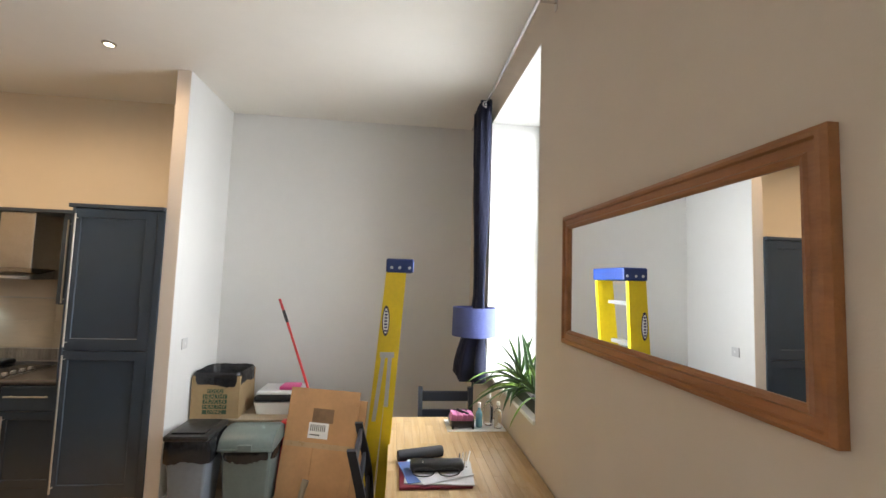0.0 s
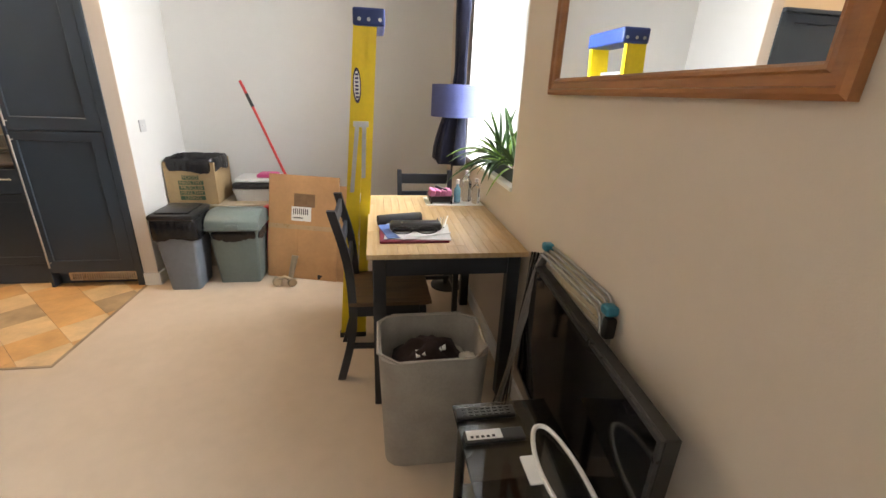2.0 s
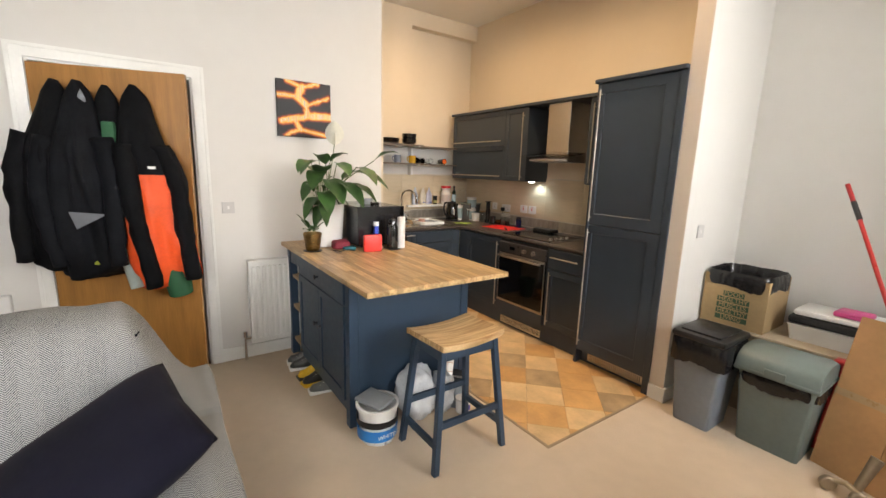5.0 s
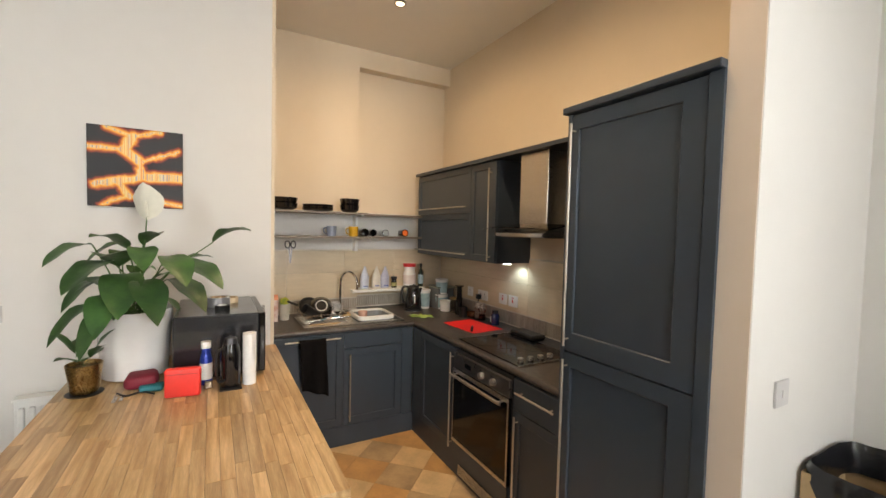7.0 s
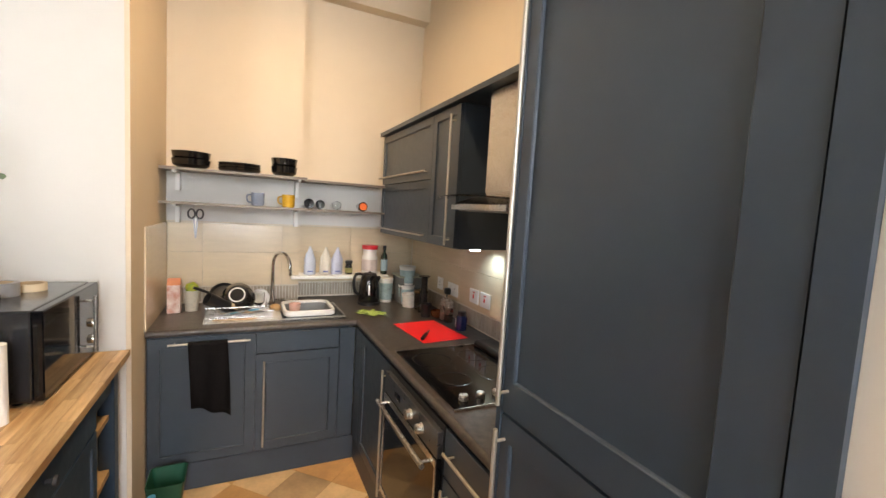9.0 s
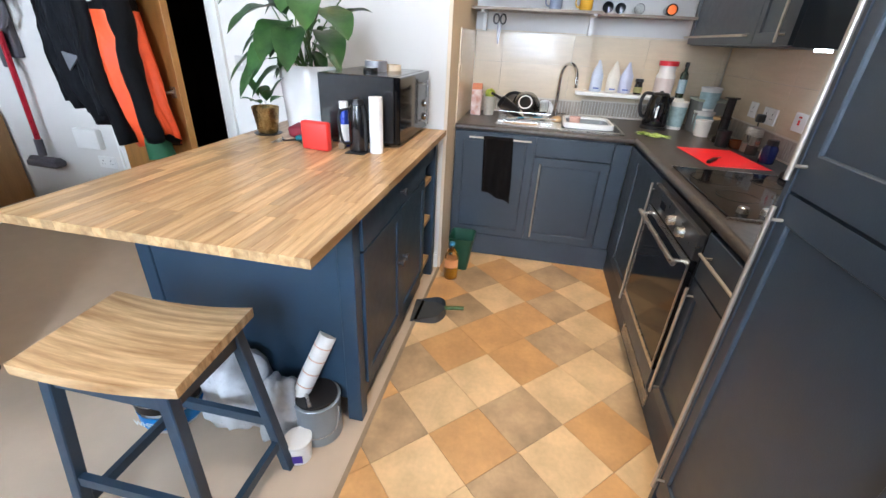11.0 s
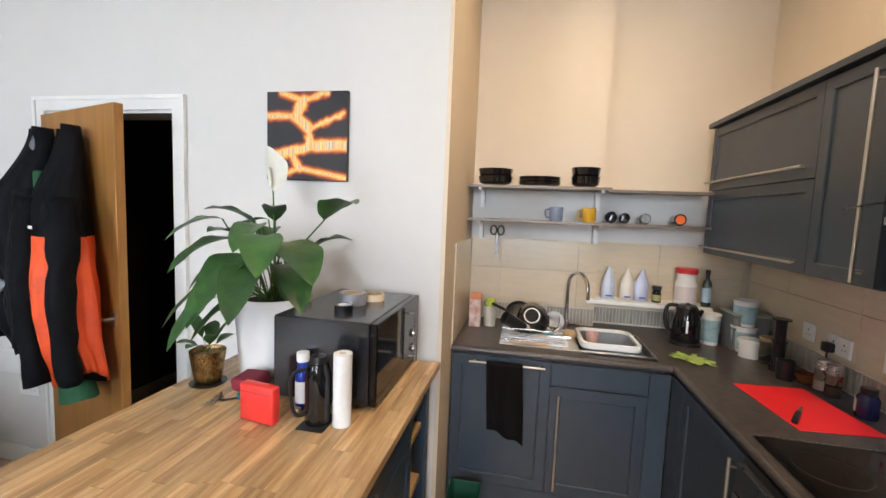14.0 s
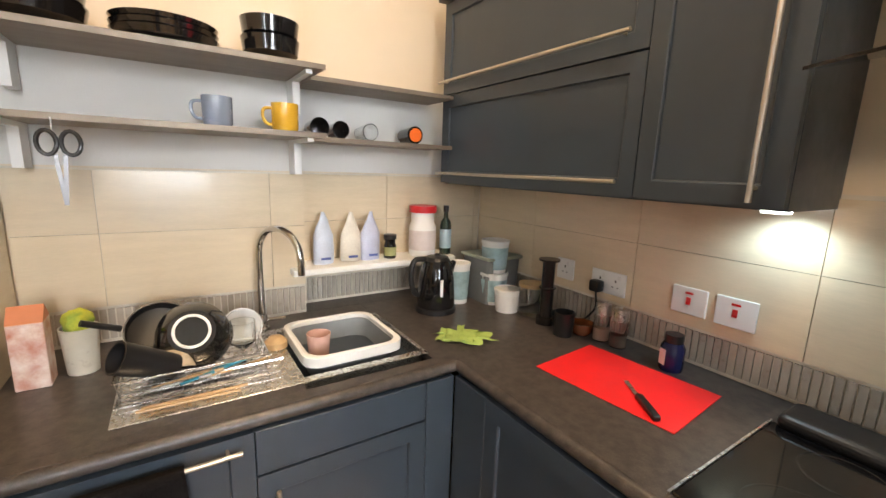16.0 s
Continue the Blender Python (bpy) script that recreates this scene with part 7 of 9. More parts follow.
rb = thing("red_case", "glossy coral-red plastic case standing on its edge", "case", -3.09, 2.13, 0.8805)
part("shell", moved(rounded(-0.02, 0.02, -0.068, 0.068, 0.0, 0.125, 0.010, 3), pose(-3.09, 2.13, 0.8805, 0, 0, -8)), material("coral red plastic", (0.80, 0.045, 0.035), 0.35), rb, smooth=True)
part("lid_seam", moved(boxes((0.0202, 0.0212, -0.060, 0.060, 0.100, 0.103)), pose(-3.09, 2.13, 0.8805, 0, 0, -8)), material("darker red", (0.5, 0.03, 0.025), 0.4), rb)
bottle("aerosol_can", "blue and white aerosol can on the island", -3.21, 2.215, 0.8805, 0.026, 0.17, material("blue tin", (0.02, 0.05, 0.36), 0.3, 0.3), WHITEP, 0.03, "can", 0.7, WHITEP)
bg = thing("craft_pouch", "dark red and teal pouch with cables on the island", "pouch", -3.28, 1.95, 0.8805)
part("pouch", crumple(rounded(-3.33, -3.23, 1.90, 2.02, 0.8825, 0.945, 0.02, 3), 0.012, 14, 5), material("dark red nylon", (0.22, 0.012, 0.03), 0.6), bg, smooth=True)
part("teal_strap", crumple(rounded(-3.25, -3.19, 1.96, 2.05, 0.8825, 0.905, 0.008), 0.008, 20, 7), material("teal nylon", (0.01, 0.16, 0.20), 0.6), bg, smooth=True)
part("cable", tube(smooth_curve([(-3.22, 1.88, 0.887), (-3.17, 1.92, 0.887), (-3.20, 1.97, 0.887), (-3.15, 2.02, 0.887)], 6), 0.004, 6), BLACK, bg, smooth=True)
whole("keys", join(tube([(-3.19 + 0.015 * math.cos(t), 1.89 + 0.015 * math.sin(t), 0.886) for t in [k * math.pi / 6 for k in range(12)]], 0.0015, 5, close=True), rounded(-3.20, -3.13, 1.90, 1.912, 0.882, 0.885, 0.001, 1), rounded(-3.18, -3.12, 1.875, 1.89, 0.882, 0.885, 0.001, 1)), STEEL,
      "bunch of steel keys on the island", "keys", (-3.17, 1.89, 0.8805))
whole("padlock", rounded(-3.16, -3.135, 2.21, 2.24, 0.8805, 0.91, 0.004), BRASS, "small brass padlock beside the flask", "padlock", (-3.15, 2.225, 0.8805))

# ---- under and round the island ----
bk = thing("paint_bucket", "white paint bucket with blue label band and a tray on top", "bucket", -2.29, 1.80, 0)
part("body", tapered(-2.41, -2.17, 1.70, 1.92, 0.0, 0.22, 0.015, r=0.10), WHITEP, bk, smooth=True)
part("rim", lathe([(0.112, 0.205), (0.124, 0.205), (0.124, 0.222), (0.112, 0.222)], 36, (-2.29, 1.81, 0)), WHITEP, bk, smooth=True)
part("blue_band", lathe([(0.1145, 0.03), (0.1185, 0.10)], 36, (-2.29, 1.81, 0)), material("blue label", (0.01, 0.22, 0.62), 0.4), bk, smooth=True)
part("black_band", lathe([(0.1190, 0.115), (0.1215, 0.155)], 36, (-2.29, 1.81, 0)), BLACK, bk, smooth=True)
lettering("WHITE", pose(-2.167, 1.81, 0.067, 90, 0, 90), 0.035, WHITEP, bk)
pt = whole("paint_tray", moved(rounded(-0.10, 0.10, -0.07, 0.07, 0, 0.022, 0.01), pose(-2.30, 1.80, 0.2235, 4, 0, 20)), material("grey tray", (0.28, 0.30, 0.31), 0.5), "grey paint tray on the bucket", "tray", (-2.30, 1.80, 0.2235), smooth=True)
POLY = material("milky polythene", (0.62, 0.65, 0.68), 0.3, vary=0.12, scale=8, bump=0.4, bump_scale=14)
lump("dust_sheet_bag", "bag of folded dust sheets beside the island", "bag", -2.34, 2.10, 0.0, 0.13, 0.13, 0.34, POLY, 21, 0.035)
lump("plastic_bag", "crumpled white plastic bag beside the island", "bag", -2.31, 2.28, 0.0, 0.09, 0.08, 0.27, POLY, 33, 0.04)
rr = thing("lining_paper_roll", "roll of white lining paper leaning on the island", "roll", -2.28, 2.34, 0)
part("roll", tube([(-2.24, 2.27, 0.035), (-2.38, 2.42, 0.42)], 0.034, 22), material("white paper roll", (0.74, 0.72, 0.69), 0.8, vary=0.05), rr, smooth=True)
for k in range(7):
    p = Vector((-2.24, 2.27, 0.035)).lerp(Vector((-2.38, 2.42, 0.42)), 0.1 + 0.13 * k)
    d = (Vector((-2.38, 2.42, 0.42)) - Vector((-2.24, 2.27, 0.035))).normalized()
    part("stripe", tube([p, p + d * 0.005], 0.0347, 22), material("faint orange print", (0.62, 0.40, 0.30), 0.8), rr, smooth=True)
pc2 = thing("paint_kettle", "grey paint tin with a black lid and brush on top", "paint tin", -2.29, 2.46, 0)
part("tin", lathe([(0, 0), (0.085, 0), (0.087, 0.004), (0.087, 0.18), (0.090, 0.184), (0.087, 0.188), (0, 0.188)], 36, (-2.29, 2.46, 0)), material("pale grey tin", (0.34, 0.39, 0.43), 0.35, 0.4), pc2, smooth=True)
part("lid", lathe([(0, 0), (0.080, 0), (0.078, 0.008), (0.06, 0.004), (0, 0.004)], 32, (-2.29, 2.46, 0.189)), BLACK, pc2, smooth=True)
part("wire_handle", tube(smooth_curve([(-2.29, 2.372, 0.15), (-2.23, 2.36, 0.10), (-2.20, 2.42, 0.06), (-2.20, 2.50, 0.06), (-2.23, 2.56, 0.10), (-2.29, 2.548, 0.15)], 5), 0.002, 6), STEEL, pc2, smooth=True)
whole("paint_brush", join(tube([(-2.27, 2.43, 0.200), (-2.22, 2.47, 0.203)], 0.007, 10), rounded(-2.31, -2.27, 2.405, 2.43, 0.196, 0.206, 0.002)), STEEL, "thin paint brush lying on the paint tin", "brush", (-2.26, 2.44, 0.196), smooth=True)
sb2 = thing("filler_tub", "small white tub with a purple label", "tub", -2.20, 2.40, 0)
part("tub", lathe([(0, 0), (0.042, 0), (0.047, 0.085), (0, 0.085)], 28, (-2.19, 2.385, 0)), WHITEP, sb2, smooth=True)
part("lid", lathe([(0, 0), (0.050, 0), (0.050, 0.012), (0.044, 0.015), (0, 0.013)], 28, (-2.19, 2.385, 0.0855)), WHITEC, sb2, "white lid", smooth=True)
part("label_patch", moved(boxes((0.046, 0.0475, -0.018, 0.018, 0.02, 0.055)), pose(-2.19, 2.385, 0, 0, 0, 20)), material("purple label", (0.06, 0.03, 0.30), 0.4), sb2)


def trainer(x, y, rz, upper, sole, label):
    s = thing("trainer", label, "shoe", x, y, 0, rz, group="shoes under the island")
    bm = bmesh.new()
    rings = []
    for k in range(13):
        f = k / 12
        w = 0.040 * (0.75 + 0.35 * math.sin(f * math.pi * 0.9 + 0.4)) * (0.6 if k in (0, 12) else 1)
        h = 0.10 - 0.055 * step(0.35, 0.85, f) - (0.03 if k == 12 else 0)
        rings.append([bm.verts.new((-0.14 + 0.28 * f, w * math.cos(a), 0.022 + h * max(0.0, math.sin(a)) ** 0.8)) for a in [math.pi * i / 10 for i in range(11)]])
    for a, b in zip(rings, rings[1:]):
        for i in range(10):
            bm.faces.new((a[i], a[i + 1], b[i + 1], b[i]))
    bm.faces.new(rings[0])
    bm.faces.new(rings[-1])
    part("upper", bm, upper, s, local=True, smooth=True)
    part("sole", rounded(-0.145, 0.148, -0.042, 0.042, 0.0, 0.024, 0.008), sole, s, local=True, smooth=True)
    part("laces", join(*[tube([(0.0 + 0.022 * i, -0.024, 0.092 - 0.010 * i), (0.008 + 0.022 * i, 0.024, 0.092 - 0.010 * i)], 0.003, 6) for i in range(4)]), WHITEP, s, local=True)


YSHOE = material("yellow mesh fabric", (0.70, 0.42, 0.02), 0.7)
trainer(-3.50, 1.74, -100, BLACK, WHITEP, "black trainer with white sole on the carpet")
trainer(-3.40, 1.73, -95, BLACK, WHITEP, "black trainer with white sole on the carpet")
trainer(-3.24, 1.74, -85, YSHOE, BLACK, "yellow and black trainer on the carpet")
trainer(-3.14, 1.74, -80, BLACK, YSHOE, "black trainer with yellow sole on the carpet")
trainer(-2.98, 1.75, -95, material("grey mesh", (0.14, 0.15, 0.15), 0.7), WHITEP, "grey trainer on the carpet")
whole("towel_stack", crumple(rounded(-3.70, -3.50, 1.76, 1.92, 0.383, 0.47, 0.02), 0.01, 9, 2), POLY, "folded pale cloth in the island's shelf bay", "cloth", (-3.6, 1.84, 0.383), smooth=True)
whole("wicker_basket", tapered(-3.70, -3.48, 2.25, 2.46, 0.383, 0.50, 0.02), SHW, "woven basket in the island's shelf bay", "basket", (-3.6, 2.35, 0.383), smooth=True)
gb = whole("green_bin", tapered(-3.93, -3.74, 2.635, 2.80, 0.0, 0.24, 0.03, r=0.02), material("dark green plastic", (0.010, 0.075, 0.04), 0.4), "small dark green plastic bin on the tiles", "bin", (-3.83, 2.72, 0), smooth=True)
jb = thing("juice_bottle", "clear bottle of orange juice with a blue cap on the floor", "bottle", -3.66, 2.68, 0)
part("juice", lathe([(0, 0.003), (0.040, 0.003), (0.042, 0.01), (0.042, 0.08), (0, 0.08)], 24, (-3.66, 2.68, 0)), material("orange juice", (0.75, 0.34, 0.02), 0.15), jb, smooth=True)
part("vessel", lathe([(0, 0), (0.042, 0), (0.0445, 0.01), (0.0445, 0.15), (0.036, 0.18), (0.014, 0.215), (0.014, 0.235), (0, 0.235)], 24, (-3.66, 2.68, 0)), CLEARP, jb, smooth=True)
part("label_wrap", lathe([(0.0450, 0.085), (0.0450, 0.14)], 24, (-3.66, 2.68, 0)), material("orange label", (0.7, 0.28, 0.10), 0.5), jb, smooth=True)
part("cap", lathe([(0, 0), (0.017, 0), (0.017, 0.018), (0, 0.018)], 18, (-3.66, 2.68, 0.2355)), material("light blue cap", (0.08, 0.35, 0.6), 0.4), jb, smooth=True)
dp = thing("dustpan", "dark grey dustpan with a green-edged handle on the floor", "dustpan", -3.07, 2.68, 0, 5)
bm = bmesh.new()
line = [(-0.105, -0.09)] + [(-0.105 * math.cos(a), 0.02 + 0.075 * math.sin(a)) for a in [math.pi * i / 12 for i in range(13)]] + [(0.105, -0.09)]
inner = [bm.verts.new((x * 0.97, y, 0.004)) for x, y in line]
rim = [bm.verts.new((x, y, 0.006 + 0.05 * (y + 0.09) / 0.185)) for x, y in line]
outer = [bm.verts.new((x * 1.04, y * 1.04, 0.001)) for x, y in line]
bm.faces.new(inner)
bm.faces.new(outer[::-1])
for i in range(len(line) - 1):
    bm.faces.new((inner[i], rim[i], rim[i + 1], inner[i + 1]))
    bm.faces.new((outer[i], outer[i + 1], rim[i + 1], rim[i]))
part("pan", bm, material("dark grey plastic", (0.05, 0.055, 0.06), 0.5), dp, local=True)
part("handle", tube([(0.0, 0.09, 0.04), (0.0, 0.20, 0.05)], 0.012, 10), material("green-grey grip", (0.06, 0.12, 0.03), 0.5), dp, local=True, smooth=True)

# ---- on the wall with the door ----
VRED = material("metallic red tube", (0.45, 0.012, 0.03), 0.3, 0.5)
VGREY = material("grey-purple plastic", (0.10, 0.095, 0.11), 0.4)
vc = thing("cordless_vacuum", "cordless stick vacuum with red tube hanging on the wall", "vacuum cleaner", XW, -0.29, 0.36)
part("wall_dock", rounded(XW + 0.001, XW + 0.045, -0.33, -0.25, 1.10, 1.46, 0.01), VGREY, vc, smooth=True)
part("battery", rounded(XW + 0.05, XW + 0.13, -0.25, -0.13, 1.44, 1.60, 0.01), VGREY, vc, smooth=True)
part("handle", tube(smooth_curve([(XW + 0.09, -0.19, 1.46), (XW + 0.09, -0.17, 1.38), (XW + 0.09, -0.22, 1.30), (XW + 0.09, -0.28, 1.28)], 5), 0.018, 12), VGREY, vc, smooth=True)
part("motor", moved(lathe([(0, -0.06), (0.045, -0.05), (0.05, 0), (0.045, 0.05), (0, 0.06)], 24), pose(XW + 0.10, -0.34, 1.44, 90)), VGREY, vc, smooth=True)
part("dust_bin", lathe([(0, 0), (0.05, 0), (0.052, 0.02), (0.052, 0.13), (0, 0.14)], 24, (XW + 0.11, -0.42, 1.30)), material("blue-black clear bin", (0.03, 0.035, 0.09), 0.15, coat=0.5), vc, smooth=True)
part("filter_cap", lathe([(0, 0), (0.035, 0), (0.035, 0.07), (0, 0.075)], 24, (XW + 0.11, -0.42, 1.50)), material("violet blue plastic", (0.05, 0.03, 0.35), 0.4), vc, smooth=True)
part("cyclone_ring", lathe([(0.050, 0), (0.055, 0.01), (0.055, 0.03), (0.050, 0.04)], 24, (XW + 0.11, -0.42, 1.44)), material("yellow plastic", (0.65, 0.42, 0.02), 0.4), vc, smooth=True)
part("yellow_latch", rounded(XW + 0.07, XW + 0.13, -0.31, -0.24, 1.37, 1.43, 0.008), material("yellow plastic part", (0.65, 0.42, 0.02), 0.4), vc, smooth=True)
part("tube", tube([(XW + 0.08, -0.29, 1.26), (XW + 0.07, -0.33, 0.56)], 0.018, 16), VRED, vc, "red metal tube", smooth=True)
part("tool", rounded(XW + 0.05, XW + 0.09, -0.36, -0.31, 1.04, 1.28, 0.012), VGREY, vc, smooth=True)
part("neck", tube([(XW + 0.07, -0.33, 0.56), (XW + 0.07, -0.34, 0.44)], 0.026, 14), VGREY, vc, smooth=True)
part("floor_head", join(rounded(XW + 0.02, XW + 0.12, -0.46, -0.20, 0.36, 0.41, 0.018, 3), tube([(XW + 0.07, -0.45, 0.40), (XW + 0.07, -0.21, 0.40)], 0.032, 14)), VGREY, vc, smooth=True)
wb = thing("consumer_unit_box", "white plastic box with cables on the wall", "junction box", XW, -0.05, 0.52)
part("box", rounded(XW + 0.0005, XW + 0.045, -0.13, 0.07, 0.52, 0.66, 0.006), WHITEP, wb)


# White plastic greyed so the light switch plates carry shade in their colour.
PLATEP = material("shade-grey switch plastic", (0.52, 0.51, 0.50), 0.35, vary=0.03, fine=0.01)


def switch(name, label, M, w=0.086, h=0.086, rockers=1, sockets=0, red=False, group="switches and sockets"):
    """M: centre of the plate, x along the wall, -y out of it."""
    p = M.translation
    s = thing(name, label, "switch" if not sockets else "socket", p.x, p.y, p.z - h / 2, group=group)
    part("plate", moved(rounded(-w / 2, w / 2, -0.009, -0.0005, -h / 2, h / 2, 0.003, 2), M), PLATEP if name == "light_switch" else WHITEP, s)
    for k in range(rockers):
        x = (k - (rockers - 1) / 2) * 0.03
        part("rocker", moved(rounded(x - 0.007, x + 0.007, -0.0125, -0.0092, -0.012, 0.012, 0.001, 1), M), material("red rocker", (0.7, 0.03, 0.03), 0.3) if red else WHITEC, s, "red rocker" if red else "")
    for k in range(sockets):
        x = (k - (sockets - 1) / 2) * 0.066
        part("pin_slot", moved(boxes((x - 0.003, x + 0.003, -0.0096, -0.0091, 0.006, 0.016), (x - 0.014, x - 0.007, -0.0096, -0.0091, -0.014, -0.010), (x + 0.007, x + 0.014, -0.0096, -0.0091, -0.014, -0.010)), M), BLACK, s)
        part("rocker", moved(rounded(x + 0.010, x + 0.019, -0.0125, -0.0092, 0.018, 0.032, 0.001, 1), M), WHITEC, s)
    if red:
        part("indicator", moved(boxes((-0.012, 0.012, -0.0105, -0.0092, 0.022, 0.029)), M), material("red window", (0.6, 0.02, 0.02), 0.2), s)
    return s


def slide(names, x, y):
    """Moves whole things along their support."""
    for ob in scene.objects:
        if ob.parent is None and ob.name.split(".")[0] in names:
            ob.matrix_basis = Matrix.Translation((x, y, 0)) @ ob.matrix_basis


WEST = Matrix(((0, -1, 0, XW), (1, 0, 0, 0), (0, 0, 1, 0), (0, 0, 0, 1)))
NIB = Matrix(((0, -1, 0, -1.62), (1, 0, 0, 0), (0, 0, 1, 0), (0, 0, 0, 1)))
switch("light_switch", "white light switch on the white wall", WEST @ Matrix.Translation((1.29, 0, 1.16)))
switch("light_switch", "white light switch on the short wall", NIB @ Matrix.Translation((3.84, 0, 1.13)))
switch("wall_socket", "white double socket low on the wall by the door", WEST @ Matrix.Translation((0.05, 0, 0.42)), 0.146, 0.086, 0, 2)
KN = Matrix.Translation((0, 4.3574, 0))
switch("wall_socket", "white single socket over the worktop", KN @ Matrix.Translation((-4.255, 0, 1.068)), 0.086, 0.086, 0, 1)
switch("wall_socket", "white double socket with a black plug over the worktop", KN @ Matrix.Translation((-4.05, 0, 1.06)), 0.146, 0.086, 0, 2)
switch("cooker_switch", "white switch plate with a red rocker", KN @ Matrix.Translation((-3.755, 0, 1.073)), 0.108, 0.088, 1, 0, True)
switch("cooker_switch", "white switch plate with a red rocker", KN @ Matrix.Translation((-3.623, 0, 1.073)), 0.110, 0.09, 1, 0, True)
pg = thing("mains_plug", "black mains plug and lead in the double socket", "plug", -4.05, 4.33, 1.02)
part("plug", rounded(-4.075, -4.03, 4.31, 4.3475, 1.02, 1.065, 0.008), BLACK, pg, smooth=True)
part("lead", tube(smooth_curve([(-4.05, 4.325, 1.02), (-4.045, 4.32, 0.95), (-4.12, 4.30, 0.875), (-4.25, 4.20, 0.858), (-4.40, 4.05, 0.856), (-4.50, 3.98, 0.856)], 6), 0.004, 8), BLACK, pg, smooth=True)

# ---- on the kitchen shelves ----
BLKC = material("black glazed stoneware", (0.010, 0.009, 0.009), 0.12, vary=0.1, coat=0.6)


def dish(x, y, z, r, h, t=0.004):
    return lathe([(0, 0), (r * 0.6, 0), (r * 0.93, h * 0.35), (r, h), (r - t, h), (r * 0.88, h * 0.4), (r * 0.55, t), (0, t)], 36, (x, y, z))


SZ1, SZ2 = 1.7625, 1.5565
for k, (yy, r, h, n, stp, nm, lb) in enumerate(((2.745, 0.108, 0.055, 2, 0.045, "bowl", "wide black glazed bowl stacked on the shelf"), (3.015, 0.128, 0.024, 3, 0.016, "plate", "black glazed plate stacked on the shelf"), (3.285, 0.085, 0.065, 2, 0.052, "bowl", "deep black glazed bowl stacked on the shelf"))):
    for i in range(n):
        whole(nm, dish(-4.575, yy, SZ1 + 0.0005 + stp * i, r, h), BLKC, lb, nm, (-4.575, yy, SZ1 + 0.0005 + stp * i), group="black crockery on the shelf", smooth=True)


def mug(x, y, z, mat, label, rz=0):
    m = thing("mug", label, "mug", x, y, z, rz, group="mugs on the shelf")
    part("cup", lathe([(0, 0), (0.034, 0), (0.040, 0.01), (0.041, 0.085), (0.037, 0.085), (0.036, 0.01), (0, 0.008)], 28), mat, m, local=True, smooth=True)
    part("handle", tube(smooth_curve([(0, -0.038, 0.07), (0, -0.062, 0.065), (0, -0.066, 0.042), (0, -0.055, 0.022), (0, -0.036, 0.02)], 5), 0.005, 8), mat, m, local=True, smooth=True)


mug(-4.55, 3.125, SZ2 + 0.0005, material("grey-blue glaze", (0.22, 0.27, 0.36), 0.25, coat=0.4), "grey-blue glazed mug on the shelf")
mug(-4.55, 3.315, SZ2 + 0.0005, material("mustard glaze", (0.62, 0.36, 0.03), 0.25, coat=0.4), "mustard yellow glazed mug on the shelf")
for yy, col, r in ((3.47, BLKC, 0.036), (3.55, BLKC, 0.033), (3.67, CLEARP, 0.033), (3.87, BLKC, 0.036)):
    g = thing("tumbler", "drinking glass lying on its side, dark" if col is BLKC else "clear drinking glass lying on its side", "glass", -4.71, yy, SZ2 + 0.0005, group="glasses on the recess shelf")
    part("vessel", moved(lathe([(0, 0), (r * 0.8, 0), (r, 0.11), (r - 0.003, 0.11), (r * 0.76, 0.005), (0, 0.005)], 24), pose(-4.76, yy, SZ2 + 0.001 + r, 0, 90)), col, g, smooth=True)
    if yy == 3.87:
        part("orange_base", moved(lathe([(0, 0), (0.028, 0), (0.028, 0.004), (0, 0.004)], 20), pose(-4.6495, yy, SZ2 + 0.001 + r, 0, 90)), material("orange disc", (0.85, 0.16, 0.02), 0.4), g, "orange disc")
BLADE = material("dull dark steel", (0.22, 0.22, 0.23), 0.4, 0.9)
sc = thing("kitchen_scissors", "black-handled scissors hanging from the shelf edge", "scissors", -4.47, 2.78, 1.30)
for s in (-1, 1):
    part("handle_loop", tube([(-4.463, 2.80 + s * 0.022 + 0.018 * math.cos(t), 1.487 + 0.028 * math.sin(t)) for t in [k * math.pi / 8 for k in range(16)]], 0.005, 8, close=True), BLACK, sc, smooth=True)
    part("blade", beam((-4.463 + 0.002 * s, 2.80 + s * 0.010, 1.46), (-4.463 + 0.002 * s, 2.80, 1.34), 0.002, 0.009), BLADE, sc)
part("hook", tube([(-4.465, 2.79, 1.545), (-4.463, 2.79, 1.52), (-4.463, 2.778, 1.51)], 0.002, 6), STEEL, sc)

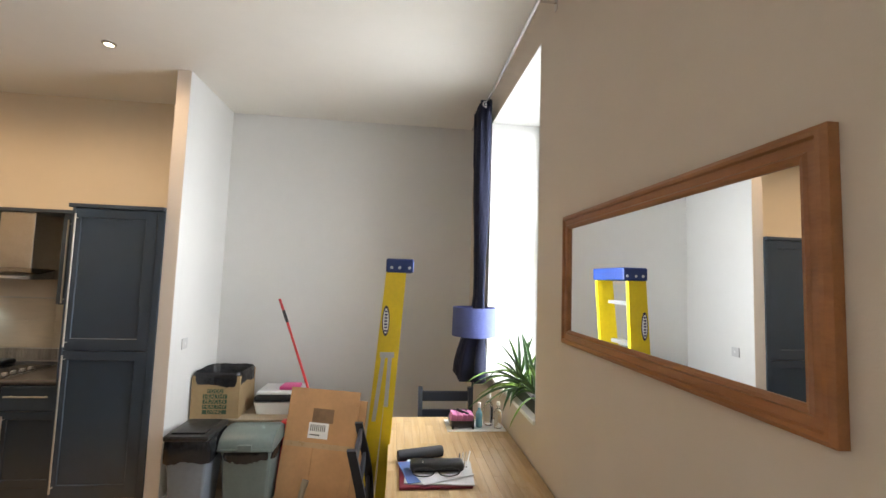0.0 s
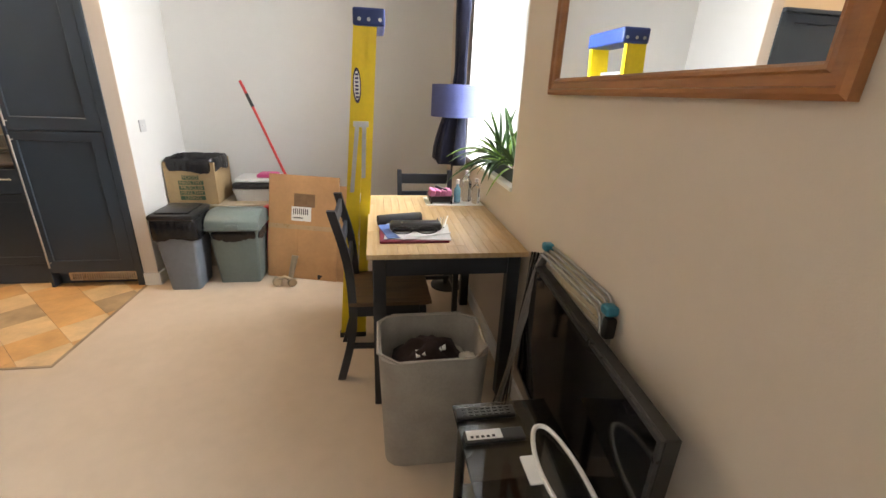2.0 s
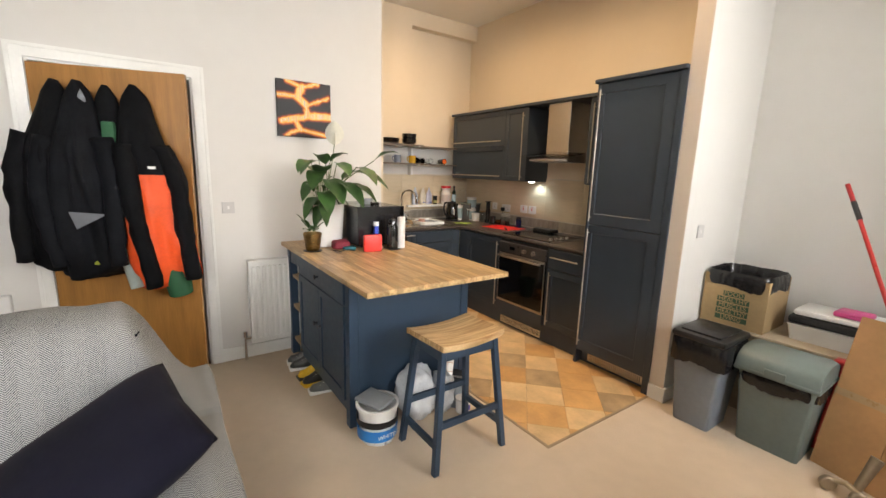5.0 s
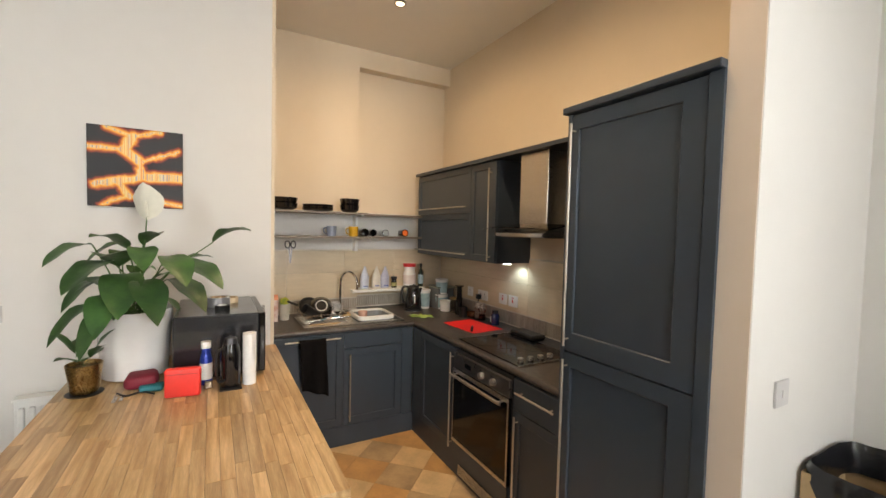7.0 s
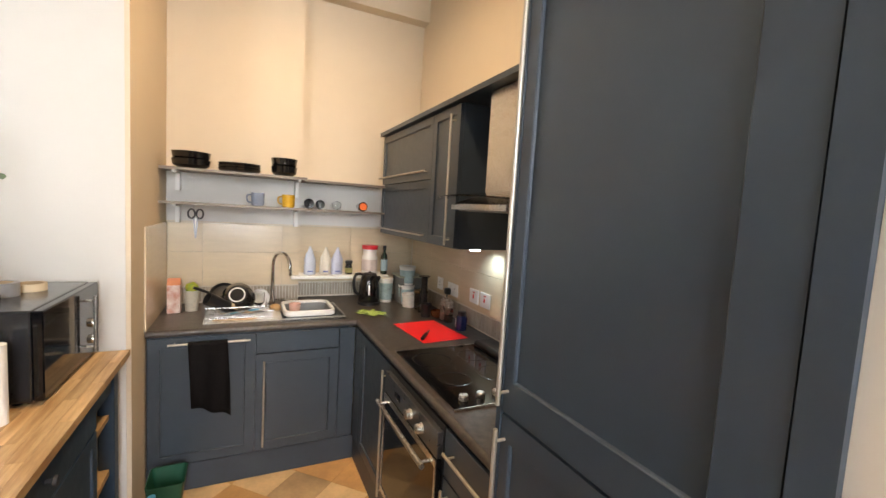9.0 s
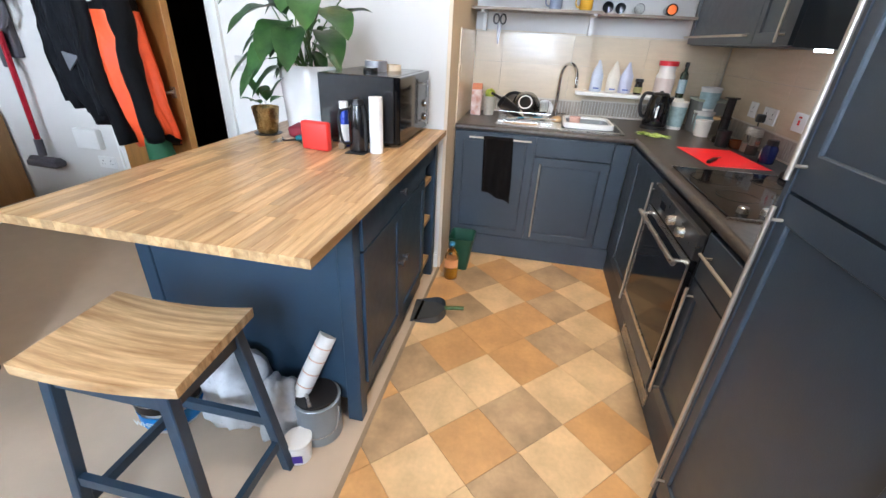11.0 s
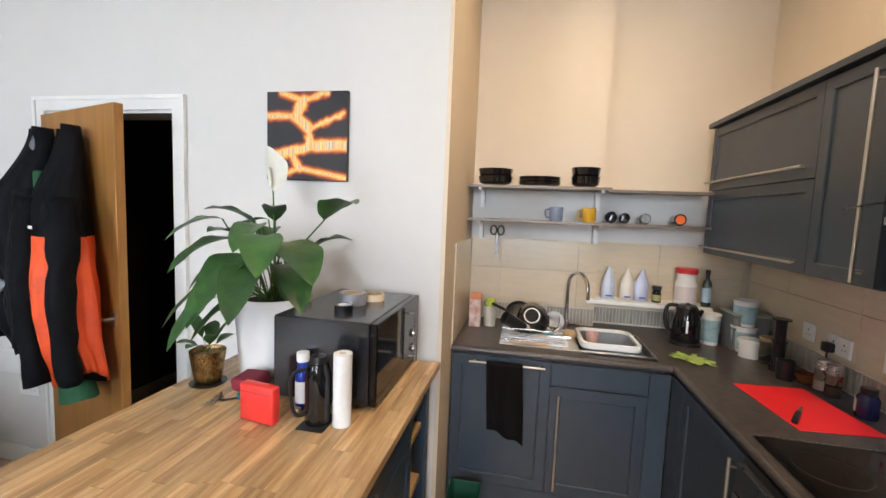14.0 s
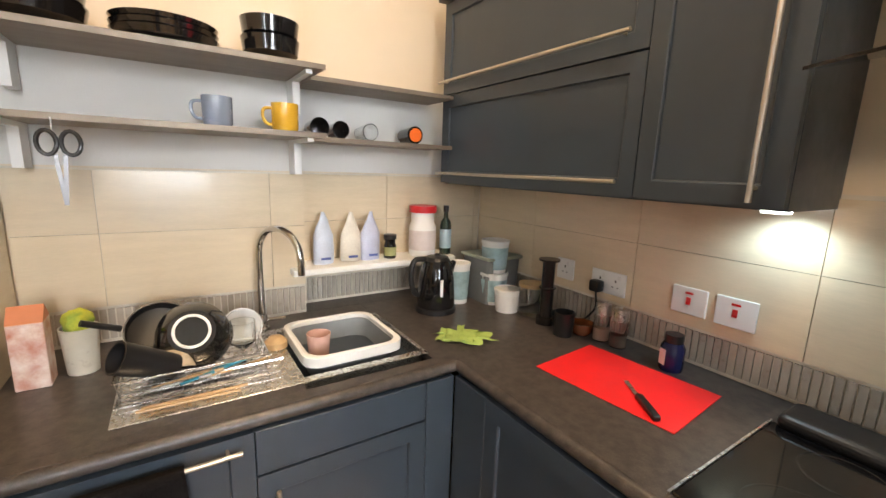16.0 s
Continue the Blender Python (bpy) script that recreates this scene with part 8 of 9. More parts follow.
# ledge things
LZ = 1.0605
for yy, colr in ((3.47, (0.50, 0.56, 0.68)), (3.585, (0.62, 0.58, 0.50)), (3.675, (0.45, 0.48, 0.62))):
    bm = bmesh.new()
    rings = []
    for f, w, d in ((0, 0.085, 0.05), (0.1, 0.09, 0.055), (0.55, 0.085, 0.045), (0.72, 0.06, 0.02), (0.85, 0.035, 0.012), (1.0, 0.012, 0.01)):
        rings.append([bm.verts.new((-4.70 + d / 2 * math.cos(a) * (1 + 0.1 * math.sin(4 * a)), yy + w / 2 * math.sin(a), LZ + 0.21 * f)) for a in [2 * math.pi * i / 16 for i in range(16)]])
    for a, b in zip(rings, rings[1:]):
        for i in range(16):
            bm.faces.new((a[i], a[(i + 1) % 16], b[(i + 1) % 16], b[i]))
    bm.faces.new(rings[0][::-1])
    bm.faces.new(rings[-1])
    g = thing("food_pouch", "upright plastic food pouch twisted shut", "pouch", -4.70, yy, LZ, group="food pouches on the ledge")
    part("film", crumple(bm, 0.006, 18, yy * 10), material("printed film", colr, 0.35, vary=0.08, scale=15), g, smooth=True)
    part("print_bars", boxes((-4.6665, -4.665, yy - 0.02, yy + 0.02, LZ + 0.02, LZ + 0.03)), material("blue print", (0.08, 0.12, 0.35), 0.5), g)
bottle("spice_jar", "short black jar with pale label on the ledge", -4.69, 3.765, LZ, 0.028, 0.085, BLACKGLOSS, BLACK, 0.02, "jar", 0.85, material("olive label", (0.30, 0.30, 0.12), 0.6))
tubm = bottle("protein_tub", "white plastic tub with a red screw lid", -4.69, 3.93, LZ, 0.062, 0.20, WHITEP, material("red lid", (0.62, 0.02, 0.03), 0.35), 0.03, "tub", 0.85, material("faded white label", (0.70, 0.62, 0.60), 0.5))
bottle("glass_bottle", "slim dark green glass bottle with blue label", -4.67, 4.045, LZ, 0.027, 0.20, material("dark green glass", (0.02, 0.04, 0.03), 0.06, coat=0.8), BLACK, 0.03, "bottle", 0.4, material("blue-white label", (0.35, 0.5, 0.6), 0.5))
lbx = thing("lunch_box", "translucent lunch box with a green rim", "lunch box", -4.62, 4.20, WT)
part("tub", tapered(-4.72, -4.52, 4.14, 4.33, WT + 0.0005, WT + 0.20, 0.01), material("smoky plastic", (0.20, 0.21, 0.21), 0.2), lbx, smooth=True)
part("lid", rounded(-4.725, -4.515, 4.135, 4.335, WT + 0.2005, WT + 0.215, 0.005), material("grey-green lid", (0.32, 0.36, 0.28), 0.4), lbx)


def pot_tub(x, y, z, r, h, label, band, lid=WHITEP):
    t = thing("food_tub", label, "tub", x, y, z, group="food tubs on the worktop")
    part("tub", lathe([(0, 0), (r * 0.85, 0), (r, h), (0, h)], 32, (x, y, z)), WHITEP, t, smooth=True)
    part("label_band", lathe([(r * 0.87 + 0.0012, h * 0.12), (r * 0.985 + 0.0012, h * 0.88)], 32, (x, y, z)), band, t, smooth=True)
    part("lid", lathe([(0, 0), (r * 1.05, 0), (r * 1.05, 0.012), (r * 0.98, 0.014), (r * 0.95, 0.010), (0, 0.010)], 32, (x, y, z + h + 0.0005)), lid, t, "white lid", smooth=True)


PB = material("pale blue label", (0.36, 0.52, 0.56), 0.5, vary=0.15, scale=25)
pot_tub(-4.52, 4.24, WT + 0.0005, 0.062, 0.13, "white tub with pale blue label, stacked", PB)
pot_tub(-4.52, 4.24, WT + 0.146, 0.060, 0.13, "white tub with pale blue label, stacked", PB)
pot_tub(-4.60, 4.10, WT + 0.0005, 0.052, 0.17, "tall white and blue tub behind the kettle", PB)
pot_tub(-4.40, 4.22, WT + 0.0005, 0.055, 0.085, "low white tub on the worktop", WHITEC)
cj2 = thing("storage_jar", "clear jar with a wooden lid", "jar", -4.32, 4.28, WT + 0.0005)
part("vessel", lathe([(0, 0), (0.048, 0), (0.050, 0.01), (0.050, 0.12), (0, 0.12)], 28, (-4.32, 4.28, WT + 0.0005)), CLEARP, cj2, smooth=True)
part("lid", lathe([(0, 0), (0.052, 0), (0.052, 0.015), (0, 0.015)], 28, (-4.32, 4.28, WT + 0.121)), SHW, cj2, "wooden lid", smooth=True)
ap = thing("coffee_press", "dark plastic plunger coffee press with wide flange", "coffee press", -4.22, 4.24, WT + 0.0005)
part("chamber", lathe([(0, 0), (0.036, 0), (0.036, 0.03), (0.026, 0.032), (0.026, 0.14), (0.033, 0.145), (0.033, 0.15), (0.024, 0.152), (0.024, 0.25), (0.040, 0.255), (0.040, 0.262), (0, 0.262)], 28, (-4.22, 4.24, WT + 0.0005)), material("smoke-black plastic", (0.02, 0.018, 0.018), 0.2), ap, smooth=True)
whole("coffee_cup_black", lathe([(0, 0), (0.034, 0), (0.038, 0.09), (0.035, 0.09), (0.03, 0.005), (0, 0.005)], 26, (-4.13, 4.19, WT + 0.0005)), BLACK, "small black cup beside the coffee press", "cup", (-4.13, 4.19, WT + 0.0005), smooth=True)
for x, y, c2 in ((-4.00, 4.29, (0.75, 0.55, 0.45)), (-3.93, 4.29, (0.12, 0.08, 0.06))):
    g = thing("spice_mill", "clear spice mill with steel top", "mill", x, y, WT + 0.0005, group="spice mills on the worktop")
    part("contents", lathe([(0, 0.002), (0.024, 0.002), (0.024, 0.045), (0, 0.045)], 20, (x, y, WT + 0.0005)), material("spice", c2, 0.8), g, smooth=True)
    part("vessel", lathe([(0, 0), (0.028, 0), (0.028, 0.095), (0, 0.095)], 24, (x, y, WT + 0.0005)), CLEARP, g, smooth=True)
    part("top", lathe([(0, 0), (0.029, 0), (0.026, 0.04), (0.018, 0.045), (0, 0.045)], 24, (x, y, WT + 0.0965)), STEEL, g, "steel top", smooth=True)
whole("tea_strainer_bowl", dish(-4.07, 4.27, WT + 0.0005, 0.045, 0.045), material("amber glass", (0.20, 0.06, 0.02), 0.1, coat=0.5), "small amber glass bowl", "bowl", (-4.07, 4.27, WT + 0.0005), smooth=True)
pb = thing("pill_bottle", "dark blue bottle with a black cap and white label", "bottle", -3.74, 4.285, WT + 0.0005)
part("vessel", lathe([(0, 0), (0.033, 0), (0.035, 0.01), (0.035, 0.075), (0.026, 0.09), (0, 0.09)], 28, (-3.74, 4.285, WT + 0.0005)), material("dark blue plastic", (0.010, 0.014, 0.07), 0.2), pb, smooth=True)
part("cap", lathe([(0, 0), (0.026, 0), (0.026, 0.025), (0, 0.027)], 24, (-3.74, 4.285, WT + 0.091)), BLACK, pb, smooth=True)
part("label_strip", moved(boxes((-0.012, 0.012, -0.0362, -0.0350, 0.02, 0.07)), pose(-3.74, 4.285, WT + 0.0005, 0, 0, -20)), WHITEP, pb)
kt2 = thing("kettle", "glossy black cordless kettle", "kettle", -4.50, 3.985, WT + 0.0005)
KX, KY = -4.50, 3.985
part("base", lathe([(0, 0), (0.085, 0), (0.085, 0.018), (0.078, 0.022), (0, 0.022)], 36, (KX, KY, WT + 0.0005)), BLACK, kt2, smooth=True)
part("vessel", lathe([(0, 0), (0.078, 0), (0.080, 0.02), (0.074, 0.12), (0.062, 0.18), (0.055, 0.195), (0, 0.195)], 36, (KX, KY, WT + 0.023)), BLACKGLOSS, kt2, smooth=True)
part("lid", lathe([(0, 0), (0.055, 0), (0.045, 0.014), (0.012, 0.018), (0.010, 0.026), (0, 0.028)], 30, (KX, KY, WT + 0.219)), BLACK, kt2, smooth=True)
part("spout", moved(lathe([(0, 0), (0.022, 0), (0.010, 0.05), (0, 0.05)], 16), pose(KX + 0.02, KY + 0.045, WT + 0.17, -35)), BLACKGLOSS, kt2, smooth=True)
part("handle", tube(smooth_curve([(KX - 0.01, KY - 0.05, WT + 0.225), (KX - 0.012, KY - 0.10, WT + 0.22), (KX - 0.012, KY - 0.115, WT + 0.16), (KX - 0.012, KY - 0.10, WT + 0.09), (KX - 0.01, KY - 0.07, WT + 0.07)], 6), 0.011, 12), BLACK, kt2, smooth=True)
part("level_window", moved(boxes((0.0745, 0.0775, -0.006, 0.006, 0.07, 0.15)), pose(KX, KY, WT, 0, 0, -15)), WHITEP, kt2)
# cloth, board and knife
bm = bmesh.new()
N = 16
V = [[bm.verts.new((-4.36 + 0.15 * i / N + 0.02 * math.sin(j * 0.9), 3.76 + 0.17 * j / N + 0.02 * math.sin(i * 0.8), WT + 0.004 + 0.018 * abs(noise.noise(Vector((i * 0.35, j * 0.3, 2)))))) for j in range(N + 1)] for i in range(N + 1)]
for i in range(N):
    for j in range(N):
        if not (i > 9 and j < 5) and not (i < 4 and j > 11):
            bm.faces.new((V[i][j], V[i + 1][j], V[i + 1][j + 1], V[i][j + 1]))
whole("green_cloth", bm, material("lime cleaning cloth", (0.38, 0.52, 0.13), 0.85, bump=0.4, bump_scale=200), "crumpled lime green cleaning cloth on the worktop", "cloth", (-4.28, 3.84, WT), smooth="all")
cb = whole("cutting_mat", moved(rounded(-0.205, 0.205, -0.145, 0.145, 0, 0.003, 0.0014, 1), pose(-3.80, 4.075, WT + 0.0005, 0, 0, 5)), material("bright red cutting mat", (0.80, 0.018, 0.022), 0.4, vary=0.04), "thin bright red cutting mat on the worktop", "chopping mat", (-3.79, 4.075, WT + 0.0005))
kn = thing("kitchen_knife", "small knife with a black handle on the red mat", "knife", -3.72, 4.02, WT + 0.004)
part("blade", moved(boxes((-0.006, 0.006, 0.0, 0.085, 0.004, 0.0055)), pose(-3.72, 4.02, WT + 0.0035, 0, 0, 55)), STEEL, kn)
part("handle", moved(rounded(-0.010, 0.010, -0.11, 0.0, 0.0, 0.016, 0.005), pose(-3.72, 4.02, WT + 0.0035, 0, 0, 55)), BLACK, kn, smooth=True)

# ---- round the sink ----
RACKW = material("dull wire", (0.30, 0.29, 0.28), 0.35, 0.9)
wr = thing("dish_rack", "steel wire dish rack on the drainer", "dish rack", -4.46, 3.0, WT + 0.008)
for z in (WT + 0.012, WT + 0.075):
    part("hoop", tube([(-4.62, 2.86, z), (-4.30, 2.86, z), (-4.30, 3.20, z), (-4.62, 3.20, z)], 0.003, 8, close=True), CHROME, wr, smooth=True)
for i in range(7):
    x = -4.60 + 0.047 * i
    part("wire", tube([(x, 2.86, WT + 0.075), (x, 2.87, WT + 0.014), (x, 3.19, WT + 0.014), (x, 3.20, WT + 0.075)], 0.0018, 6), RACKW, wr, smooth=True)
whole("upturned_bowl", moved(dish(0, 0, 0, 0.098, 0.092, 0.006), pose(-4.47, 3.06, WT + 0.105, 0, 240, -6) @ Matrix.Translation((0, 0, -0.04))), BLKC, "glossy black bowl drying on its side", "bowl", (-4.47, 3.06, WT + 0.02), smooth=True)
part("foot_ring", moved(lathe([(0.040, -0.004), (0.044, -0.006), (0.048, -0.004)], 28), pose(-4.47, 3.06, WT + 0.105, 0, 240, -6) @ Matrix.Translation((0, 0, -0.04))), WHITEC, bpy.data.objects["upturned_bowl"], "unglazed white foot ring", smooth=True)
fp = thing("travel_cup", "black tumbler lying in the dish rack", "cup", -4.44, 2.90, WT + 0.03)
part("vessel", moved(lathe([(0, 0), (0.032, 0), (0.040, 0.14), (0.036, 0.14), (0.03, 0.006), (0, 0.006)], 26), pose(-4.36, 2.98, WT + 0.065, 60, 0, 25)), BLACK, fp, smooth=True)
whole("frying_pan", join(moved(dish(0, 0, 0, 0.09, 0.035, 0.004), pose(-4.56, 2.95, WT + 0.085, 0, 50, 10)), tube([(-4.56, 2.86, WT + 0.12), (-4.53, 2.78, WT + 0.16)], 0.009, 10)), BLACK, "black frying pan propped in the dish rack", "pan", (-4.58, 2.9, WT + 0.02), smooth=True)
whole("white_dish", moved(dish(0, 0, 0, 0.06, 0.03, 0.004), pose(-4.56, 3.17, WT + 0.075, 0, 80, -15)), WHITEC, "white dish standing in the rack", "dish", (-4.56, 3.17, WT + 0.02), smooth=True)
whole("cream_bowl", moved(dish(0, 0, 0, 0.06, 0.05, 0.004), pose(-4.45, 2.97, WT + 0.07, 0, 150, 0)), material("cream glaze", (0.60, 0.50, 0.36), 0.3), "upturned cream bowl in the rack", "bowl", (-4.45, 2.97, WT + 0.02), smooth=True)
whole("wine_glass", lathe([(0, 0), (0.032, 0), (0.004, 0.004), (0.004, 0.03), (0.035, 0.06), (0.036, 0.12), (0.034, 0.12), (0.033, 0.062), (0, 0.035)], 24, (-4.42, 3.15, WT + 0.018)), CLEARP, "clear glass standing in the rack", "glass", (-4.42, 3.15, WT + 0.018), smooth=True)
ct2 = thing("cutlery", "cutlery and wooden chopsticks in the dish rack", "cutlery", -4.34, 3.05, WT + 0.02)
rng = random.Random(8)
for k in range(7):
    y = 2.90 + 0.03 * k
    part("utensil", tube([(-4.33 + rng.uniform(-0.015, 0.03), y, WT + 0.022 + 0.006 * k % 0.02), (-4.34 + rng.uniform(-0.04, 0.03), y + 0.16, WT + 0.045)], 0.004, 6), [STEEL, SHW, CHROME, TEAL][k % 4], ct2, smooth=True)
part("chopstick", tube([(-4.265, 2.90, WT + 0.010), (-4.262, 3.12, WT + 0.010)], 0.004, 6), SHW, ct2, "wooden chopstick", smooth=True)
part("chopstick", tube([(-4.278, 2.91, WT + 0.010), (-4.280, 3.14, WT + 0.011)], 0.004, 6), SHW, ct2, "wooden chopstick", smooth=True)
bw = thing("washing_bowl", "collapsible white-rimmed washing-up bowl in the sink", "washing-up bowl", -4.44, 3.45, WT - 0.14)
part("bowl", tapered(-4.60, -4.30, 3.31, 3.60, WT - 0.14, WT + 0.022, 0.03, r=0.05), material("grey rubber", (0.20, 0.22, 0.24), 0.5), bw, smooth=True)
bm = bmesh.new()


def frame_ring(z, o, r=0.05, x0=-4.62, x1=-4.285, y0=3.295, y1=3.615):
    pts = []
    a, b, c, d = x0 + o, x1 - o, y0 + o, y1 - o
    for cx, cy, s in ((b - r, d - r, 0), (a + r, d - r, 1), (a + r, c + r, 2), (b - r, c + r, 3)):
        for k in range(5):
            an = math.pi / 2 * (s + k / 4)
            pts.append(bm.verts.new((cx + r * math.cos(an), cy + r * math.sin(an), z)))
    return pts


fr = [frame_ring(WT + 0.006, 0), frame_ring(WT + 0.036, 0), frame_ring(WT + 0.040, 0.008), frame_ring(WT + 0.036, 0.018), frame_ring(WT + 0.006, 0.018)]
for a, b in zip(fr, fr[1:] + fr[:1]):
    for k in range(20):
        bm.faces.new((a[k], a[(k + 1) % 20], b[(k + 1) % 20], b[k]))
part("rim", bm, WHITEP, bw, "white plastic rim", smooth=True)
part("water", boxes((-4.57, -4.33, 3.34, 3.57, WT - 0.06, WT - 0.055)), material("grey dishwater", (0.10, 0.10, 0.10), 0.1), bw)
whole("measuring_cup", lathe([(0, 0), (0.028, 0), (0.038, 0.11), (0.036, 0.11), (0.026, 0.004), (0, 0.004)], 24, (-4.42, 3.37, WT - 0.05)), material("peach translucent plastic", (0.70, 0.42, 0.34), 0.2), "peach plastic cup in the washing-up bowl", "cup", (-4.42, 3.37, WT - 0.05), smooth=True)
whole("dish_brush", lathe([(0, 0), (0.035, 0), (0.035, 0.02), (0.02, 0.035), (0, 0.037)], 24, (-4.50, 3.255, WT + 0.006)), SHW, "round wooden dish brush beside the bowl", "brush", (-4.50, 3.25, WT + 0.006), smooth=True)
mc = thing("milk_carton", "white drink carton with an orange-brown top and spots", "carton", -4.56, 2.685, WT + 0.0005)
part("carton_body", rounded(-4.60, -4.53, 2.64, 2.71, WT + 0.0005, WT + 0.175, 0.002, 1), material("printed carton", (0.68, 0.60, 0.56), 0.5, vary=0.3, scale=22, second=(0.42, 0.16, 0.10)), mc)
bm = bmesh.new()
V = [bm.verts.new(p) for p in ((-4.60, 2.64, WT + 0.176), (-4.53, 2.64, WT + 0.176), (-4.53, 2.71, WT + 0.176), (-4.60, 2.71, WT + 0.176), (-4.565, 2.64, WT + 0.215), (-4.565, 2.71, WT + 0.215))]
for f in ((0, 1, 4), (1, 2, 5, 4), (2, 3, 5), (3, 0, 4, 5), (0, 3, 2, 1)):
    bm.faces.new([V[i] for i in f])
part("gable", bm, material("orange-brown card", (0.55, 0.20, 0.10), 0.5), mc)
whole("sponge_pot", lathe([(0, 0), (0.036, 0), (0.044, 0.13), (0.040, 0.13), (0.034, 0.006), (0, 0.006)], 24, (-4.60, 2.765, WT + 0.0005)), material("pale translucent plastic", (0.55, 0.52, 0.44), 0.3), "pale plastic pot beside the carton", "pot", (-4.60, 2.765, WT + 0.0005), smooth=True)
lump("sponges", "green and yellow sponges poking from the pot", "sponge", -4.60, 2.765, WT + 0.11, 0.04, 0.035, 0.07, material("yellow-green sponge", (0.50, 0.50, 0.05), 0.9, vary=0.4, second=(0.10, 0.25, 0.05), scale=20), 17)
# tea towel on the handle
tt = thing("tea_towel", "black tea towel hung over the steel handle", "towel", -4.06, 2.89, 0.42)
bm = bmesh.new()
rows = []
for k in range(21):
    f = k / 20
    z = 0.808 - 0.36 * f
    wl, wr2 = 2.785 + 0.02 * f, 2.975 + 0.02 * f
    rows.append([bm.verts.new((-4.055 + 0.012 * math.sin(s * 11 + f * 2) * (0.3 + f), wl + (wr2 - wl) * s, z - (0.07 * s * step(0.7, 1, f)))) for s in [i / 16 for i in range(17)]])
back = [[bm.verts.new((-4.083, v.co.y, 0.808 - 0.012 * k)) for v in rows[0]] for k in range(6)]
for a, b in zip(rows, rows[1:]):
    for i in range(16):
        bm.faces.new((a[i], a[i + 1], b[i + 1], b[i]))
for a, b in zip([rows[0]] + back, back):
    for i in range(16):
        bm.faces.new((a[i + 1], a[i], b[i], b[i + 1]))
tw = part("cloth", bm, material("black cotton", (0.008, 0.007, 0.007), 0.95, bump=0.4, bump_scale=200, spec=0.1), tt, smooth="all")
sd = tw.modifiers.new("thickness", "SOLIDIFY")
sd.thickness = 0.003

slide("kettle green_cloth cutting_mat kitchen_knife dish_rack upturned_bowl travel_cup frying_pan white_dish cream_bowl wine_glass cutlery washing_bowl measuring_cup dish_brush milk_carton sponge_pot sponges food_tub storage_jar coffee_press coffee_cup_black lunch_box".split(), 0.035, -0.012)
slide("mains_plug".split(), -0.03, 0.0)
slide("spice_mill tea_strainer_bowl pill_bottle hob hob_scraper_case".split(), 0.0, -0.02)
slide("food_pouch spice_jar protein_tub glass_bottle".split(), -0.085, 0.03)
slide("tumbler".split(), -0.05, 0.0)
slide("kettle".split(), -0.085, -0.07)
slide("bar_stool".split(), 0.005, 0.04)
slide("kitchen_tap".split(), 0.0, -0.065)
slide("upturned_bowl".split(), 0.0, -0.03)
slide("kitchen_scissors".split(), 0.0, -0.02)
slide("hob_scraper_case".split(), -0.05, 0.0)
slide("cordless_vacuum".split(), 0.0, -0.10)
slide("peace_lily".split(), 0.0, -0.015)
slide("food_tub storage_jar".split(), -0.04, -0.035)
slide("coffee_press".split(), -0.03, -0.02)

# ---- everything that stands on the floor, set down to its level ----
REACH = 0.45


def lowered(z):
    """A height once the lowest part of a standing thing is let down to the floor."""
    return z + FLOOR_Z * (1 - z / REACH) if z < REACH else z


def under(ob):
    return [ob] + [q for c in ob.children for q in under(c)]


SMALL = "paint_bucket paint_tray dust_sheet_bag plastic_bag lining_paper_roll paint_kettle paint_brush filler_tub trainer green_bin juice_bottle dustpan".split()
PILE = "swing_bin flip_top_bin flattened_box roller_skate_casters".split()
NEAR = "dining_chair laundry_basket dark_garment garment_print sock".split()
done = set()
for root in [q for q in scene.objects if q.parent is None and q.type in ("MESH", "EMPTY")]:
    kind = root.name.split(".")[0]
    if kind in SMALL:
        root.matrix_basis = Matrix.Translation((0, 0, FLOOR_Z)) @ root.matrix_basis
        continue
    if kind in PILE:
        root.matrix_basis = Matrix.Translation((0.03 * root.matrix_basis[0][3], 0.10 if "box" in kind or "caster" in kind else 0.18, FLOOR_Z)) @ root.matrix_basis @ Matrix.Diagonal((1, 1, 1.07 if "box" in kind else 1.03, 1))
        continue
    if kind in NEAR:
        root.matrix_basis = Matrix.Translation((0.03, 0.37, 1.45)) @ Matrix.Scale(1 - FLOOR_Z / 1.45, 4) @ Matrix.Translation((-0.03, -0.37, -1.45)) @ root.matrix_basis
        continue
    parts = [(q, place_of(q)) for q in under(root) if q.type == "MESH"]
    low = min((p @ v.co).z for q, p in parts for v in q.data.vertices) if parts else 1
    if low > 0.03:
        continue
    for q, p in parts:
        if q.data.name in done:
            continue
        done.add(q.data.name)
        back = p.inverted()
        rigid = kind in ("floor", "carpet", "threshold_strip", "baseboard")
        for v in q.data.vertices:
            w = p @ v.co
            w.z = w.z + FLOOR_Z if rigid else lowered(w.z)
            v.co = back @ w
slide("paint_bucket paint_tray dust_sheet_bag plastic_bag lining_paper_roll paint_kettle paint_brush filler_tub".split(), -0.04, -0.01)
slide(["flip_top_bin"], -0.04, 0.0)
slide(["red_tub"], 0.06, 0.03)
slide(["red_crate"], 0.05, 0.02)
slide("green_bin juice_bottle dustpan".split(), -0.06, 0.0)
slide("dustpan".split(), -0.16, -0.045)
slide("paint_kettle paint_brush".split(), -0.068, -0.049)
slide("lining_paper_roll".split(), -0.06, 0.02)
slide(["tissue"], -0.09, -0.01)
slide("filler_tub".split(), -0.041, 0.008)

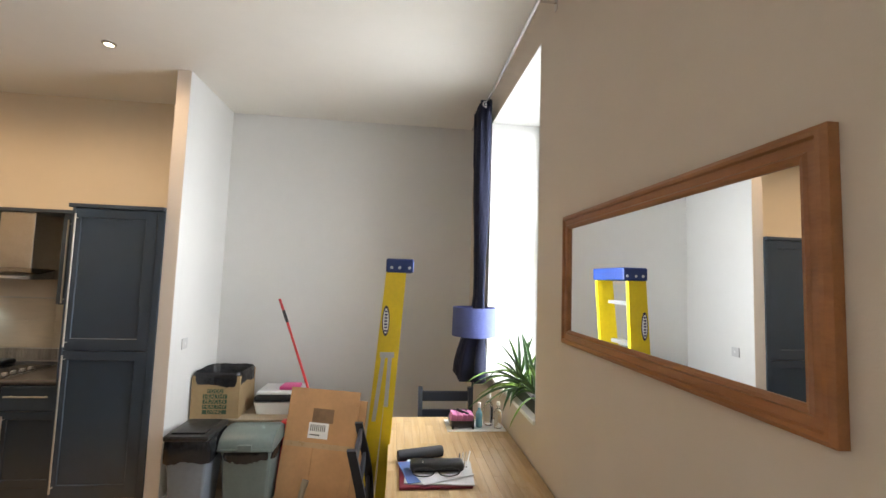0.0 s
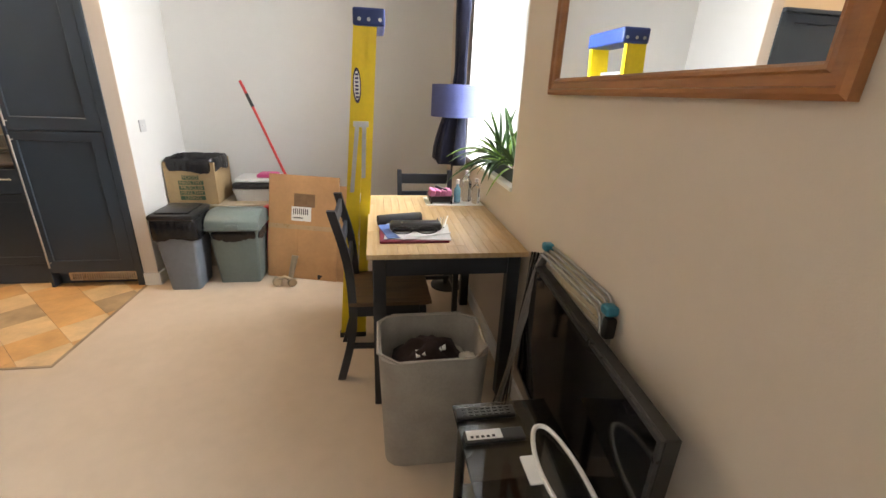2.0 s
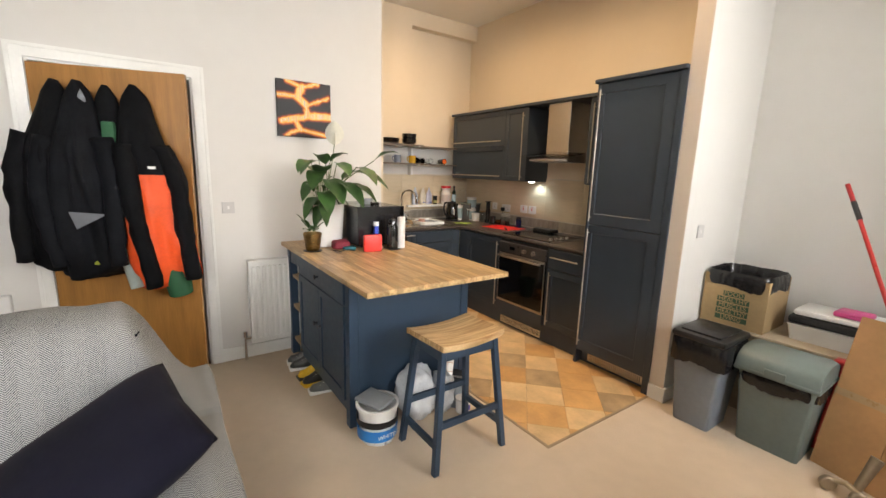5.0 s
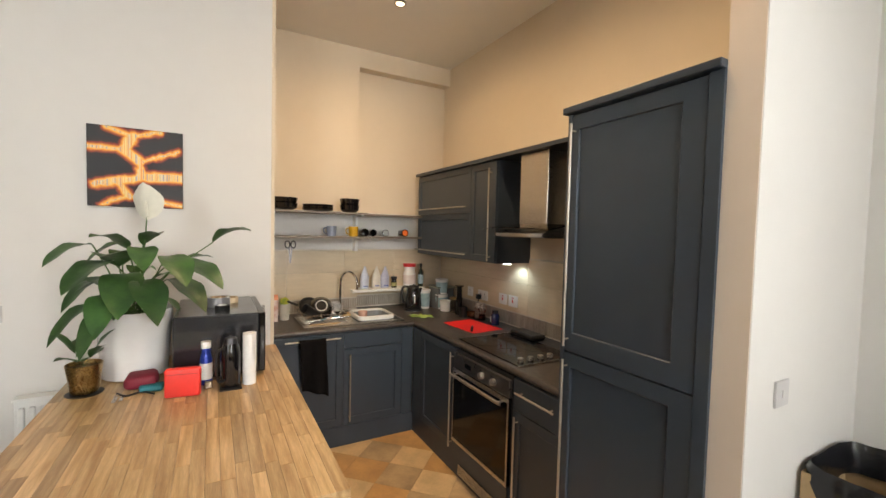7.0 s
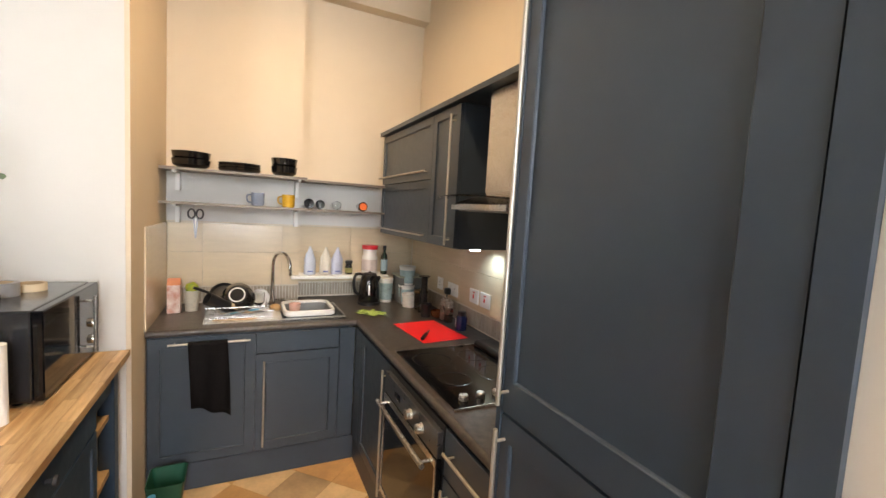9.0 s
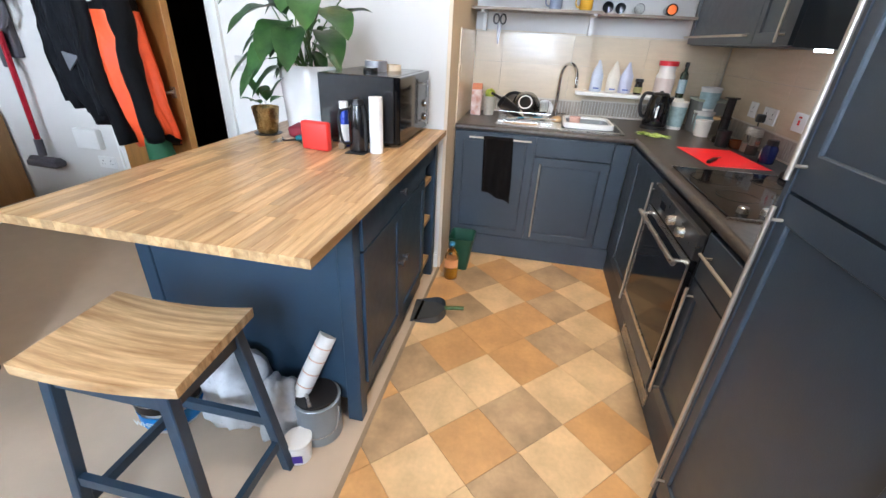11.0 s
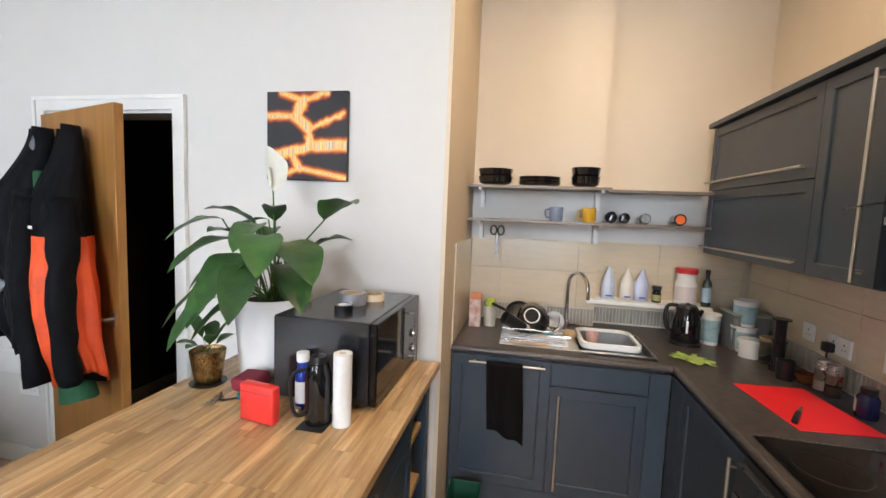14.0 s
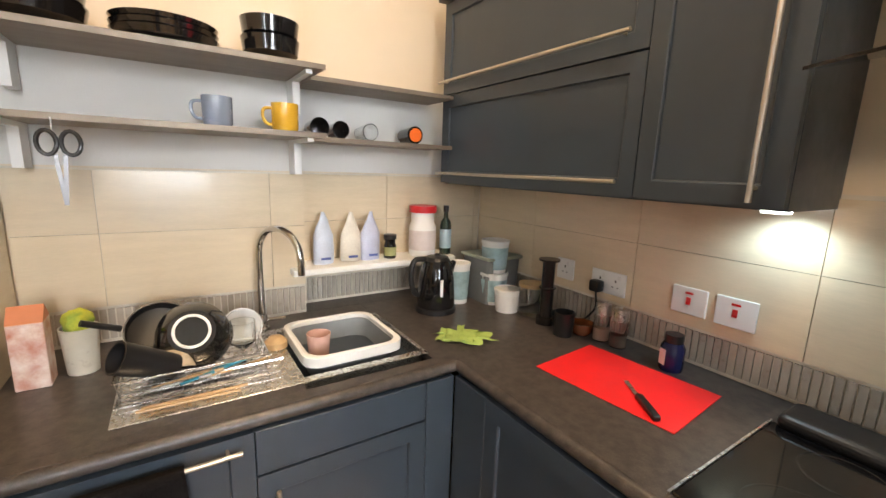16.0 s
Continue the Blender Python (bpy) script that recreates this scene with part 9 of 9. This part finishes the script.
# ---- kitchen floor tiles, laid on the diagonal ----
vf = tagged(new("kitchen_floor"), "diagonal tan, orange and grey-brown stone-effect tiles", "", "", "structure")
TH = 0.179
TONES = [material("light tan tile", (0.76, 0.52, 0.27), 0.4, vary=0.13, scale=6, each=0.14, fine=0.06, coat=0.2, bump=0.08, bump_scale=30),
         material("orange tile", (0.66, 0.36, 0.135), 0.4, vary=0.12, scale=6, each=0.16, fine=0.06, coat=0.2, bump=0.08, bump_scale=30),
         material("grey-brown tile", (0.53, 0.355, 0.19), 0.42, vary=0.2, scale=6, each=0.16, fine=0.07, coat=0.2, bump=0.08, bump_scale=30)]


def clip(poly, axis, limit, keep_above):
    out = []
    for i, p in enumerate(poly):
        q = poly[(i + 1) % len(poly)]
        a, b = (p[axis] - limit) * (1 if keep_above else -1), (q[axis] - limit) * (1 if keep_above else -1)
        if a >= 0:
            out.append(p)
        if a * b < 0:
            f = a / (a - b)
            out.append((p[0] + (q[0] - p[0]) * f, p[1] + (q[1] - p[1]) * f))
    return out


KNOWN = {(1, -1): 2, (-2, 0): 2, (0, -4): 2, (-6, 0): 2, (-5, -3): 2, (-2, 2): 2, (0, 2): 2, (-4, 0): 2, (2, -4): 2, (3, -3): 0, (3, -1): 2, (-3, -3): 2, (0, -2): 0, (-1, 1): 0, (2, 0): 0, (-3, 1): 0, (-4, -2): 0, (-7, -1): 0, (0, 0): 0, (1, -3): 0, (-5, 1): 0, (-1, -1): 1, (-1, -3): 1, (2, -2): 1, (1, 1): 1, (-2, -2): 1, (-5, -1): 1, (-7, 1): 1, (-4, 2): 1, (-3, -1): 1}
rng = random.Random(23)
whole_tiles = {}
FX0, FX1, FY0, FY1 = -4.165, -1.708, 2.574, 3.735
for i in range(-24, 12):
    for j in range(-8, 9):
        cx = -2.839 + TH * i
        cy = 3.363 + TH * j
        if (i + j) % 2:
            continue
        r = TH - 0.0012
        poly = [(cx - r, cy), (cx, cy - r), (cx + r, cy), (cx, cy + r)]
        full = cx - r > FX0 and cx + r < FX1 and cy - r > FY0 and cy + r < FY1
        tone = rng.choice((0, 0, 0, 1, 1, 1, 2))
        tone = KNOWN.get((i, j), tone)
        for ax, lim, up in ((0, FX0, True), (0, FX1, False), (1, FY0, True), (1, FY1, False)):
            poly = clip(poly, ax, lim, up)
            if not poly:
                break
        if len(poly) < 3:
            continue
        if full and tone in whole_tiles:
            me = whole_tiles[tone]
        else:
            bm = bmesh.new()
            lo = [bm.verts.new((p[0] - cx, p[1] - cy, 0)) for p in poly]
            hi = [bm.verts.new((p[0] - cx, p[1] - cy, 0.011)) for p in poly]
            n = len(poly)
            bm.faces.new(hi)
            for k in range(n):
                bm.faces.new((lo[k], lo[(k + 1) % n], hi[(k + 1) % n], hi[k]))
            me = bpy.data.meshes.new("tile")
            bm.to_mesh(me)
            bm.free()
            me.materials.append(TONES[tone])
            if full:
                whole_tiles[tone] = me
        t = new("tile", me)
        t.parent = vf
        t.matrix_basis = Matrix.Translation((cx, cy, FLOOR_Z - 0.0118))
